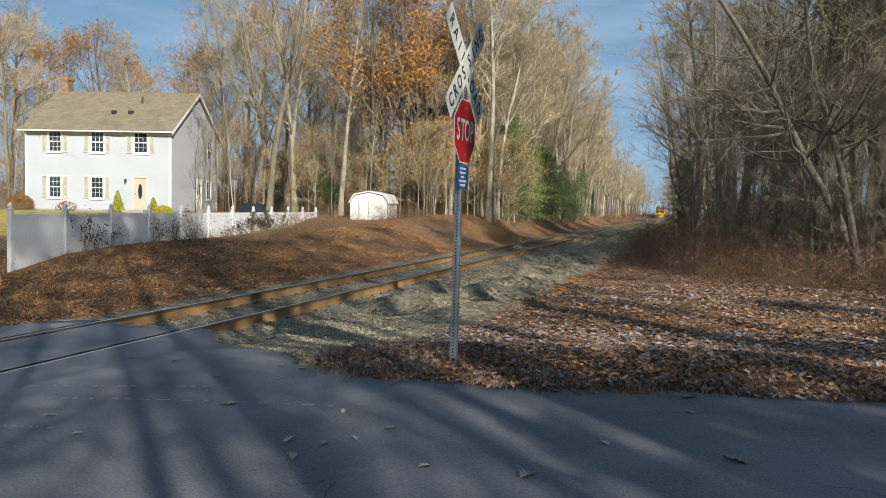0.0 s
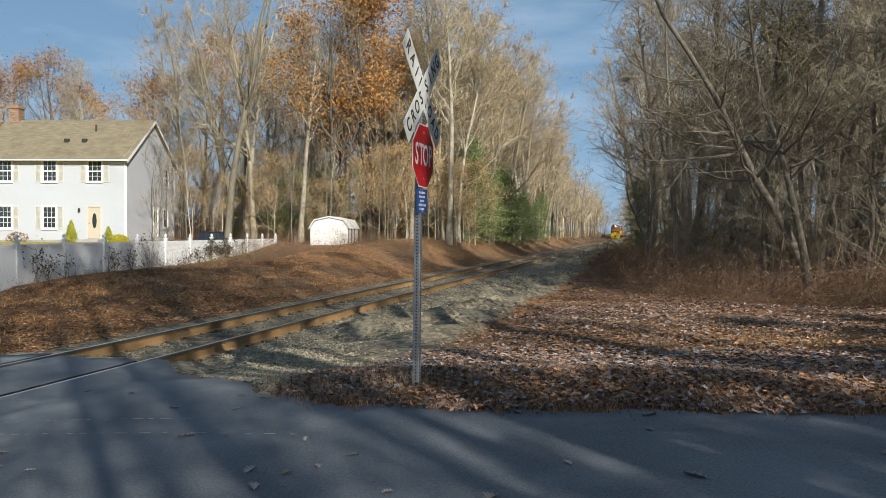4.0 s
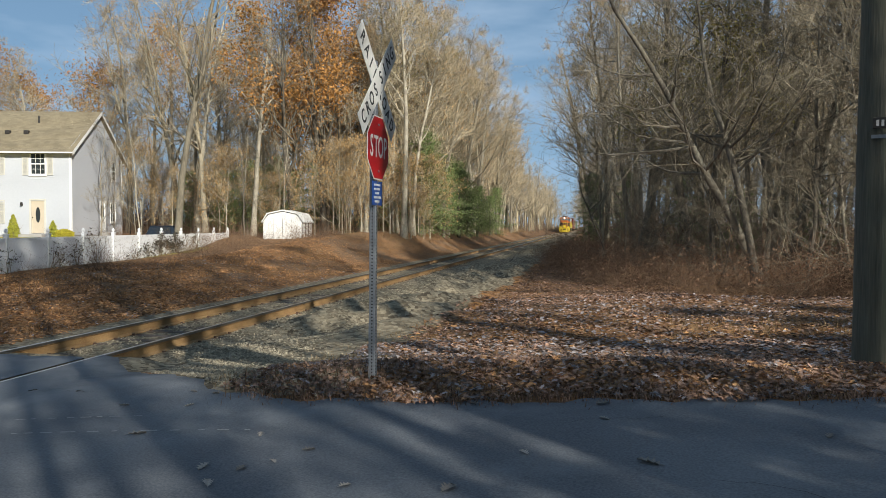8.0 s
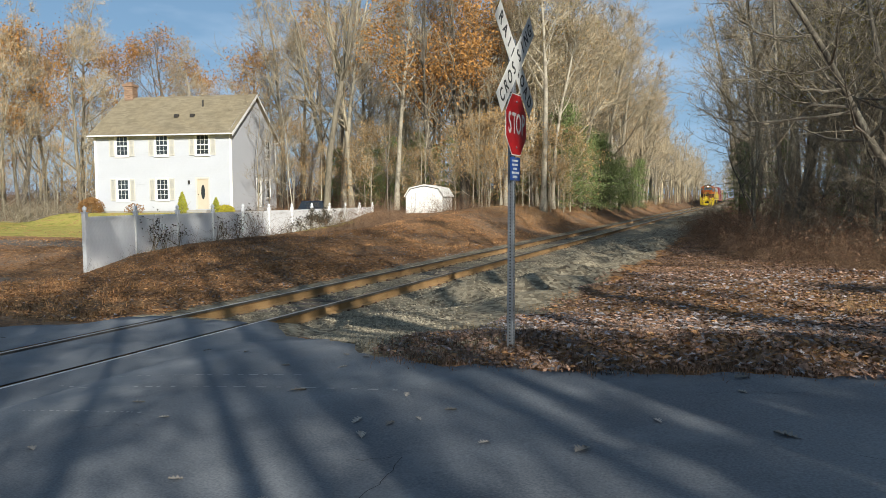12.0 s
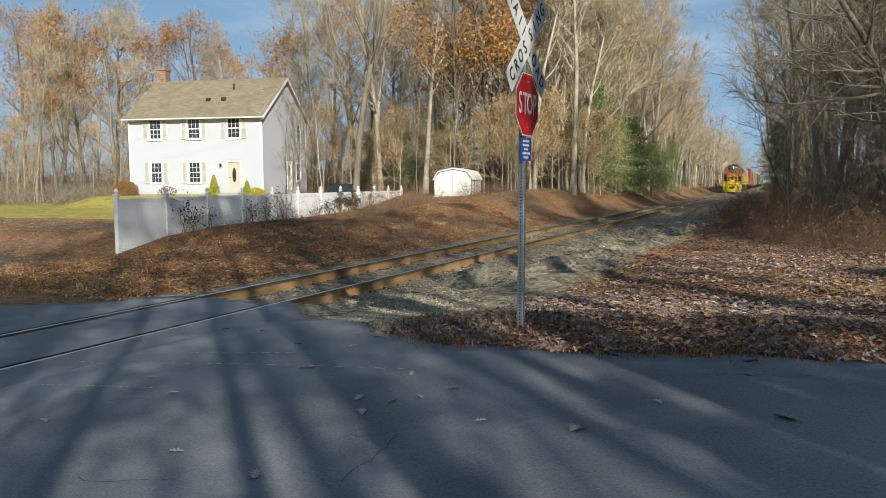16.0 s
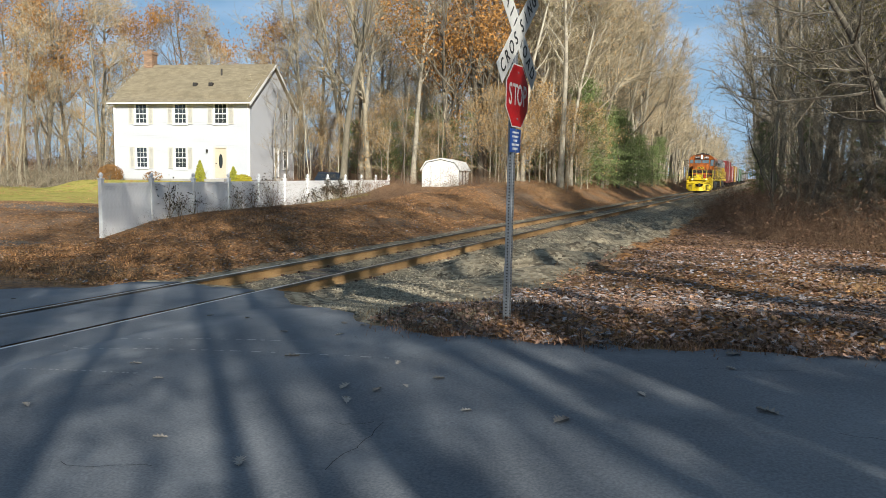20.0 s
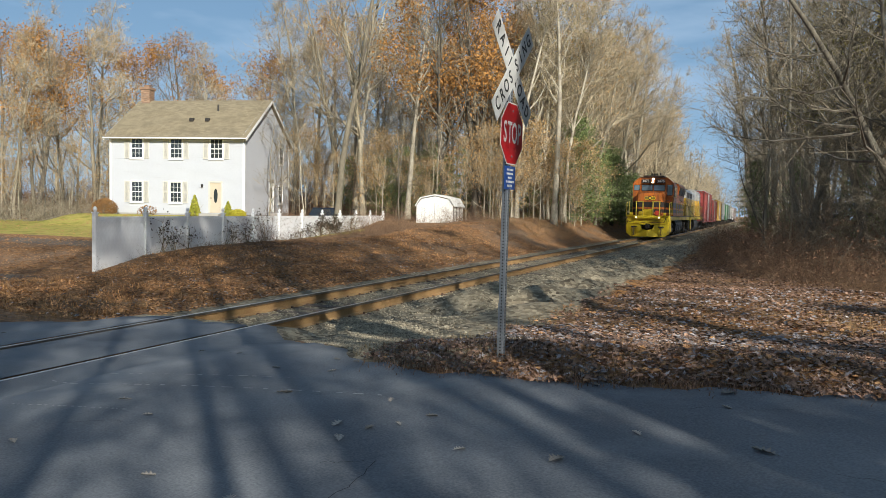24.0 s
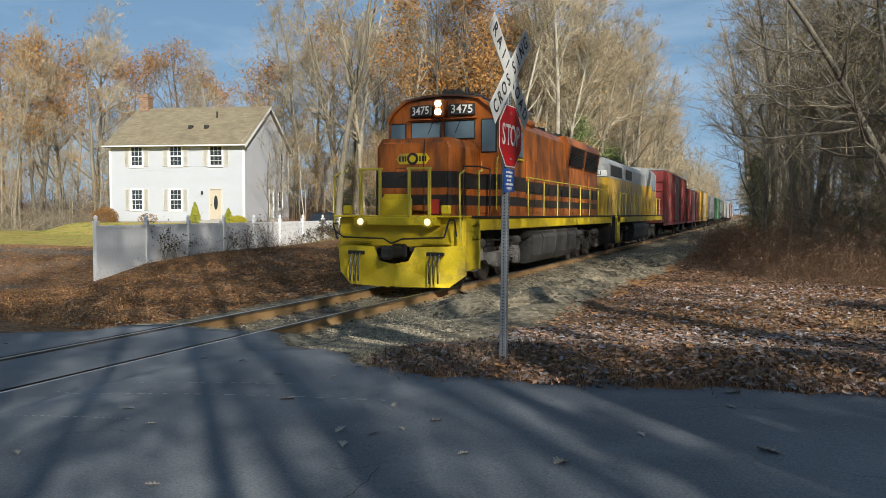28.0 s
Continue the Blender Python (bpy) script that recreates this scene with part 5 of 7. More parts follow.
def build_car():
    z = float(height(-17.6, 40.2))
    car = thing("parked_car", "dark blue estate car parked beyond the fence", "car", m=pose(-17.4, 38.4, z, 0, 0, 30))
    low = [(0.0, 0.35), (0.05, 0.75), (0.35, 0.95), (1.25, 1.08), (4.3, 1.1), (4.5, 0.9), (4.5, 0.35)]
    part("body", prism(bmesh.new(), low, 0.02, 1.82, "x"), M_CARPAINT, car, "dark blue bodywork")
    cab = bmesh.new()
    lo, hi = [(0.06, 1.2, 1.07), (1.78, 1.2, 1.07), (1.78, 4.35, 1.09), (0.06, 4.35, 1.09)], [(0.25, 1.95, 1.5), (1.59, 1.95, 1.5), (1.59, 4.1, 1.5), (0.25, 4.1, 1.5)]
    a, b = [cab.verts.new(p) for p in lo], [cab.verts.new(p) for p in hi]
    cab.faces.new(b)
    for i in range(4):
        cab.faces.new((a[i], a[(i + 1) % 4], b[(i + 1) % 4], b[i]))
    part("glasshouse", cab, M_CARGLASS, car, "dark windscreen and windows")
    part("roof", boxes((0.24, 1.6, 1.93, 4.12, 1.495, 1.54), bevel=0.015), M_CARPAINT, car)
    for x in (0.1, 1.42):
        part("headlight", boxes((x, x + 0.32, -0.01, 0.12, 0.62, 0.78), bevel=0.03), M_LAMP, car)
    part("bumper", boxes((0.04, 1.8, -0.07, 0.08, 0.32, 0.52), bevel=0.03), M_CARPAINT, car)
    for x in (0.02, 1.6):
        for y in (0.85, 3.6):
            wheel = part("wheel", rod(bmesh.new(), (x, y, 0.33), (x + 0.22, y, 0.33), 0.33, 20), M_TYRE, car)
            part("rim", rod(bmesh.new(), (x - 0.006, y, 0.33), (x + 0.226, y, 0.33), 0.19, 12), M_STEEL, wheel)


M_POLE = mat("weathered_pole", (0.17, 0.165, 0.125), (0.085, 0.085, 0.065), rough=0.95, scale=2, fine=26, bump=0.9, dist=0.012, stretch=(3, 3, 0.15), dirt_shade=(0.13, 0.145, 0.1), dirt_scale=1.5)


def build_pole():
    z = float(height(9.37, 6.95))
    pole = thing("utility_pole", "weathered greenish wooden utility pole beside the road", "utility pole", m=pose(9.37, 6.95, z))
    rng = random.Random(5)
    bm = bmesh.new()
    rings = []
    for k in range(25):
        h = -0.4 + k * 0.44
        r = 0.165 - 0.004 * k
        rings.append([bm.verts.new(((r + rng.uniform(-0.004, 0.004)) * math.cos(a), (r + rng.uniform(-0.004, 0.004)) * math.sin(a), h)) for a in np.linspace(0, 2 * math.pi, 25)[:-1]])
    for a, b in zip(rings, rings[1:]):
        for i in range(24):
            bm.faces.new((a[i], a[(i + 1) % 24], b[(i + 1) % 24], b[i]))
    bm.faces.new(rings[-1])
    part("pole_shaft", bm, M_POLE, pole, "grey-green cracked timber", smooth=True)
    tag = part("pole_tag", boxes((-0.05, 0.05, -0.172, -0.166, 1.98, 2.07), bevel=0.002), M_DARKMETAL, pole, "small dark metal tag")
    tag.matrix_basis = Matrix.Rotation(radians(-12), 4, "Z")
    strip = part("pole_tag", boxes((-0.06, 0.06, -0.172, -0.166, 1.9, 1.93), bevel=0.002), M_STEEL, pole, "pale metal strip")
    strip.matrix_basis = Matrix.Rotation(radians(-12), 4, "Z")
    for x in (-0.025, 0.012):
        part("tag_bar", boxes((x, x + 0.02, -0.1745, -0.1725, 2.0, 2.05)), M_SIGNWHITE, tag)


M_CONE = mat("golden_conifer", (0.42, 0.41, 0.05), (0.26, 0.27, 0.035), rough=0.85, bump=0, island=0.35)
M_ORANGEBUSH = mat("rust_brown_bush", (0.3, 0.16, 0.055), (0.2, 0.1, 0.035), rough=0.9, bump=0, island=0.35)
M_YELLOWBUSH = mat("yellow_bush", (0.48, 0.42, 0.04), (0.34, 0.3, 0.03), rough=0.9, bump=0, island=0.3)


def leafy_bush(name, label, category, x, y, rx, ry, tall, material, seed, cone=False, count=2200):
    rng = np.random.default_rng(seed)
    bush = thing(name, label, category, m=pose(x, y, float(height(x, y))))
    stems = [(bent(rng, (0, 0, -0.1), (rng.normal(0, 0.5) * rx, rng.normal(0, 0.5) * ry, 1), tall * 0.8, 4, 0.0, 0.1), np.array((0.02, 0.015, 0.01, 0.005)), 4) for _ in range(7)]
    v, f = tubes_mesh(stems)
    link_mesh("stem_wood", v, f, M_DARKTWIG, bush)
    h = rng.uniform(0.02, 1, count) ** (1.2 if cone else 0.8)
    r = ((1 - h) ** 0.8 if cone else np.sqrt(np.clip(1 - (h * 1.5 - 0.5) ** 2, 0, 1))) * np.sqrt(rng.uniform(0.45, 1, count)) * rng.uniform(0.85, 1.12, count)
    a = rng.uniform(0, 6.28, count)
    c = np.stack([r * np.cos(a) * rx, r * np.sin(a) * ry, h * tall], 1)
    v, f = leaf_quads(rng, c, count, 0.055, 0.02)
    link_mesh("foliage", v, f, material, bush)
    return bush


build_shed()
build_car()
build_pole()
leafy_bush("cone_shrub", "clipped golden green cone shrub by the house", "shrub", -27.0, 39.9, 0.42, 0.42, 1.35, M_CONE, 1, True)
leafy_bush("cone_shrub", "smaller golden green cone shrub beside the door", "shrub", -24.75, 40.45, 0.36, 0.36, 0.95, M_CONE, 2, True)
leafy_bush("yellow_shrub", "low bright yellow shrub by the doorstep", "shrub", -24.1, 40.6, 0.6, 0.4, 0.45, M_YELLOWBUSH, 3)
leafy_bush("rust_shrub", "rounded rust-brown shrub at the house corner", "shrub", -33.2, 38.3, 0.95, 0.7, 1.0, M_ORANGEBUSH, 4)
leafy_bush("rust_shrub", "straggling bare rust-brown shrub along the wall", "shrub", -30.2, 39.0, 0.8, 0.5, 0.6, M_ORANGEBUSH, 5, count=300)


# ---- brush, weeds, leaf litter ----
def shrub_tubes(seed, tall, stems=26, twigs=6, r=0.004):
    """Arching, criss-crossing stems with fine side twigs."""
    rng = np.random.default_rng(seed)
    tubes = []
    for _ in range(stems):
        a, out = rng.uniform(0, 6.28), rng.uniform(0.2, 1.3)
        s = bent(rng, (rng.normal(0, 0.3), rng.normal(0, 0.3), -0.05), (out * math.cos(a), out * math.sin(a), 1), tall * rng.uniform(0.4, 1.1), 5, -0.2, 0.34)
        tubes.append((s[::2] if r > 0.01 else s, r * np.linspace(1, 0.4, 3 if r > 0.01 else 5), 3))
        for _ in range(twigs):
            p, d, f = sprout(rng, s, 0.15, 1.0, 0.9)
            tubes.append((bent(rng, p, d, tall * 0.26 * rng.uniform(0.4, 1.2), 2, -0.1, 0.4), r * np.array((0.6, 0.25)), 3))
    return tubes_mesh(tubes)


def brush_patch(name, label, spots, kinds, material, seed, s0=0.7, s1=1.25):
    """Many thickets as one object."""
    rng = np.random.default_rng(seed)
    V, F, n = [], [], 0
    for x, y in spots:
        v, f = kinds[rng.integers(len(kinds))]
        a, s = rng.uniform(0, 6.28), rng.uniform(s0, s1)
        c, q = math.cos(a) * s, math.sin(a) * s
        w = np.stack([v[:, 0] * c - v[:, 1] * q + x, v[:, 0] * q + v[:, 1] * c + y, v[:, 2] * s + float(height(x, y))], 1)
        V.append(w)
        F.append(np.asarray(f) + n)
        n += len(v)
    ob = link_mesh(name, np.concatenate(V), np.concatenate(F).tolist(), material)
    return tagged(ob, label, "undergrowth", kind="stuff")


def wood_edge(y):
    """Where the thicket beside the line begins, as x over y."""
    return float(np.interp(y, [11, 12.5, 14, 16, 19, 24, 30, 45, 130], [22, 16, 12, 9.3, 7.4, 5.9, 4.9, 4.6, 5.0]))


def build_brush():
    rng = random.Random(21)
    tallk = [shrub_tubes(100 + i, 2.3) for i in range(3)]
    fark = [shrub_tubes(120 + i, 2.3, 12, 4, 0.012) for i in range(3)]
    midk = [shrub_tubes(110 + i, 1.4, 14, 4) for i in range(3)]
    spots = []
    for _ in range(520):
        y = 11.5 + 48 * rng.uniform(0, 1) ** 1.5
        spots.append((wood_edge(y) + 0.4 + abs(rng.gauss(0, 3.0)), y))
    brush_patch("underbrush", "tangled red-brown bare thicket along the wood", spots, tallk + midk, M_BRUSH, 1, 0.42, 0.88)
    lrng = np.random.default_rng(61)
    centres = np.array([(x + lrng.normal(0, 0.35), y + lrng.normal(0, 0.35), float(height(x, y)) + lrng.uniform(0.05, 1.0) * (0.4 + 0.6 * lrng.random())) for x, y in spots for _ in range(4)])
    v, f = leaf_quads(lrng, centres, 26000, 0.026, 0.2)
    tagged(link_mesh("withered_leaves", v, f, M_WITHER), "small withered red-brown leaves caught in the thicket", "undergrowth", kind="stuff")
    spots = []
    for _ in range(200):
        y = rng.uniform(15, 40)
        spots.append((wood_edge(y) + 2.5 + rng.uniform(0, 12), y))
    brush_patch("underbrush", "dark bare thicket inside the wood", spots, tallk, M_BRUSH, 2, 0.5, 0.95)
    spots = [(rng.uniform(-10.6, -2.8), rng.uniform(9.5, 36)) for _ in range(150)] + [(rng.gauss(-7.2, 1.3), rng.uniform(26, 39)) for _ in range(60)] + [(rng.uniform(-11.2, -8.6), rng.uniform(13, 30)) for _ in range(60)]
    brush_patch("underbrush", "small brown brambles dotted over the bank", spots, midk, M_BRUSH, 11, 0.16, 0.6)
    spots = [(-11.0 - 0.14 * k + rng.gauss(0, 0.2), 17.2 + k) for k in [rng.uniform(0.3, 24) for _ in range(70)]]
    brush_patch("underbrush", "dark weeds along the foot of the fence", spots, midk, M_DARKTWIG, 12, 0.2, 0.55)
    spots = [(rng.uniform(-6.5, -3.6) - 0.01 * y, y) for y in [rng.uniform(40, 150) for _ in range(240)]]
    brush_patch("underbrush", "tan dry weeds and saplings along the line", spots, midk, M_GRASS, 3, 0.6, 1.2)
    spots = [(rng.uniform(-13.5, -7.5), rng.uniform(36, 46)) for _ in range(60)] + [(rng.uniform(-10.8, -8.2), rng.uniform(20, 30)) for _ in range(14)]
    spots += [(rng.uniform(-30, -10), rng.uniform(44, 60)) for _ in range(90)]
    spots += [(rng.gauss(-11.6, 0.8), rng.gauss(37.2, 1.3)) for _ in range(22)] + [(rng.gauss(-9.6, 0.5), rng.gauss(29.5, 1.2)) for _ in range(10)]
    brush_patch("underbrush", "brown brambles and bare bushes behind the bank", spots, tallk + midk, M_BRUSH, 4, 0.6, 1.0)
    spots = []
    for _ in range(150):
        u, v = rng.uniform(-0.1, 1.0), rng.uniform(0, 1) ** 1.6
        spots.append((-35 - 14 * u - 16 * v, 34.5 + 8.5 * (1 - u) + 12 * v + rng.gauss(0, 0.8)))
    brush_patch("underbrush", "dull yellow-brown thicket edging the lawn", spots, fark, M_DARKTWIG, 15, 0.9, 1.6)
    spots = [(rng.uniform(-72, -36), rng.uniform(44, 66)) for _ in range(190)]
    brush_patch("underbrush", "brown bare thicket behind the lawn", spots, fark, M_BRUSH, 5, 1.0, 1.7)
    spots = [(rng.uniform(-46, -8), rng.uniform(62, 100)) for _ in range(280)]
    brush_patch("underbrush", "dense brown thicket deep in the woods", spots, fark, M_BRUSH, 7, 1.6, 2.9)
    spots = [(rng.uniform(-130, -40), rng.uniform(58, 100)) for _ in range(330)]
    brush_patch("underbrush", "far brown thicket beyond the lawn", spots, fark, M_BRUSH, 8, 1.9, 3.4)
    spots = [(rng.uniform(9, 32), rng.uniform(36, 75)) for _ in range(190)]
    brush_patch("underbrush", "grey-brown thicket deep in the wood", spots, fark, M_BRUSH, 9, 1.2, 2.2)
    spots = [(rng.uniform(5, 12) * s, rng.uniform(130, 330)) for s in (-1, 1) for _ in range(80)]
    brush_patch("underbrush", "far brown thicket along the line", spots, fark, M_BRUSH, 6, 1.2, 2.2)


def blades(name, label, spots, tall, material, seed, per=9, spread=0.12, wide=0.0024):
    """Tufts of narrow bent blades as one object."""
    rng = np.random.default_rng(seed)
    n = len(spots) * per
    base = np.repeat(np.array([(x, y, float(height(x, y))) for x, y in spots]), per, 0) + np.concatenate([rng.normal(0, spread, (n, 2)), np.zeros((n, 1))], 1)
    a = rng.uniform(0, 6.28, n)
    h = tall * rng.uniform(0.4, 1.2, n)
    lean = rng.uniform(0.3, 1.3, n) * h
    d = np.stack([np.cos(a), np.sin(a), np.zeros(n)], 1)
    s = np.stack([-np.sin(a), np.cos(a), np.zeros(n)], 1) * wide
    up = np.array((0, 0, 1.0))
    mid = base + d * (lean * 0.3)[:, None] + up * (h * 0.6)[:, None]
    tip = base + d * lean[:, None] + up * (h * 0.95)[:, None]
    v = np.stack([base - s, base + s, mid + s * 0.7, mid - s * 0.7, tip], 1).reshape(-1, 3)
    f = []
    for i in range(n):
        k = 5 * i
        f += [(k, k + 1, k + 2, k + 3), (k + 3, k + 2, k + 4)]
    ob = link_mesh(name, v, f, material)
    return tagged(ob, label, "grass", kind="stuff")


def scatter_leaves(name, label, areas, material, seed, size=0.055):
    """Curled leaves lying on the ground, as one object."""
    rng = np.random.default_rng(seed)
    P = []
    for x0, x1, y0, y1, n, test in areas:
        x, y = rng.uniform(x0, x1, n), rng.uniform(y0, y1, n)
        keep = test(x, y)
        P.append(np.stack([x[keep], y[keep]], 1))
    p = np.concatenate(P)
    n = len(p)
    z = height(p[:, 0], p[:, 1]) + rng.uniform(0.0, 0.025, n)
    a = rng.uniform(0, 6.28, n)
    s = size * rng.uniform(0.6, 1.4, n)
    t1, t2 = rng.normal(0, 0.22, n), rng.normal(0, 0.22, n)
    d = np.stack([np.cos(a), np.sin(a), t1], 1) * s[:, None]
    e = np.stack([-np.sin(a), np.cos(a), t2], 1) * (s * 0.62)[:, None]
    c = np.stack([p[:, 0], p[:, 1], z + 0.01], 1)
    lift = np.zeros((n, 3))
    lift[:, 2] = s * rng.uniform(0.05, 0.4, n)
    v = np.stack([c - d, c - e + lift, c + d, c + e + lift], 1).reshape(-1, 3)
    f = [(4 * i, 4 * i + 1, 4 * i + 2) for i in range(n)] + [(4 * i, 4 * i + 2, 4 * i + 3) for i in range(n)]
    ob = link_mesh(name, v, f, material)
    return tagged(ob, label, "leaf litter", kind="stuff")


def lobed_leaves(name, label, count, area, test, material, seed, size):
    """Lobed curled leaves lying near the road, as one object."""
    rng = np.random.default_rng(seed)
    x, y = rng.uniform(area[0], area[1], count), rng.uniform(area[2], area[3], count)
    keep = test(x, y)
    x, y = x[keep], y[keep]
    n = len(x)
    c = np.stack([x, y, height(x, y) + rng.uniform(0.012, 0.045, n)], 1)
    turn, s = rng.uniform(0, 6.28, n), size * rng.uniform(0.6, 1.35, n)
    tilt = rng.normal(0, 0.35, (n, 2))
    curl = rng.uniform(0.0, 0.5, n)
    rim = []
    for k, (r, ang) in enumerate([(1.15, 0), (0.5, 0.45), (0.85, 0.9), (0.4, 1.4), (0.75, 1.9), (0.45, 2.5), (1.0, 3.14), (0.45, 3.8), (0.75, 4.35), (0.4, 4.9), (0.85, 5.4), (0.5, 5.85)]):
        ux, uy = r * math.cos(ang), 0.8 * r * math.sin(ang)
        px, py = (ux * np.cos(turn) - uy * np.sin(turn)) * s, (ux * np.sin(turn) + uy * np.cos(turn)) * s
        rim.append(np.stack([c[:, 0] + px, c[:, 1] + py, c[:, 2] + px * tilt[:, 0] + py * tilt[:, 1] + curl * s * (r * abs(math.sin(ang))) ** 1.5], 1))
    v = np.stack([c] + rim, 1).reshape(-1, 3)
    f = [(13 * i, 13 * i + 1 + k, 13 * i + 1 + (k + 1) % 12) for i in range(n) for k in range(12)]
    return tagged(link_mesh(name, v, f, material), label, "leaf litter", kind="stuff")


M_LEAFPALE2 = mat("pale_litter", (0.38, 0.345, 0.34), (0.22, 0.19, 0.18), rough=0.8, bump=0, island=0.6)


def build_litter():
    verge = lambda x, y: y > edge_far(x) + 0.02 + 0.1 * np.sin(x * 3)
    bank = lambda x, y: (y > edge_far(x) + 0.3)
    thin = lambda x, y: (y > edge_far(x) + 0.3) & (np.sin(x * 2.1 + y) > 0.2)
    patchy = lambda x, y: (y > edge_far(x) + 0.02 + 0.1 * np.sin(x * 3)) & (np.sin(x * 2.3 + 1.4 * np.sin(y * 1.7)) + np.sin(y * 3.1 + x) > -0.9)
    scatter_leaves("leaf_litter", "brown fallen leaves covering the verge", [(4.2, 14, 7.2, 9.5, 14000, patchy), (4.5, 18, 9.5, 16, 12000, bank), (4.9, 9, 14, 32, 8000, bank)], M_LITTER, 31, 0.034)
    lobed_leaves("leaf_litter", "curled brown oak leaves along the road edge", 17000, (4.1, 12.5, 4.9, 7.4), verge, M_LITTER, 35, 0.027)
    lobed_leaves("leaf_litter", "curled greyish oak leaves along the road edge", 4500, (4.1, 12.5, 4.9, 7.4), verge, M_LEAFPALE2, 36, 0.028)
    scatter_leaves("leaf_litter", "russet fallen leaves covering the bank", [(-11, -2.0, 8.5, 20, 22000, bank), (-11, -2.4, 20, 38, 14000, bank), (-30, -10, 10, 24, 16000, bank), (-48, -13, 24, 38, 6000, lambda x, y: np.sin(x * 0.5) + np.sin(y * 1.3 + x * 0.2) > -0.3)], M_RUSSET, 34, 0.035)
    scatter_leaves("leaf_litter", "pale curled dry leaves among the russet ones", [(4.2, 14, 7.2, 9.5, 6000, verge), (4.9, 18, 9.5, 16, 4500, bank), (-11, -2.0, 8.5, 30, 3000, bank)], M_LEAFPALE2, 32, 0.036)
    scatter_leaves("leaf_litter", "scattered orange-brown leaves on the verge", [(4.3, 13, 5.0, 7.0, 2600, patchy), (4.4, 14, 7.0, 12, 2600, patchy)], M_RUSSET, 37, 0.034)
    rng = random.Random(33)
    spots = []
    for _ in range(1300):
        x = rng.uniform(3.9, 14)
        y = float(edge_far(x)) + 0.03 + abs(rng.gauss(0, 2.2))
        spots.append((x, y))
    blades("dry_grass", "dry tan grass among leaves on the verge", spots, 0.06, M_GRASS, 41, 9, 0.08)
    spots = []
    for _ in range(900):
        x = rng.uniform(4.4, 13)
        spots.append((x, float(edge_far(x)) + 0.02 + abs(rng.gauss(0, 0.16))))
    blades("dry_grass", "matted brown weeds overhanging the road edge", spots, 0.045, M_LITTER, 45, 8, 0.09, 0.004)
    spots = [(rng.uniform(4.2, 13), rng.uniform(5.6, 13)) for _ in range(1100)]
    blades("dry_grass", "flattened reddish grass among the leaves", spots, 0.05, M_GRASS, 46, 8, 0.12, 0.003)
    spots = []
    for _ in range(150):
        cx, cy = rng.uniform(-10.8, -2.6), 9 + 25 * rng.uniform(0, 1) ** 1.4
        spots += [(cx + rng.gauss(0, 0.28), cy + rng.gauss(0, 0.28)) for _ in range(7)]
    blades("dry_grass", "clumps of dead russet fern and grass on the bank", spots, 0.1, M_RUSSET, 47, 14, 0.14, 0.009)
    spots = [(5.34 + rng.gauss(0, 0.45), 5.8 + rng.gauss(0, 0.3)) for _ in range(60)]
    blades("dry_grass", "taller dry weeds round the sign post", spots, 0.15, M_BRUSH, 42, 7)
    spots = [(rng.uniform(8.2, 13), rng.uniform(9.6, 11.2)) for _ in range(160)]
    blades("dry_grass", "sunlit straw-coloured grass patch", spots, 0.13, M_GRASS, 43)
    spots = [(rng.uniform(-14, -2.4), rng.uniform(7.8, 11)) for _ in range(420)] + [(rng.uniform(-5.5, -2.3), rng.uniform(24, 60)) for _ in range(500)]
    blades("dry_grass", "dry grass and weeds along the bank foot", spots, 0.15, M_GRASS, 44)


build_brush()
build_litter()


def oak_leaf(bm, s):
    """A lobed, curled leaf about 2 s long."""
    half = [(0.0, -1.2, 0.03), (0.06, -0.8, 0.03), (0.34, -0.62, 0.16), (0.16, -0.4, 0.06), (0.58, -0.12, 0.26), (0.22, 0.06, 0.08), (0.6, 0.42, 0.22), (0.22, 0.5, 0.1), (0.34, 0.86, 0.16), (0.0, 1.0, 0.1)]
    ridge = [bm.verts.new((0, y * s, 0.02 * s)) for _, y, _ in half]
    for sgn in (1, -1):
        rim = [bm.verts.new((sgn * x * s, y * s, z * s * 1.3)) for x, y, z in half]
        for i in range(len(half) - 1):
            try:
                bm.faces.new((ridge[i], rim[i], rim[i + 1], ridge[i + 1]) if sgn > 0 else (ridge[i + 1], rim[i + 1], rim[i], ridge[i]))
            except ValueError:
                pass
    return bm


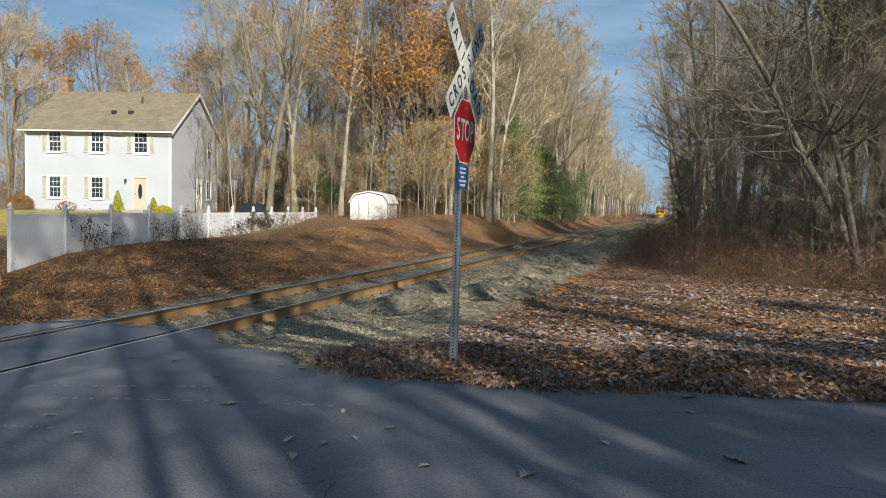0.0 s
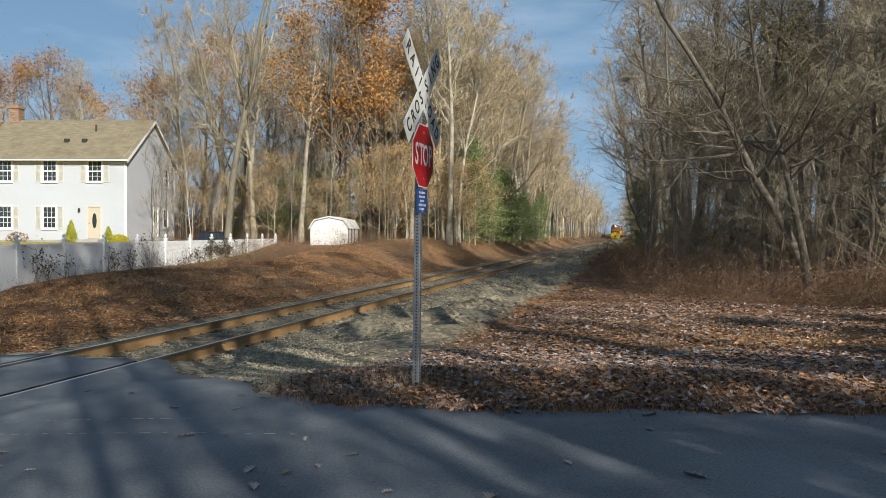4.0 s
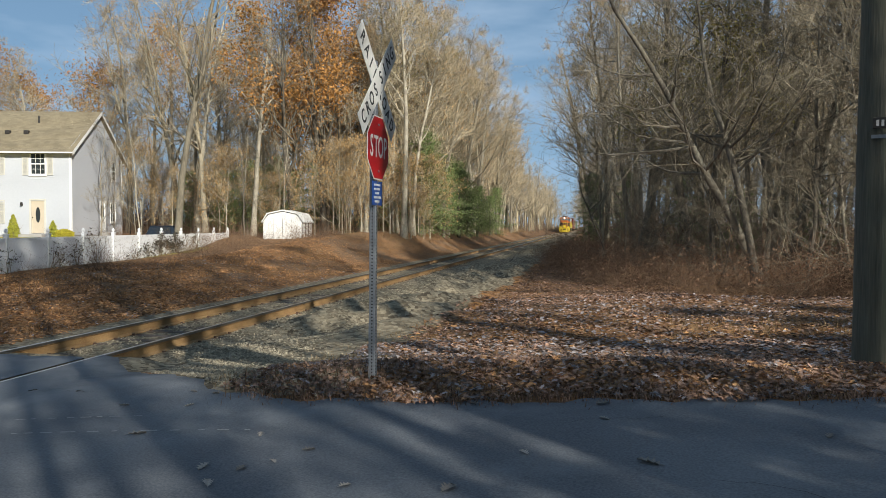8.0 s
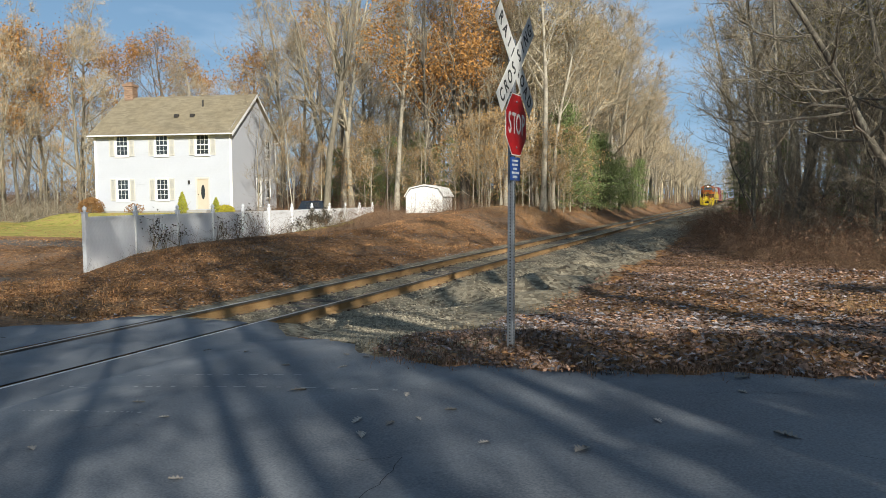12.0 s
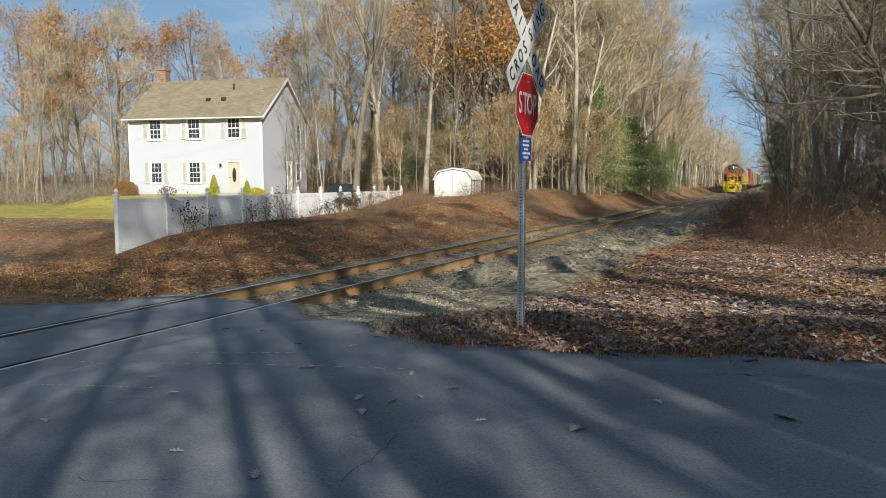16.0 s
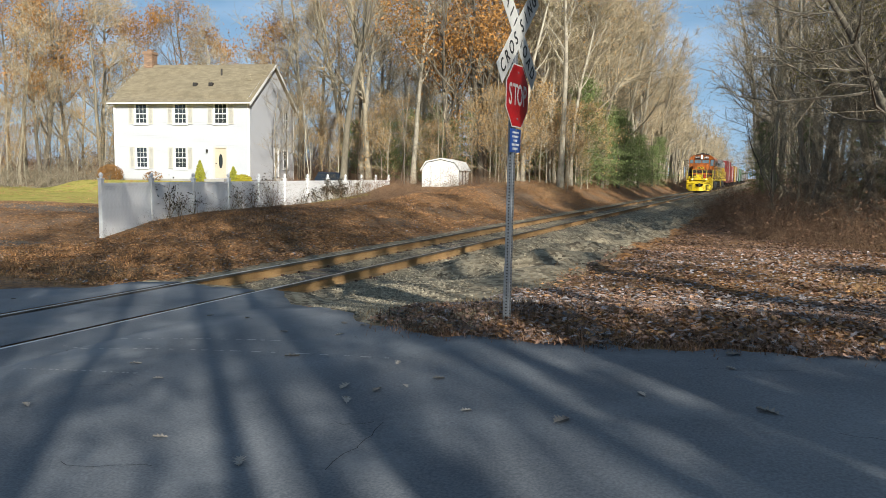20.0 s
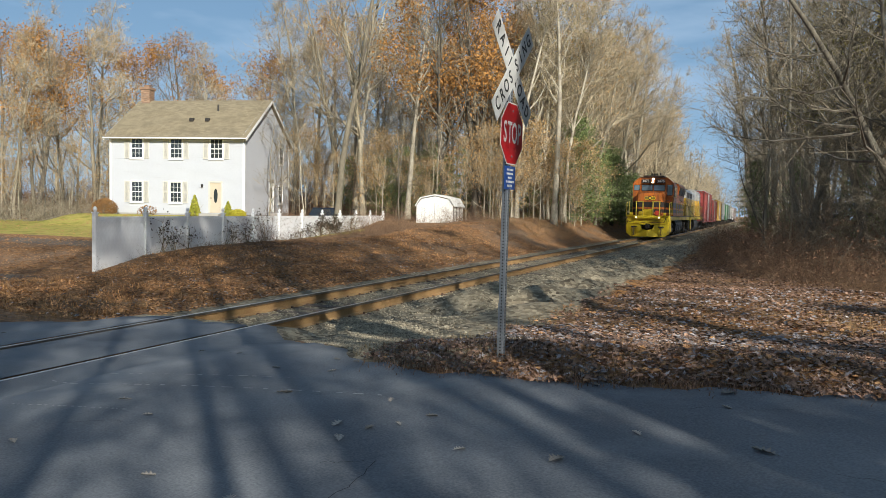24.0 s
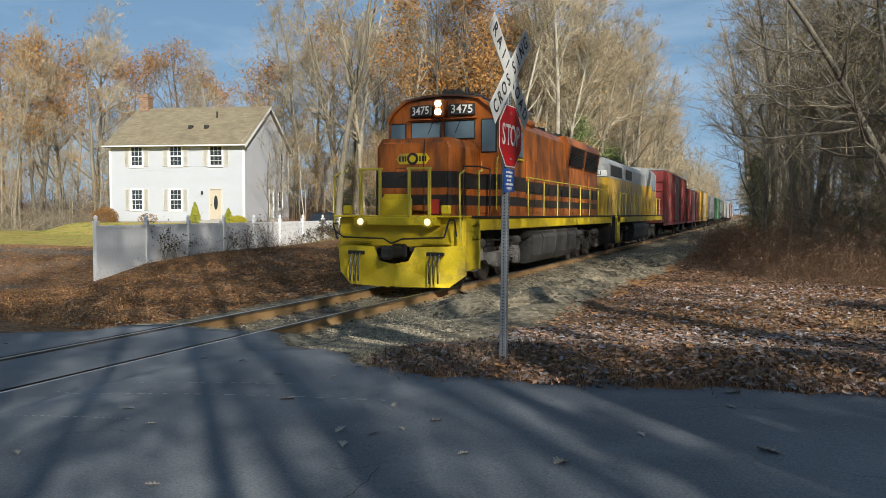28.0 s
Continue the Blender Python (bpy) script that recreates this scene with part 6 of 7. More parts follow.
def build_road_leaves():
    rng = random.Random(9)
    spots = [(4.161, 4.355), (5.167, 3.403), (7.103, 5.064), (7.308, 3.839), (5.871, 3.401), (3.5, 5.21), (3.89, 5.56), (4.14, 5.47), (4.1, 5.12), (4.997, 3.678), (5.355, 3.764), (5.467, 3.985), (5.036, 4.31), (3.633, 3.6), (6.678, 3.965), (6.375, 3.386), (7.108, 4.7), (5.556, 5.3), (6.241, 5.05), (5.198, 2.43), (3.07, 3.97), (5.227, 3.642), (1.9, 6.2), (-2.2, 5.6), (-1.6, 6.6), (2.6, 5.9), (8.3, 4.4), (4.6, 2.6), (3.3, 2.9), (8.0, 3.1)]
    leaf = None
    for i, (x, y) in enumerate(spots):
        s = (0.062 if i in (0, 1, 2, 3, 15, 19) else 0.042) * rng.uniform(0.85, 1.2)
        m = Matrix.Translation((x, y, float(height(x, y)) + 0.016)) @ Euler((rng.uniform(-0.15, 0.15), rng.uniform(-0.15, 0.15), rng.uniform(0, 6.28))).to_matrix().to_4x4() @ Matrix.Scale(s, 4)
        if leaf is None:
            leaf = part("fallen_leaf", oak_leaf(bmesh.new(), 1.0), M_LEAFPALE, None)
            ob = tagged(leaf, "curled dry oak leaf lying on the asphalt", "leaf", "leaves on the road")
        else:
            ob = tagged(new("fallen_leaf", leaf.data), "curled dry oak leaf lying on the asphalt", "leaf", "leaves on the road")
        ob.matrix_basis = m


M_PAINT = mat("worn_road_paint", (0.5, 0.5, 0.48), (0.35, 0.35, 0.34), rough=0.8, fine=60, bump=0.1)
M_CRACK = mat("crack_fill", (0.035, 0.035, 0.037), rough=0.9, bump=0)


def ribbon(bm, pts, w):
    """A thin raised strip that follows the road."""
    q = []
    for i, (x, y) in enumerate(pts):
        a = pts[max(i - 1, 0)]
        b = pts[min(i + 1, len(pts) - 1)]
        d = Vector((b[0] - a[0], b[1] - a[1])).normalized()
        z = float(height(x, y)) + 0.0165
        q.append((bm.verts.new((x - d.y * w, y + d.x * w, z)), bm.verts.new((x + d.y * w, y - d.x * w, z))))
    for (a, b), (c, d) in zip(q, q[1:]):
        bm.faces.new((a, b, d, c))
    return bm


def build_road_marks():
    rng = random.Random(12)
    bm = bmesh.new()
    for (x0, y0), (x1, y1) in (((1.4, 4.5), (5.0, 4.42)), ((1.2, 4.95), (3.9, 4.85)), ((2.2, 3.75), (3.4, 3.7))):
        t = 0.0
        while t < 1:
            e = min(1, t + rng.uniform(0.01, 0.035))
            ribbon(bm, [(x0 + (x1 - x0) * k, y0 + (y1 - y0) * k) for k in np.linspace(t, e, 3)], rng.uniform(0.004, 0.011))
            t = e + rng.uniform(0.01, 0.05)
    tagged(part("road_marking", bm, M_PAINT, None), "faint broken lines of worn white paint", "road marking", kind="structure")
    bm = bmesh.new()
    for start, way, n in (((5.55, 3.1), (0.1, -0.25), 9), ((5.5, 3.1), (-0.2, -0.05), 6), ((3.2, 3.3), (0.25, 0.02), 8), ((6.9, 4.6), (0.3, 0.02), 8), ((2.4, 6.0), (0.25, -0.1), 8), ((7.6, 3.6), (0.25, -0.06), 9), ((4.4, 2.2), (0.22, 0.03), 8)):
        p, pts = Vector(start), []
        for _ in range(n):
            pts.append(tuple(p))
            p = p + Vector(way) * 0.28 + Vector((rng.uniform(-0.05, 0.05), rng.uniform(-0.05, 0.05)))
        ribbon(bm, pts, 0.002)
    tagged(part("road_crack", bm, M_CRACK, None), "thin dark wandering cracks in the asphalt", "crack", kind="structure")


build_road_leaves()
build_road_marks()


# ---- vines on the fence ----
M_VINELEAF = mat("dark_vine_leaves", (0.06, 0.05, 0.03), (0.03, 0.026, 0.018), rough=0.8, bump=0, island=0.4)


def build_vine(along, tall, spread, leaves, seed):
    rng = np.random.default_rng(seed)
    x, y = -11.27 - 0.1392 * along + 0.16, 17.07 + 0.9903 * along
    vine = thing("vine", "dark leggy vine climbing the white fence", "vine", "fence vines", m=pose(x, y, float(height(x, y)) - 0.05, 0, 0, math.degrees(math.atan2(0.9903, -0.1392))))
    tubes, tips = [], []
    for _ in range(5):
        line = bent(rng, (rng.normal(0, 0.1), 0, 0), (rng.normal(0, 0.4) * spread, 0.0, 1), tall * rng.uniform(0.6, 1.1), 7, 0.0, 0.2)
        line[:, 1] = np.clip(line[:, 1], -0.3, 0.03)
        tubes.append((line, 0.013 * np.linspace(1, 0.4, 7), 4))
        for _ in range(5):
            p, d, f = sprout(rng, line, 0.3, 1.0, 0.9)
            t = bent(rng, p, d, 0.35 * rng.uniform(0.5, 1.4), 3, -0.1, 0.2)
            t[:, 1] = np.clip(t[:, 1], -0.35, 0.03)
            tubes.append((t, 0.006 * np.array((1, 0.7, 0.4)), 3))
            tips += [t[1], t[2]]
    v, f = tubes_mesh(tubes)
    link_mesh("stem_wood", v, f, M_DARKTWIG, vine)
    v, f = leaf_quads(rng, np.array(tips), leaves, 0.045, 0.07)
    link_mesh("foliage", v, f, M_VINELEAF, vine, "withered dark leaves")


for k, row in enumerate(((3.2, 1.55, 1.0, 90), (3.8, 1.1, 0.6, 40), (4.7, 0.8, 1.2, 25), (7.4, 1.0, 0.5, 45), (7.9, 0.7, 0.8, 15), (9.1, 1.1, 0.35, 40), (10.6, 1.5, 1.2, 40), (13.8, 0.7, 1.2, 90), (15.4, 0.8, 1.4, 160), (16.6, 1.1, 1.5, 420), (17.6, 1.2, 1.5, 460), (18.6, 1.0, 1.5, 380), (21.0, 1.1, 1.2, 120))):
    build_vine(*row, 200 + k)


# ---- train ----
def livery(name, stops, dirt_shade, rough=0.4, rust=0.5, streak=0.5):
    """Paint in level bands by height over the rail, with dark streaks of grime and tree shade."""
    m = bpy.data.materials.new(name)
    m.use_nodes = True
    t = m.node_tree
    p = t.nodes["Principled BSDF"]
    tc = t.nodes.new("ShaderNodeTexCoord")
    sep = t.nodes.new("ShaderNodeSeparateXYZ")
    t.links.new(tc.outputs["Object"], sep.inputs[0])
    div = t.nodes.new("ShaderNodeMath")
    div.operation = "DIVIDE"
    div.inputs[1].default_value = 5.0
    t.links.new(sep.outputs["Z"], div.inputs[0])
    r = t.nodes.new("ShaderNodeValToRGB")
    r.color_ramp.interpolation = "CONSTANT"
    e = r.color_ramp.elements
    e[0].position, e[0].color = 0.0, (*stops[0][1], 1)
    e.remove(e[1])
    for z, c in stops[1:]:
        e.new(z / 5.0).color = (*c, 1)
    t.links.new(div.outputs[0], r.inputs[0])
    mp = t.nodes.new("ShaderNodeMapping")
    mp.inputs["Scale"].default_value = (1.6, 1.6, 0.35)
    t.links.new(tc.outputs["Object"], mp.inputs[0])
    n = t.nodes.new("ShaderNodeTexNoise")
    n.inputs["Scale"].default_value, n.inputs["Detail"].default_value, n.inputs["Roughness"].default_value = 1.8, 8, 0.65
    t.links.new(mp.outputs[0], n.inputs["Vector"])
    rr = t.nodes.new("ShaderNodeValToRGB")
    rr.color_ramp.elements[0].position, rr.color_ramp.elements[1].position = 0.42, 0.7
    rr.color_ramp.elements[1].color = (streak, streak, streak, 1)
    t.links.new(n.outputs[0], rr.inputs[0])
    mx = t.nodes.new("ShaderNodeMixRGB")
    mx.inputs[2].default_value = (*dirt_shade, 1)
    t.links.new(rr.outputs[0], mx.inputs[0])
    t.links.new(r.outputs[0], mx.inputs[1])
    t.links.new(mx.outputs[0], p.inputs["Base Color"])
    p.inputs["Roughness"].default_value = rough
    bp = t.nodes.new("ShaderNodeBump")
    bp.inputs["Strength"].default_value, bp.inputs["Distance"].default_value = 0.15, 0.01
    t.links.new(n.outputs[0], bp.inputs["Height"])
    t.links.new(bp.outputs[0], p.inputs["Normal"])
    return m


ORANGE, BLACK, YELLOW, GREY = (0.46, 0.125, 0.016), (0.022, 0.021, 0.021), (0.82, 0.62, 0.02), (0.36, 0.37, 0.37)
# strong streaks paint grime together with dappled tree shade on the orange
M_LOCO = livery("orange_black_livery", [(0, YELLOW), (1.6, ORANGE), (1.86, BLACK), (2.1, ORANGE), (2.26, BLACK), (2.62, ORANGE), (4.48, (0.12, 0.05, 0.025))], (0.05, 0.032, 0.022), streak=0.95)
M_LOCO2 = livery("yellow_grey_livery", [(0, YELLOW), (1.6, (0.60, 0.36, 0.03)), (3.35, GREY)], (0.16, 0.13, 0.1), streak=0.75)
M_YELLOW = mat("yellow_paint", YELLOW, (0.6, 0.42, 0.015), rough=0.45, scale=1.5, bump=0.06, dirt_shade=(0.24, 0.17, 0.05), dirt_scale=1.1)
M_HANDRAIL = mat("yellow_handrail", (0.66, 0.52, 0.06), (0.5, 0.4, 0.05), rough=0.5, bump=0)
# near-black puts the shade under the train into the colour
M_UNDER = mat("shaded_running_gear", (0.045, 0.041, 0.038), (0.018, 0.017, 0.016), rough=0.8, scale=3, bump=0.3, dirt_shade=(0.1, 0.09, 0.08), dirt_scale=2)
# dusty lead truck, its paler grey painting the sun on it
M_DUSTYLIT = mat("sunlit_dusty_truck", (0.34, 0.32, 0.29), (0.14, 0.13, 0.12), rough=0.85, scale=3, bump=0.3, dirt_shade=(0.08, 0.07, 0.06), dirt_scale=2)
# tank colour darkened for shade; its upright pale streaks paint reflections
M_TANK = mat("reflection_streaked_tank", (0.13, 0.125, 0.12), (0.014, 0.014, 0.014), rough=0.6, scale=1.2, bump=0.2, stretch=(1, 1.5, 0.3))
M_BLACKPAINT = mat("black_paint", BLACK, rough=0.5, bump=0.05)
# pale blue base colour stands in for sky reflected in the cab windows
M_CABGLASS = glass("cab_glass", (0.13, 0.19, 0.23), 0.04)
M_BEAM = mat("lit_headlamp", (1, 0.95, 0.8), rough=0.3, bump=0, glow=(1.0, 0.82, 0.52), power=26.0)
M_LENS = mat("ditch_lamp", (0.9, 0.85, 0.7), rough=0.2, bump=0, glow=(1.0, 0.85, 0.6), power=0.9)
M_REDBOX = mat("red_paint", (0.45, 0.04, 0.02), rough=0.5, bump=0.05)
M_WHEEL = mat("steel_wheel", (0.16, 0.13, 0.11), (0.09, 0.075, 0.065), rough=0.6, metal=0.5, bump=0.1)

SPIN = []


def wheelset(truck, y, r=0.5):
    ws = part("wheelset", rod(bmesh.new(), (-0.78, 0, 0), (0.78, 0, 0), 0.09, 10), M_WHEEL, truck, "axle with two steel wheels")
    ws.matrix_basis = pose(0, y, r)
    for x in (-0.755, 0.755):
        bm = bmesh.new()
        rod(bm, (x - 0.065, 0, 0), (x + 0.065, 0, 0), r, 28)
        s = -1 if x > 0 else 1
        rod(bm, (x + s * 0.045, 0, 0), (x + s * 0.075, 0, 0), r + 0.028, 28)
        rod(bm, (x - s * 0.1, 0, 0), (x - s * 0.06, 0, 0), 0.14, 12)
        part("wheel", bm, M_WHEEL, ws)
    return ws


def truck_three(train_unit, y0, pitch=1.7, spin=False, M_GEAR=M_UNDER):
    """A three-axle truck: side frames, journal boxes, springs, brake cylinders."""
    truck = new("truck")
    truck.parent = train_unit
    truck["label"] = "three-axle truck with shade painted into its near-black" if M_GEAR is M_UNDER else "dusty grey three-axle truck, painted paler as sunlit"
    truck.matrix_basis = pose(0, y0, 0)
    for s in (-1, 1):
        out = [(-2.35, 0.62), (-2.2, 0.86), (-0.9, 0.9), (-0.75, 0.72), (0.75, 0.72), (0.9, 0.9), (2.2, 0.86), (2.35, 0.62), (2.1, 0.42), (1.3, 0.42), (1.1, 0.55), (0.6, 0.55), (0.4, 0.42), (-0.4, 0.42), (-0.6, 0.55), (-1.1, 0.55), (-1.3, 0.42), (-2.1, 0.42)]
        part("side_frame", prism(bmesh.new(), out, s * 1.02 - 0.06, s * 1.02 + 0.06, "x"), M_GEAR, truck)
        for k in (-1, 0, 1):
            part("journal_box", boxes((s * 1.15 - 0.09, s * 1.15 + 0.09, k * pitch - 0.17, k * pitch + 0.17, 0.34, 0.7), bevel=0.04), M_GEAR, truck)
        for k in (-0.85, 0.85):
            v, f = tubes_mesh([([(s * 1.12, k * pitch - 0.05, 0.5 + i * 0.02) for i in range(18)], [0.1 if i % 3 else 0.07 for i in range(18)], 10)])
            link_mesh("spring", v, f, M_GEAR, truck)
            part("brake_cylinder", rod(bmesh.new(), (s * 1.14, k * pitch - 0.4, 0.98), (s * 1.14, k * pitch + 0.35, 0.98), 0.12, 10), M_TANK, truck)
        bm = bmesh.new()
        pipe(bm, [(s * 1.2, -2.2, 0.9), (s * 1.22, -1.0, 1.05), (s * 1.22, 1.0, 1.0), (s * 1.2, 2.2, 0.9)], 0.02, 5)
        part("air_pipe", bm, M_UNDER, truck)
    part("bolster", boxes((-1.0, 1.0, -0.35, 0.35, 0.62, 1.1), bevel=0.05), M_UNDER, truck)
    for k in (-1, 0, 1):
        ws = wheelset(truck, k * pitch)
        if spin:
            SPIN.append((ws, k * pitch, 0.5))
    return truck


def rail_run(parent, pts, posts, r=0.022):
    """A handrail along points with upright stanchions down to the given feet."""
    rail = part("handrail", pipe(bmesh.new(), pts, r), M_HANDRAIL, parent, "yellow tubular handrail")
    for x, y, z0, z1 in posts:
        part("stanchion", rod(bmesh.new(), (x, y, z0), (x, y, z1), 0.022, 6), M_HANDRAIL, rail)
    return rail


def fan(parent, y, z, r):
    f = part("roof_fan", rod(bmesh.new(), (0, y, z), (0, y, z + 0.14), r, 20), M_BLACKPAINT, parent, "round black radiator fan")
    bm = bmesh.new()
    for k in range(6):
        a = k * math.pi / 6
        rod(bm, (-r * math.cos(a), y - r * math.sin(a), z + 0.16), (r * math.cos(a), y + r * math.sin(a), z + 0.16), 0.012, 4)
    part("fan_grille", bm, M_UNDER, f)


def round_cab(w, z0, z1, zt, n=5):
    """A cab section with a rounded roof: half width w, straight to z1, crown at zt."""
    side = [(w, z0), (w, z1)]
    for k in range(1, n + 1):
        a = math.pi / 2 * k / n
        side.append((0.55 + (w - 0.55) * math.cos(a), z1 + (zt - z1 - 0.06) * math.sin(a)))
    side.append((0, zt))
    return side + [(-x, z) for x, z in side[-2::-1]]


def build_lead_locomotive():
    L = 18.6
    loco = thing("locomotive", "orange, black and yellow diesel locomotive with lit headlights", "locomotive")
    part("frame", boxes((-1.5, 1.5, 0.75, L - 0.5, 1.3, 1.58), bevel=0.02), M_YELLOW, loco, "yellow sill along the walkway")
    part("walkway", boxes((-1.54, 1.54, 0.72, L - 0.45, 1.585, 1.625)), M_BLACKPAINT, loco, "black walkway deck")
    # plow and pilot
    bm = bmesh.new()
    for s in (-1, 1):
        q = [(s * 0.05, -0.14, 0.1), (s * 1.2, 0.2, 0.1), (s * 1.53, 0.34, 0.36), (s * 1.53, 0.22, 1.0), (s * 0.5, -0.02, 0.96), (s * 0.36, -0.06, 0.66), (s * 0.05, -0.12, 0.6)]
        a = [bm.verts.new(p) for p in q]
        b = [bm.verts.new((x, y + 0.05, z)) for x, y, z in q]
        bm.faces.new(a)
        bm.faces.new(b[::-1])
        for i in range(len(q)):
            bm.faces.new((a[i], b[i], b[(i + 1) % len(q)], a[(i + 1) % len(q)]))
    box(bm, -0.06, 0.06, -0.13, -0.04, 0.12, 0.6)
    bmesh.ops.recalc_face_normals(bm, faces=bm.faces[:])
    plow = part("snow_plow", bm, M_YELLOW, loco, "yellow snow plow blade")
    for s in (-1, 1):
        part("hose_slot", boxes((s * 0.95 - 0.2, s * 0.95 + 0.2, 0.0, 0.06, 0.78, 0.86), bevel=0.01), M_BLACKPAINT, plow, "dark opening with air hoses")
        for k in range(3):
            x = s * 0.95 - 0.1 + k * 0.1
            v, f = tubes_mesh([([(x, 0.02, 0.82), (x - 0.02, -0.06, 0.6), (x + 0.01, -0.1, 0.35), (x, -0.08, 0.2)], np.full(4, 0.02), 6)])
            link_mesh("air_hose", v, f, M_BLACKPAINT, plow)
        part("grab_plate", boxes((s * 0.95 - 0.32, s * 0.95 + 0.32, 0.04, 0.2, 1.03, 1.07), bevel=0.005), M_YELLOW, plow)
    part("pilot", boxes((-1.5, 1.5, 0.25, 0.75, 0.95, 1.6), bevel=0.03), M_YELLOW, loco, "yellow pilot beam")
    part("anticlimber", boxes((-1.0, 1.0, -0.02, 0.26, 1.42, 1.6), bevel=0.02), M_YELLOW, loco)
    part("end_platform", boxes((-1.52, 1.52, 0.0, 0.75, 1.6, 1.64), bevel=0.01), M_YELLOW, loco)
    coupler = part("coupler", boxes((-0.12, 0.12, -0.36, 0.3, 0.73, 0.97), bevel=0.05), M_UNDER, loco, "dark steel knuckle coupler")
    part("knuckle", boxes((-0.15, 0.13, -0.42, -0.24, 0.7, 0.99), bevel=0.06), M_UNDER, coupler)
    part("coupler_pocket", boxes((-0.19, 0.19, 0.19, 0.3, 0.7, 1.02), bevel=0.05), M_BLACKPAINT, coupler)
    part("cut_lever", pipe(bmesh.new(), [(-1.45, -0.05, 1.3), (-1.2, -0.1, 1.16), (-0.2, -0.12, 1.14), (0.0, -0.16, 1.04), (0.25, -0.12, 1.14), (1.2, -0.1, 1.18), (1.3, -0.06, 1.55), (1.42, -0.06, 1.55), (1.45, -0.02, 1.2)], 0.018), M_BLACKPAINT, loco, "black uncoupling lever")
    part("cut_lever", pipe(bmesh.new(), [(-1.4, -0.02, 1.1), (-1.5, -0.05, 1.45), (-1.38, -0.05, 1.45)], 0.018), M_BLACKPAINT, loco)
    for s in (-1, 1):
        lamp = part("ditch_light", rod(bmesh.new(), (s * 0.8, -0.06, 1.5), (s * 0.8, 0.1, 1.5), 0.125, 16), M_YELLOW, loco, "round ditch light")
        part("ditch_lens", rod(bmesh.new(), (s * 0.8, -0.075, 1.5), (s * 0.8, -0.058, 1.5), 0.075, 16), M_LENS, lamp, "glowing lens")
        # corner steps
        part("step_side", boxes((s * 1.5 - 0.03, s * 1.5 + 0.03, 0.3, 1.25, 0.45, 1.58), bevel=0.01), M_YELLOW, loco)
        for z in (0.45, 0.78, 1.1, 1.4):
            part("step_tread", boxes((s * 1.33 - 0.2, s * 1.33 + 0.2, 0.72, 1.22, z, z + 0.03)), M_YELLOW, loco)
        # end handrails with uprights
        for x in (0.35, 0.82):
            part("handrail_post", boxes((s * x - 0.035, s * x + 0.035, -0.02, 0.03, 1.6, 2.62), bevel=0.008), M_HANDRAIL, loco, "yellow handrail post")
        part("handrail", boxes((s * 0.585 - 0.29, s * 0.585 + 0.29, -0.03, 0.03, 2.62, 2.67), bevel=0.008), M_HANDRAIL, loco)
        rail_run(loco, [(s * 1.5, 0.05, 1.1), (s * 1.5, 0.02, 2.5), (s * 1.5, 0.3, 2.6)], [])
        rail_run(loco, [(s * 1.5, 1.2, 1.0), (s * 1.5, 1.2, 2.62), (s * 1.5, 1.45, 2.66)], [])
        part("marker_lamp", boxes((s * 1.18 - 0.1, s * 1.18 + 0.1, 0.0, 0.12, 1.66, 1.86), bevel=0.03), M_YELLOW, loco)
    chain = [(x, 0.0, 2.56 - 0.12 * (1 - (x / 0.35) ** 2)) for x in np.linspace(-0.35, 0.35, 9)]
    part("safety_chain", pipe(bmesh.new(), chain, 0.014, 5), M_UNDER, loco, "sagging safety chain")
    bm = boxes((-0.36, 0.36, 0.08, 0.14, 1.64, 1.98), bevel=0.01)
    prism(bm, [(-0.36, 1.98), (-0.28, 2.1), (0.28, 2.1), (0.36, 1.98)], 0.08, 0.14)
    part("drop_step", bm, M_YELLOW, loco, "yellow folding step plate")
    part("extinguisher_box", boxes((0.42, 0.66, 0.9, 1.1, 1.66, 2.0), bevel=0.02), M_REDBOX, loco, "red equipment box")
    part("flood_box", boxes((-0.75, -0.5, 0.7, 0.9, 1.66, 1.95), bevel=0.02), M_YELLOW, loco)
    # short nose
    bm = prism(bmesh.new(), [(-0.97, 1.62), (0.97, 1.62), (0.97, 3.2), (0.84, 3.4), (-0.84, 3.4), (-0.97, 3.2)], 0.95, 2.72)
    bmesh.ops.bevel(bm, geom=[e for e in bm.edges if all(v.co.y < 0.96 for v in e.verts)], offset=0.13, segments=3, affect="EDGES")
    part("nose", bm, M_LOCO, loco, "orange short hood with black bands")
    emblem = part("emblem", prism(bmesh.new(), [(-0.42, 2.92), (-0.33, 2.8), (0.33, 2.8), (0.42, 2.92), (0.33, 3.04), (-0.33, 3.04)], 0.935, 0.948), M_YELLOW, loco, "yellow six-sided emblem plate")
    part("emblem_disc", rod(bmesh.new(), (0, 0.928, 2.92), (0, 0.934, 2.92), 0.14, 20), M_BLACKPAINT, emblem)
    part("emblem_ring", rod(bmesh.new(), (0, 0.924, 2.92), (0, 0.927, 2.92), 0.08, 16), M_YELLOW, emblem)
    for x in (-0.32, -0.24, -0.18, 0.18, 0.25, 0.32):
        part("emblem_bar", boxes((x - 0.02, x + 0.02, 0.928, 0.934, 2.86, 2.98)), M_BLACKPAINT, emblem)
    part("nose_ladder", pipe(bmesh.new(), [(0.3, 0.9, 1.7), (0.3, 0.88, 2.9), (0.3, 0.93, 3.36)], 0.012), M_UNDER, loco)
    part("nose_door_seam", boxes((-0.45, -0.44, 0.944, 0.949, 1.7, 2.7), (0.44, 0.45, 0.944, 0.949, 1.7, 2.7), (-0.45, 0.45, 0.944, 0.949, 2.7, 2.71)), M_BLACKPAINT, loco)
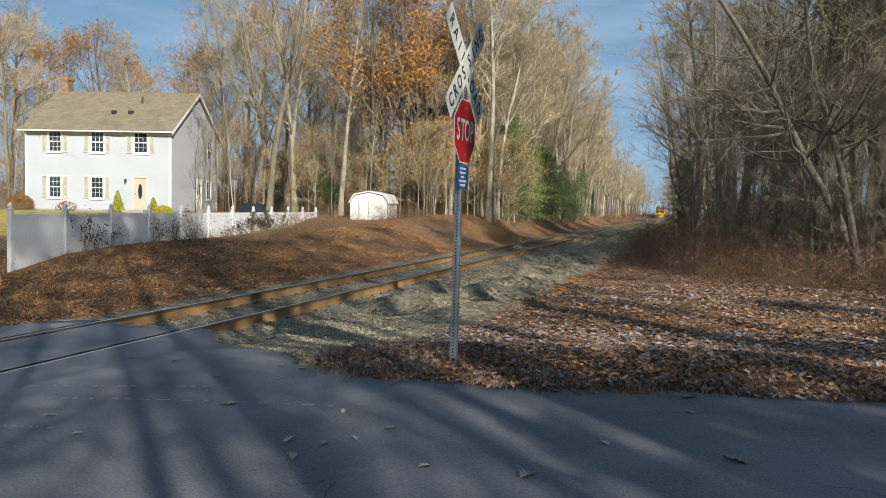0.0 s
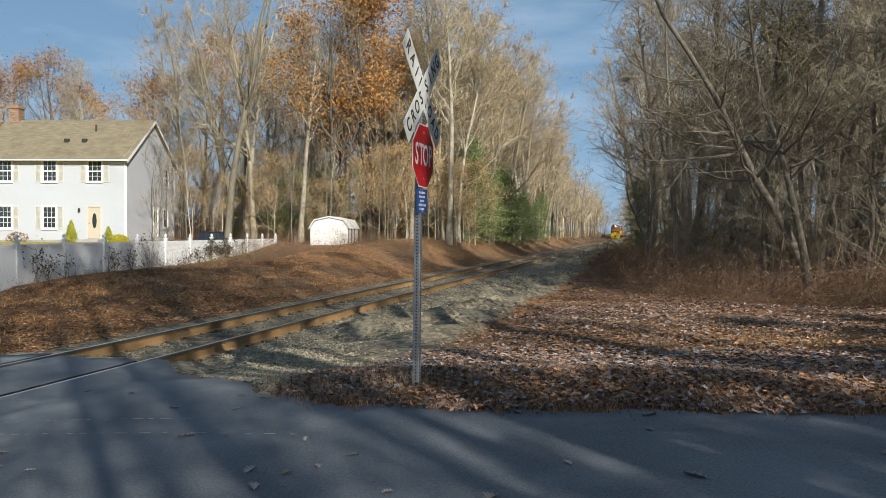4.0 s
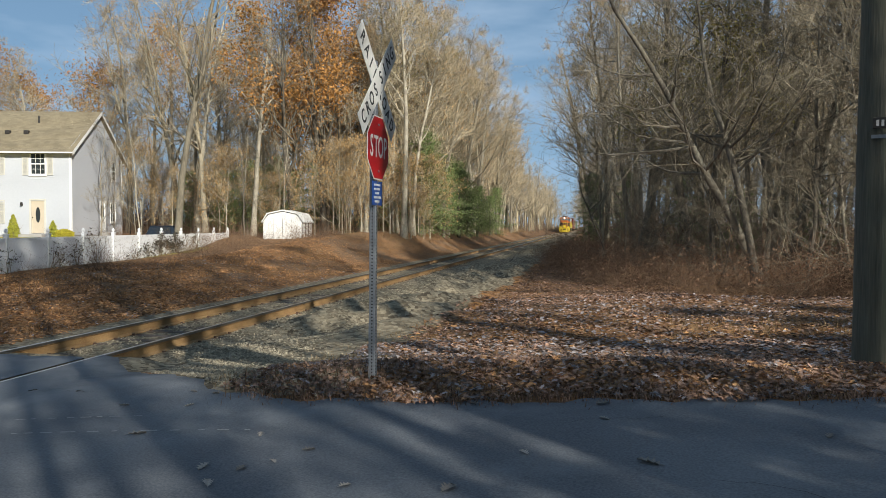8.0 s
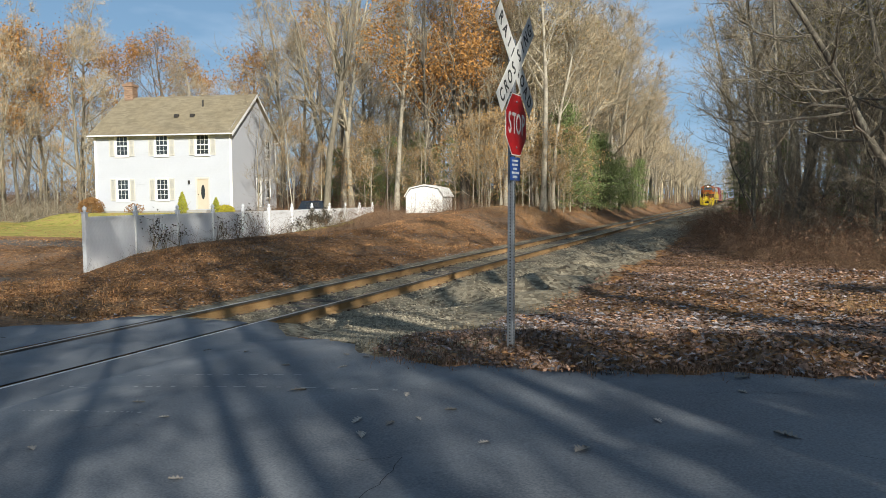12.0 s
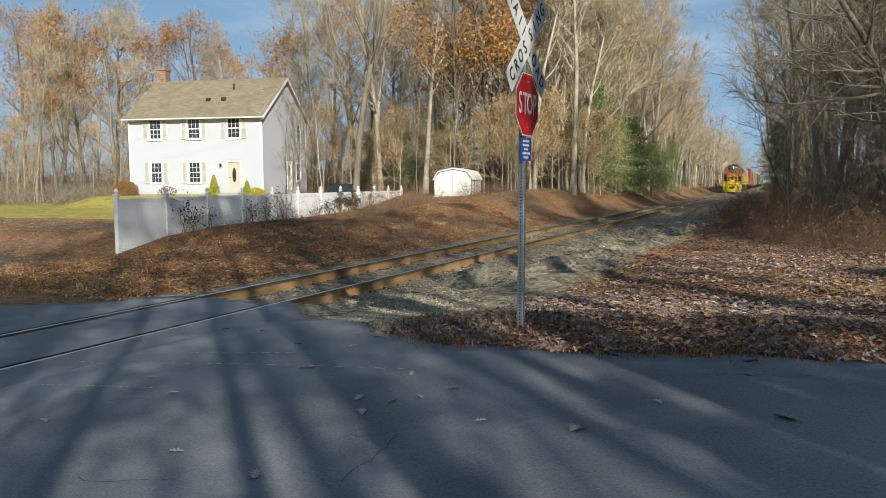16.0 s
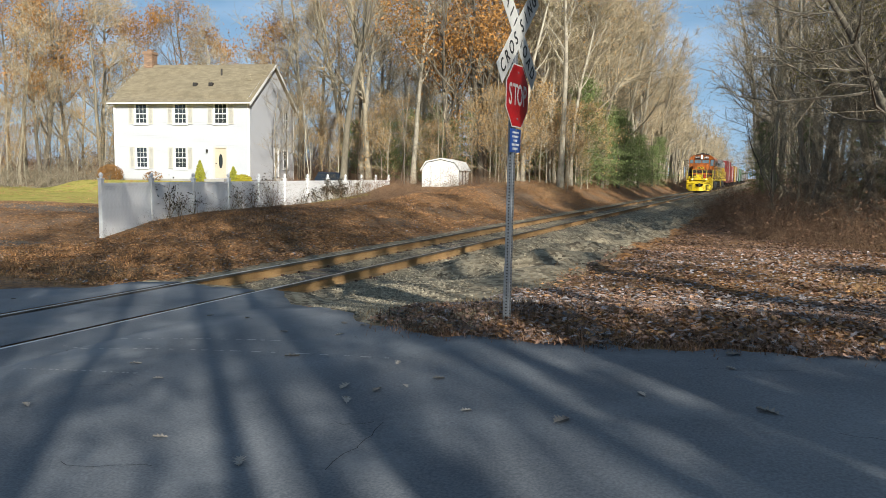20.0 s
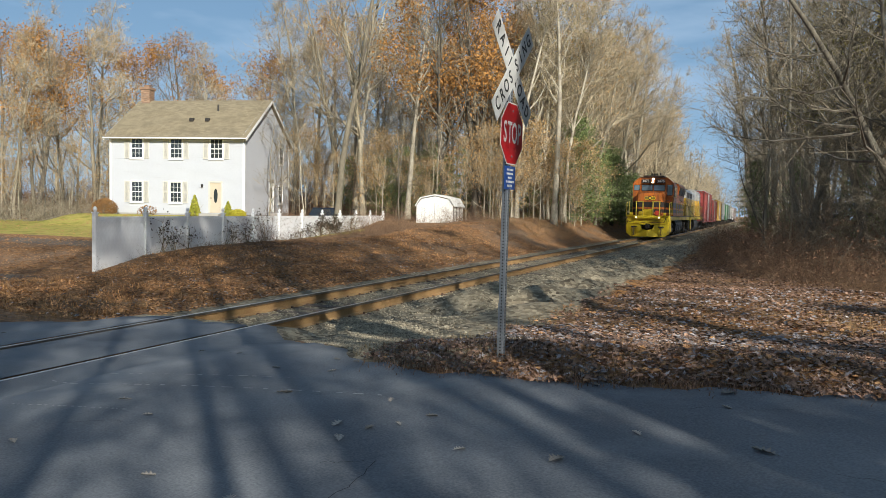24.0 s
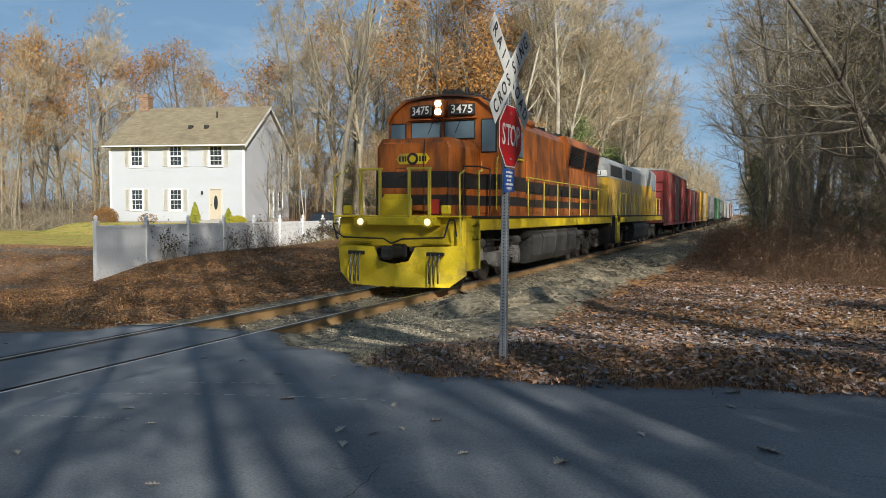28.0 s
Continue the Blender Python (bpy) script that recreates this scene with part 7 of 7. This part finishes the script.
    # cab: flat front over the full width, roof falling away in facets
    half = [(1.5, 1.62), (1.5, 3.98), (1.36, 4.2), (0.98, 4.5), (0.5, 4.58), (0.0, 4.6)]
    body = half + [(-x, z) for x, z in half[-2::-1]]
    part("cab", prism(bmesh.new(), body, 2.72, 4.9), M_LOCO, loco, "orange cab with faceted roof")
    rim = [(x * 1.012, z * 1.004) for x, z in half[1:]]
    rim = rim + [(-x, z) for x, z in rim[-2::-1]] + [(-x * 0.965, z - 0.05) for x, z in rim] + [(x * 0.965, z - 0.05) for x, z in rim[-2::-1]]
    part("cab_roof_edge", prism(bmesh.new(), rim, 2.62, 2.72), M_LOCO, loco, "orange roof overhang")
    for a, b, z0, z1 in ((-0.83, -0.07, 3.53, 3.94), (0.07, 0.83, 3.53, 3.94), (-1.4, -1.02, 3.55, 3.92)):
        win = part("windscreen_frame", boxes((a - 0.028, b + 0.028, 2.68, 2.73, z0 - 0.028, z1 + 0.028), bevel=0.02), M_BLACKPAINT, loco, "black rubber window frame")
        part("windscreen", boxes((a, b, 2.665, 2.682, z0, z1), bevel=0.004), M_CABGLASS, win, "windscreen coloured pale blue for reflected sky")
    door = part("cab_door", boxes((0.98, 1.46, 2.69, 2.722, 1.7, 4.02), bevel=0.012), M_LOCO, loco, "orange front cab door")
    win = part("door_window_frame", boxes((1.02, 1.42, 2.672, 2.69, 3.16, 3.98), bevel=0.012), M_BLACKPAINT, door)
    part("door_window", boxes((1.05, 1.39, 2.66, 2.673, 3.19, 3.95)), M_CABGLASS, win, "tall door glass coloured for reflected sky")
    part("door_handle", rod(bmesh.new(), (1.04, 2.67, 2.7), (1.04, 2.67, 2.95), 0.014, 6), M_HANDRAIL, door)
    part("sunshade_lip", boxes((-0.92, 0.92, 2.6, 2.7, 4.0, 4.03), bevel=0.006), M_LOCO, loco)
    for x0, x1 in ((0.5, 0.36), (-0.22, -0.36)):
        part("wiper", pipe(bmesh.new(), [(x0, 2.64, 3.98), (x1, 2.63, 3.66)], 0.01, 4), M_BLACKPAINT, loco)
    for s in (-1, 1):
        for y0, y1 in ((3.1, 3.75), (3.85, 4.5)):
            win = part("side_window_frame", boxes((s * 1.505 - 0.02, s * 1.505 + 0.02, y0 - 0.05, y1 + 0.05, 3.1, 3.86), bevel=0.01), M_BLACKPAINT, loco)
            part("side_window", boxes((s * 1.528 - 0.008, s * 1.528 + 0.008, y0, y1, 3.15, 3.81)), M_CABGLASS, win, "side glass coloured for reflected sky")
        part("arm_rest", boxes((s * 1.54 - 0.04, s * 1.54 + 0.04, 3.1, 4.5, 3.05, 3.1), bevel=0.01), M_YELLOW, loco)
        part("cab_grab_iron", pipe(bmesh.new(), [(s * 1.46, 2.68, 1.75), (s * 1.46, 2.58, 1.8), (s * 1.46, 2.58, 3.0), (s * 1.46, 2.68, 3.05)], 0.015), M_HANDRAIL, loco)
        part("nose_handrail", pipe(bmesh.new(), [(s * 1.1, 1.3, 1.64), (s * 1.1, 1.3, 2.75), (s * 1.25, 1.9, 2.78), (s * 1.3, 2.55, 2.75), (s * 1.3, 2.55, 1.64)], 0.018), M_BLACKPAINT, loco, "dark bent handrail beside the nose")
    for s in (-1, 1):
        board = part("number_board", boxes((-0.33, 0.33, -0.04, 0.05, -0.14, 0.14), bevel=0.02), M_BLACKPAINT, loco, "black number board with white digits")
        board.matrix_basis = pose(s * 0.54, 2.62, 4.22, 0, 0, s * 14)
        text_part("number", "3475", 0.28, 0.002, M_SIGNWHITE, board, Matrix.Translation((0, -0.044, 0)) @ Matrix.Rotation(radians(90), 4, "X"), 1.0)
    lamp = part("headlight_housing", boxes((-0.13, 0.13, 2.4, 2.72, 4.04, 4.48), bevel=0.04), M_LOCO, loco)
    for z in (4.16, 4.36):
        part("headlight", rod(bmesh.new(), (0, 2.38, z), (0, 2.41, z), 0.08, 16), M_BEAM, lamp, "glowing round headlight")
    horn = part("horn", pipe(bmesh.new(), [(0, 3.6, 4.58), (0, 3.6, 4.75)], 0.03), M_UNDER, loco, "roof air horn")
    for x in (-0.18, 0.0, 0.18):
        part("horn_bell", rod(bmesh.new(), (x, 3.3, 4.77), (x, 3.75, 4.77), 0.09, 10, 0.03), M_UNDER, horn)
    part("cab_vent", boxes((-0.75, 0.75, 3.0, 4.3, 4.56, 4.68), bevel=0.04), M_BLACKPAINT, loco, "low roof air conditioner")
    part("roof_antenna", rod(bmesh.new(), (0.45, 3.2, 4.56), (0.45, 3.2, 4.86), 0.05, 8), M_BLACKPAINT, loco)
    # long hood
    part("long_hood", prism(bmesh.new(), [(-0.98, 1.62), (0.98, 1.62), (0.98, 4.12), (0.78, 4.36), (-0.78, 4.36), (-0.98, 4.12)], 4.9, 17.4), M_LOCO, loco, "long engine hood, orange with black bands")
    flare = [(-0.99, 3.35), (0.99, 3.35), (1.12, 4.14), (1.0, 4.4), (-1.0, 4.4), (-1.12, 4.14)]
    rad = part("radiator_section", prism(bmesh.new(), flare, 11.6, 17.3), M_LOCO, loco, "flared radiator housing")
    for s in (-1, 1):
        for y0 in (12.0, 14.7):
            bm = bmesh.new()
            n = 12
            box(bm, s * 0.995 - 0.02, s * 1.05 + 0.02, y0, y0 + 2.2, 3.42, 4.1)
            for k in range(n):
                f = (k + 0.5) / n
                x, z = 1.04 + 0.06 * f, 3.42 + 0.68 * f
                box(bm, s * x - 0.02, s * x + 0.035 * s + 0.02, y0, y0 + 2.2, z - 0.012, z + 0.012)
            part("radiator_grille", bm, M_BLACKPAINT, rad, "dark louvred radiator panel")
        part("intake_screen", boxes((s * 0.985 - 0.015, s * 0.985 + 0.015, 5.1, 6.3, 3.5, 4.05)), M_BLACKPAINT, loco, "dark air intake screen")
        for k in range(14):
            y0 = 5.0 + k * 0.88
            if y0 + 0.8 < 17.3:
                door = part("hood_door", boxes((s * 0.985 - 0.014, s * 0.985 + 0.014, y0, y0 + 0.82, 1.72, 3.25), bevel=0.006), M_LOCO, loco)
                part("door_latch", boxes((s * 1.003 - 0.012, s * 1.003 + 0.012, y0 + 0.72, y0 + 0.76, 2.3, 2.5)), M_BLACKPAINT, door)
        posts = [(s * 1.49, 5.2 + 1.65 * k, 1.6, 2.62) for k in range(8)]
        rail_run(loco, [(s * 1.49, 5.0, 2.66), (s * 1.49, 17.0, 2.66)], posts)
        rail_run(loco, [(s * 1.49, L - 0.5, 1.2), (s * 1.49, L - 0.6, 2.6)], [])
        part("tank_pipe", rod(bmesh.new(), (s * 1.25, 5.6, 1.12), (s * 1.25, 11.9, 1.12), 0.13, 10), M_UNDER, loco, "air reservoir under the sill")
    part("hood_roof", boxes((-0.72, 0.72, 4.95, 11.5, 4.36, 4.42), bevel=0.02), M_BLACKPAINT, loco, "sooty hood roof")
    part("exhaust_stack", boxes((-0.25, 0.25, 8.2, 8.9, 4.4, 4.62), bevel=0.03), M_BLACKPAINT, loco)
    part("dynamic_brake_hatch", boxes((-0.9, 0.9, 6.6, 8.0, 4.3, 4.5), bevel=0.05), M_LOCO, loco)
    fan(loco, 10.4, 4.42, 0.55)
    for y in (12.5, 14.4, 16.3):
        fan(loco, y, 4.42, 0.62)
    # tank, trucks, rear end
    tank = [(-1.38, 0.5), (-1.2, 0.28), (1.2, 0.28), (1.38, 0.5), (1.42, 1.0), (1.3, 1.28), (-1.3, 1.28), (-1.42, 1.0)]
    part("fuel_tank", prism(bmesh.new(), tank, 6.0, 11.6), M_TANK, loco, "grey fuel tank with painted upright reflections")
    for y in (7.0, 8.6, 10.2):
        part("tank_strap", prism(bmesh.new(), [(x * 1.012, z) for x, z in tank], y, y + 0.08), M_UNDER, loco)
    truck_three(loco, 3.5, spin=True, M_GEAR=M_DUSTYLIT)
    truck_three(loco, 14.6, spin=True)
    part("rear_pilot", boxes((-1.45, 1.45, L - 0.75, L - 0.5, 0.4, 1.6), bevel=0.03), M_UNDER, loco)
    part("rear_coupler", boxes((-0.13, 0.13, L - 0.5, L + 0.35, 0.72, 0.98), bevel=0.05), M_UNDER, loco)
    return loco


def build_second_locomotive():
    """Runs long hood leading in the lead engine's wake."""
    L = 18.4
    loco = thing("locomotive", "yellow and grey second diesel locomotive, weathered", "locomotive")
    part("frame", boxes((-1.5, 1.5, 0.6, L - 0.5, 1.3, 1.58), bevel=0.02), M_YELLOW, loco)
    part("walkway", boxes((-1.54, 1.54, 0.55, L - 0.45, 1.585, 1.625)), M_UNDER, loco)
    part("long_hood", prism(bmesh.new(), [(-0.98, 1.62), (0.98, 1.62), (0.98, 4.0), (0.75, 4.26), (-0.75, 4.26), (-0.98, 4.0)], 1.1, 13.6), M_LOCO2, loco, "yellow hood with grey roof")
    part("cab", prism(bmesh.new(), round_cab(1.32, 1.62, 4.0, 4.58), 13.6, 15.8), M_LOCO2, loco, "yellow cab with grey roof")
    part("nose", boxes((-0.95, 0.95, 15.8, 17.2, 1.62, 3.1), bevel=0.1), M_LOCO2, loco)
    board = part("number_board", boxes((0.2, 0.9, 1.06, 1.1, 3.4, 3.68), bevel=0.01), M_SIGNWHITE, loco, "white number board")
    text_part("number", "21", 0.28, 0.002, M_SIGNBLACK, board, Matrix.Translation((0.55, 1.055, 3.54)) @ Matrix.Rotation(radians(90), 4, "X"), 1.0)
    lamp = part("headlight_housing", boxes((-0.2, 0.2, 1.02, 1.1, 3.75, 4.05), bevel=0.03), M_BLACKPAINT, loco)
    for x in (-0.09, 0.09):
        part("headlight", rod(bmesh.new(), (x, 1.0, 3.9), (x, 1.03, 3.9), 0.07, 12), M_LAMP, lamp)
    for s in (-1, 1):
        for y0, y1 in ((1.6, 4.6), (6.0, 8.0)):
            part("radiator_grille", boxes((s * 0.985 - 0.02, s * 0.985 + 0.02, y0, y1, 3.45, 3.95), bevel=0.01), M_BLACKPAINT, loco)
        for k in range(13):
            part("hood_door", boxes((s * 0.985 - 0.014, s * 0.985 + 0.014, 1.4 + k * 0.92, 2.24 + k * 0.92, 1.72, 3.2), bevel=0.006), M_LOCO2, loco)
        part("side_window", boxes((s * 1.33 - 0.02, s * 1.33 + 0.02, 14.0, 15.4, 3.1, 3.8), bevel=0.01), M_CABGLASS, loco)
        rail_run(loco, [(s * 1.49, 0.9, 2.64), (s * 1.49, 16.8, 2.64)], [(s * 1.49, 1.2 + 1.7 * k, 1.6, 2.62) for k in range(10)])
        rail_run(loco, [(s * 1.45, 0.5, 1.0), (s * 1.45, 0.45, 2.5), (s * 1.3, 0.9, 2.66)], [])
        part("step_side", boxes((s * 1.47 - 0.03, s * 1.47 + 0.03, 0.3, 1.2, 0.4, 1.58), bevel=0.01), M_YELLOW, loco)
        for z in (0.42, 0.75, 1.08):
            part("step_tread", boxes((s * 1.3 - 0.2, s * 1.3 + 0.2, 0.4, 1.1, z, z + 0.03)), M_UNDER, loco)
    tank = [(-1.38, 0.5), (-1.2, 0.28), (1.2, 0.28), (1.38, 0.5), (1.42, 1.0), (1.3, 1.28), (-1.3, 1.28), (-1.42, 1.0)]
    part("fuel_tank", prism(bmesh.new(), tank, 6.2, 11.4), M_TANK, loco)
    for y in (3.0, 5.0, 7.0):
        fan(loco, y, 4.26, 0.58)
    part("pilot", boxes((-1.45, 1.45, 0.3, 0.6, 0.4, 1.6), bevel=0.03), M_UNDER, loco)
    part("coupler", boxes((-0.13, 0.13, -0.35, 0.4, 0.72, 0.98), bevel=0.05), M_UNDER, loco)
    part("coupler", boxes((-0.13, 0.13, L - 0.5, L + 0.35, 0.72, 0.98), bevel=0.05), M_UNDER, loco)
    truck_three(loco, 3.4, spin=True)
    truck_three(loco, 14.4, spin=True)
    return loco


def truck_two(car, y0):
    truck = new("truck")
    truck.parent = car
    truck.matrix_basis = pose(0, y0, 0)
    for s in (-1, 1):
        out = [(-1.2, 0.45), (-0.95, 0.62), (-0.4, 0.78), (0.4, 0.78), (0.95, 0.62), (1.2, 0.45), (0.9, 0.36), (0.35, 0.22), (-0.35, 0.22), (-0.9, 0.36)]
        part("side_frame", prism(bmesh.new(), out, s * 1.0 - 0.06, s * 1.0 + 0.06, "x"), M_UNDER, truck)
    part("bolster", boxes((-1.0, 1.0, -0.2, 0.2, 0.5, 0.95), bevel=0.03), M_UNDER, truck)
    for y in (-0.86, 0.86):
        ws = wheelset(truck, y, 0.44)
        SPIN.append((ws, y, 0.44))
    return truck


def freight_car(label, colour, L, tall, kind, seed):
    """A ribbed boxcar, or a covered hopper with sloping ends."""
    rng = random.Random(seed)
    m = mat("car_paint_" + label.split()[0], colour, tuple(c * 0.72 for c in colour), rough=0.65, scale=0.7, fine=9, bump=0.12, dirt_shade=(0.2, 0.17, 0.14), dirt_scale=0.9, stretch=(1, 1, 0.3))
    car = thing("boxcar" if kind == "box" else "hopper_car", label, "freight car", "train cars")
    part("underframe", boxes((-0.5, 0.5, 0.1, L - 0.1, 0.85, 1.15), bevel=0.02), M_UNDER, car)
    if kind == "box":
        part("body", boxes((-1.48, 1.48, 0.25, L - 0.25, 1.08, tall - 0.12), bevel=0.02), m, car, "ribbed steel sides")
        part("roof", prism(bmesh.new(), [(-1.52, tall - 0.12), (1.52, tall - 0.12), (1.5, tall - 0.05), (0, tall + 0.06), (-1.5, tall - 0.05)], 0.2, L - 0.2), M_GALV, car, "galvanised roof")
        for s in (-1, 1):
            n = int((L - 0.6) / 0.75)
            for k in range(n + 1):
                y = 0.3 + k * (L - 0.6) / n
                if abs(y - L / 2) > 1.7:
                    part("rib", boxes((s * 1.5 - 0.03, s * 1.5 + 0.03, y - 0.05, y + 0.05, 1.1, tall - 0.15)), m, car)
            door = part("sliding_door", boxes((s * 1.52 - 0.03, s * 1.52 + 0.03, L / 2 - 1.5, L / 2 + 1.5, 1.1, tall - 0.2), bevel=0.01), m, car, "wide sliding door")
            for k in range(4):
                part("door_bar", boxes((s * 1.56 - 0.02, s * 1.56 + 0.02, L / 2 - 1.45 + k * 0.95, L / 2 - 1.4 + k * 0.95, 1.15, tall - 0.25)), M_GALV, door)
            part("side_sill", boxes((s * 1.48 - 0.04, s * 1.48 + 0.04, 0.3, L - 0.3, 0.9, 1.08), bevel=0.01), m, car)
        for k in range(5):
            z = 1.3 + k * (tall - 1.6) / 5
            for y in (0.22, L - 0.22):
                part("end_corrugation", boxes((-1.4, 1.4, y - 0.06, y + 0.06, z, z + 0.16), bevel=0.04), m, car)
    else:
        prof = [(0.2, 1.9), (1.5, 1.1), (L - 1.5, 1.1), (L - 0.2, 1.9), (L - 0.2, tall), (0.2, tall)]
        part("body", prism(bmesh.new(), prof, -1.45, 1.45, "x"), m, car, "sloped hopper body")
        part("roof", prism(bmesh.new(), [(-1.47, tall), (1.47, tall), (1.2, tall + 0.2), (-1.2, tall + 0.2)], 0.2, L - 0.2), m, car)
        for s in (-1, 1):
            for k in range(11):
                y = 0.4 + k * (L - 0.8) / 10
                part("rib", boxes((s * 1.47 - 0.04, s * 1.47 + 0.04, y - 0.05, y + 0.05, 1.9, tall - 0.05)), m, car)
        part("running_board", boxes((-0.35, 0.35, 0.3, L - 0.3, tall + 0.22, tall + 0.27)), M_GALV, car)
        for y in (3.0, L / 2, L - 3.0):
            part("discharge_gate", prism(bmesh.new(), [(y - 0.9, 1.1), (y + 0.9, 1.1), (y + 0.3, 0.5), (y - 0.3, 0.5)], -0.9, 0.9, "x"), M_UNDER, car)
    for s in (-1, 1):
        for y in (0.35, L - 0.35):
            ladder = part("ladder", boxes((s * 1.53 - 0.012, s * 1.53 + 0.012, y - 0.22, y - 0.19, 1.0, tall - 0.2), (s * 1.53 - 0.012, s * 1.53 + 0.012, y + 0.19, y + 0.22, 1.0, tall - 0.2)), M_UNDER, car)
            for k in range(8):
                z = 1.1 + k * (tall - 1.5) / 7
                part("rung", rod(bmesh.new(), (s * 1.54, y - 0.2, z), (s * 1.54, y + 0.2, z), 0.012, 5), M_UNDER, ladder)
    part("coupler", boxes((-0.13, 0.13, -0.4, 0.3, 0.72, 0.98), bevel=0.04), M_UNDER, car)
    part("coupler", boxes((-0.13, 0.13, L - 0.3, L + 0.4, 0.72, 0.98), bevel=0.04), M_UNDER, car)
    truck_two(car, 1.9)
    truck_two(car, L - 1.9)
    return car


M_GALV = mat("galvanised_sheet", (0.45, 0.45, 0.44), (0.34, 0.34, 0.33), rough=0.55, metal=0.3, bump=0.05)
TRAIN = [(build_lead_locomotive(), 0.0), (build_second_locomotive(), 19.0)]
CARS = [("red-brown ribbed boxcar with a galvanised roof", (0.30, 0.045, 0.04), 17.0, 4.75, "box"),
        ("faded red boxcar covered in grime", (0.36, 0.06, 0.05), 14.5, 4.1, "box"),
        ("mustard yellow boxcar with sliding doors", (0.55, 0.33, 0.04), 16.5, 4.4, "box"),
        ("grey covered hopper car with ribbed sides", (0.3, 0.31, 0.31), 15.5, 4.1, "hop"),
        ("green boxcar with sliding doors", (0.05, 0.25, 0.1), 15.5, 4.3, "box"),
        ("dull green-grey covered hopper car", (0.16, 0.22, 0.19), 15.5, 4.2, "hop"),
        ("pale grey covered hopper car", (0.42, 0.42, 0.4), 15.5, 4.2, "hop"),
        ("white boxcar with rust stains", (0.55, 0.53, 0.5), 15.5, 4.2, "box"),
        ("brown boxcar near the train's end", (0.2, 0.07, 0.05), 15.5, 4.2, "box"),
        ("light grey hopper car at the end", (0.45, 0.44, 0.43), 15.5, 4.2, "hop")]
back = 37.9
for i, (label, colour, length, tall, kind) in enumerate(CARS):
    TRAIN.append((freight_car(label, colour, length, tall, kind, i), back))
    back += length + 0.9


# ---- movement ----
SPEED, FRONT_END = 10.4, 14.6


def motions():
    """The train rolls towards the crossing at a steady pace, and its wheels turn with it."""
    for unit, offset in TRAIN:
        walk(unit, [(t, pose(0, FRONT_END + offset + SPEED * (28.0 - t), 0.0)) for t in (0.0, 4.0, 8.0, 12.0, 16.0, 20.0, 24.0, 28.0)])
    for ws, y, r in SPIN[:12]:
        step = 2 / FPS
        rows = []
        for k in range(int(28.0 / step) + 1):
            t = k * step
            rows.append((t, pose(0, y, r, math.degrees(SPEED * t / r) % 360)))
        walk(ws, rows)


motions()
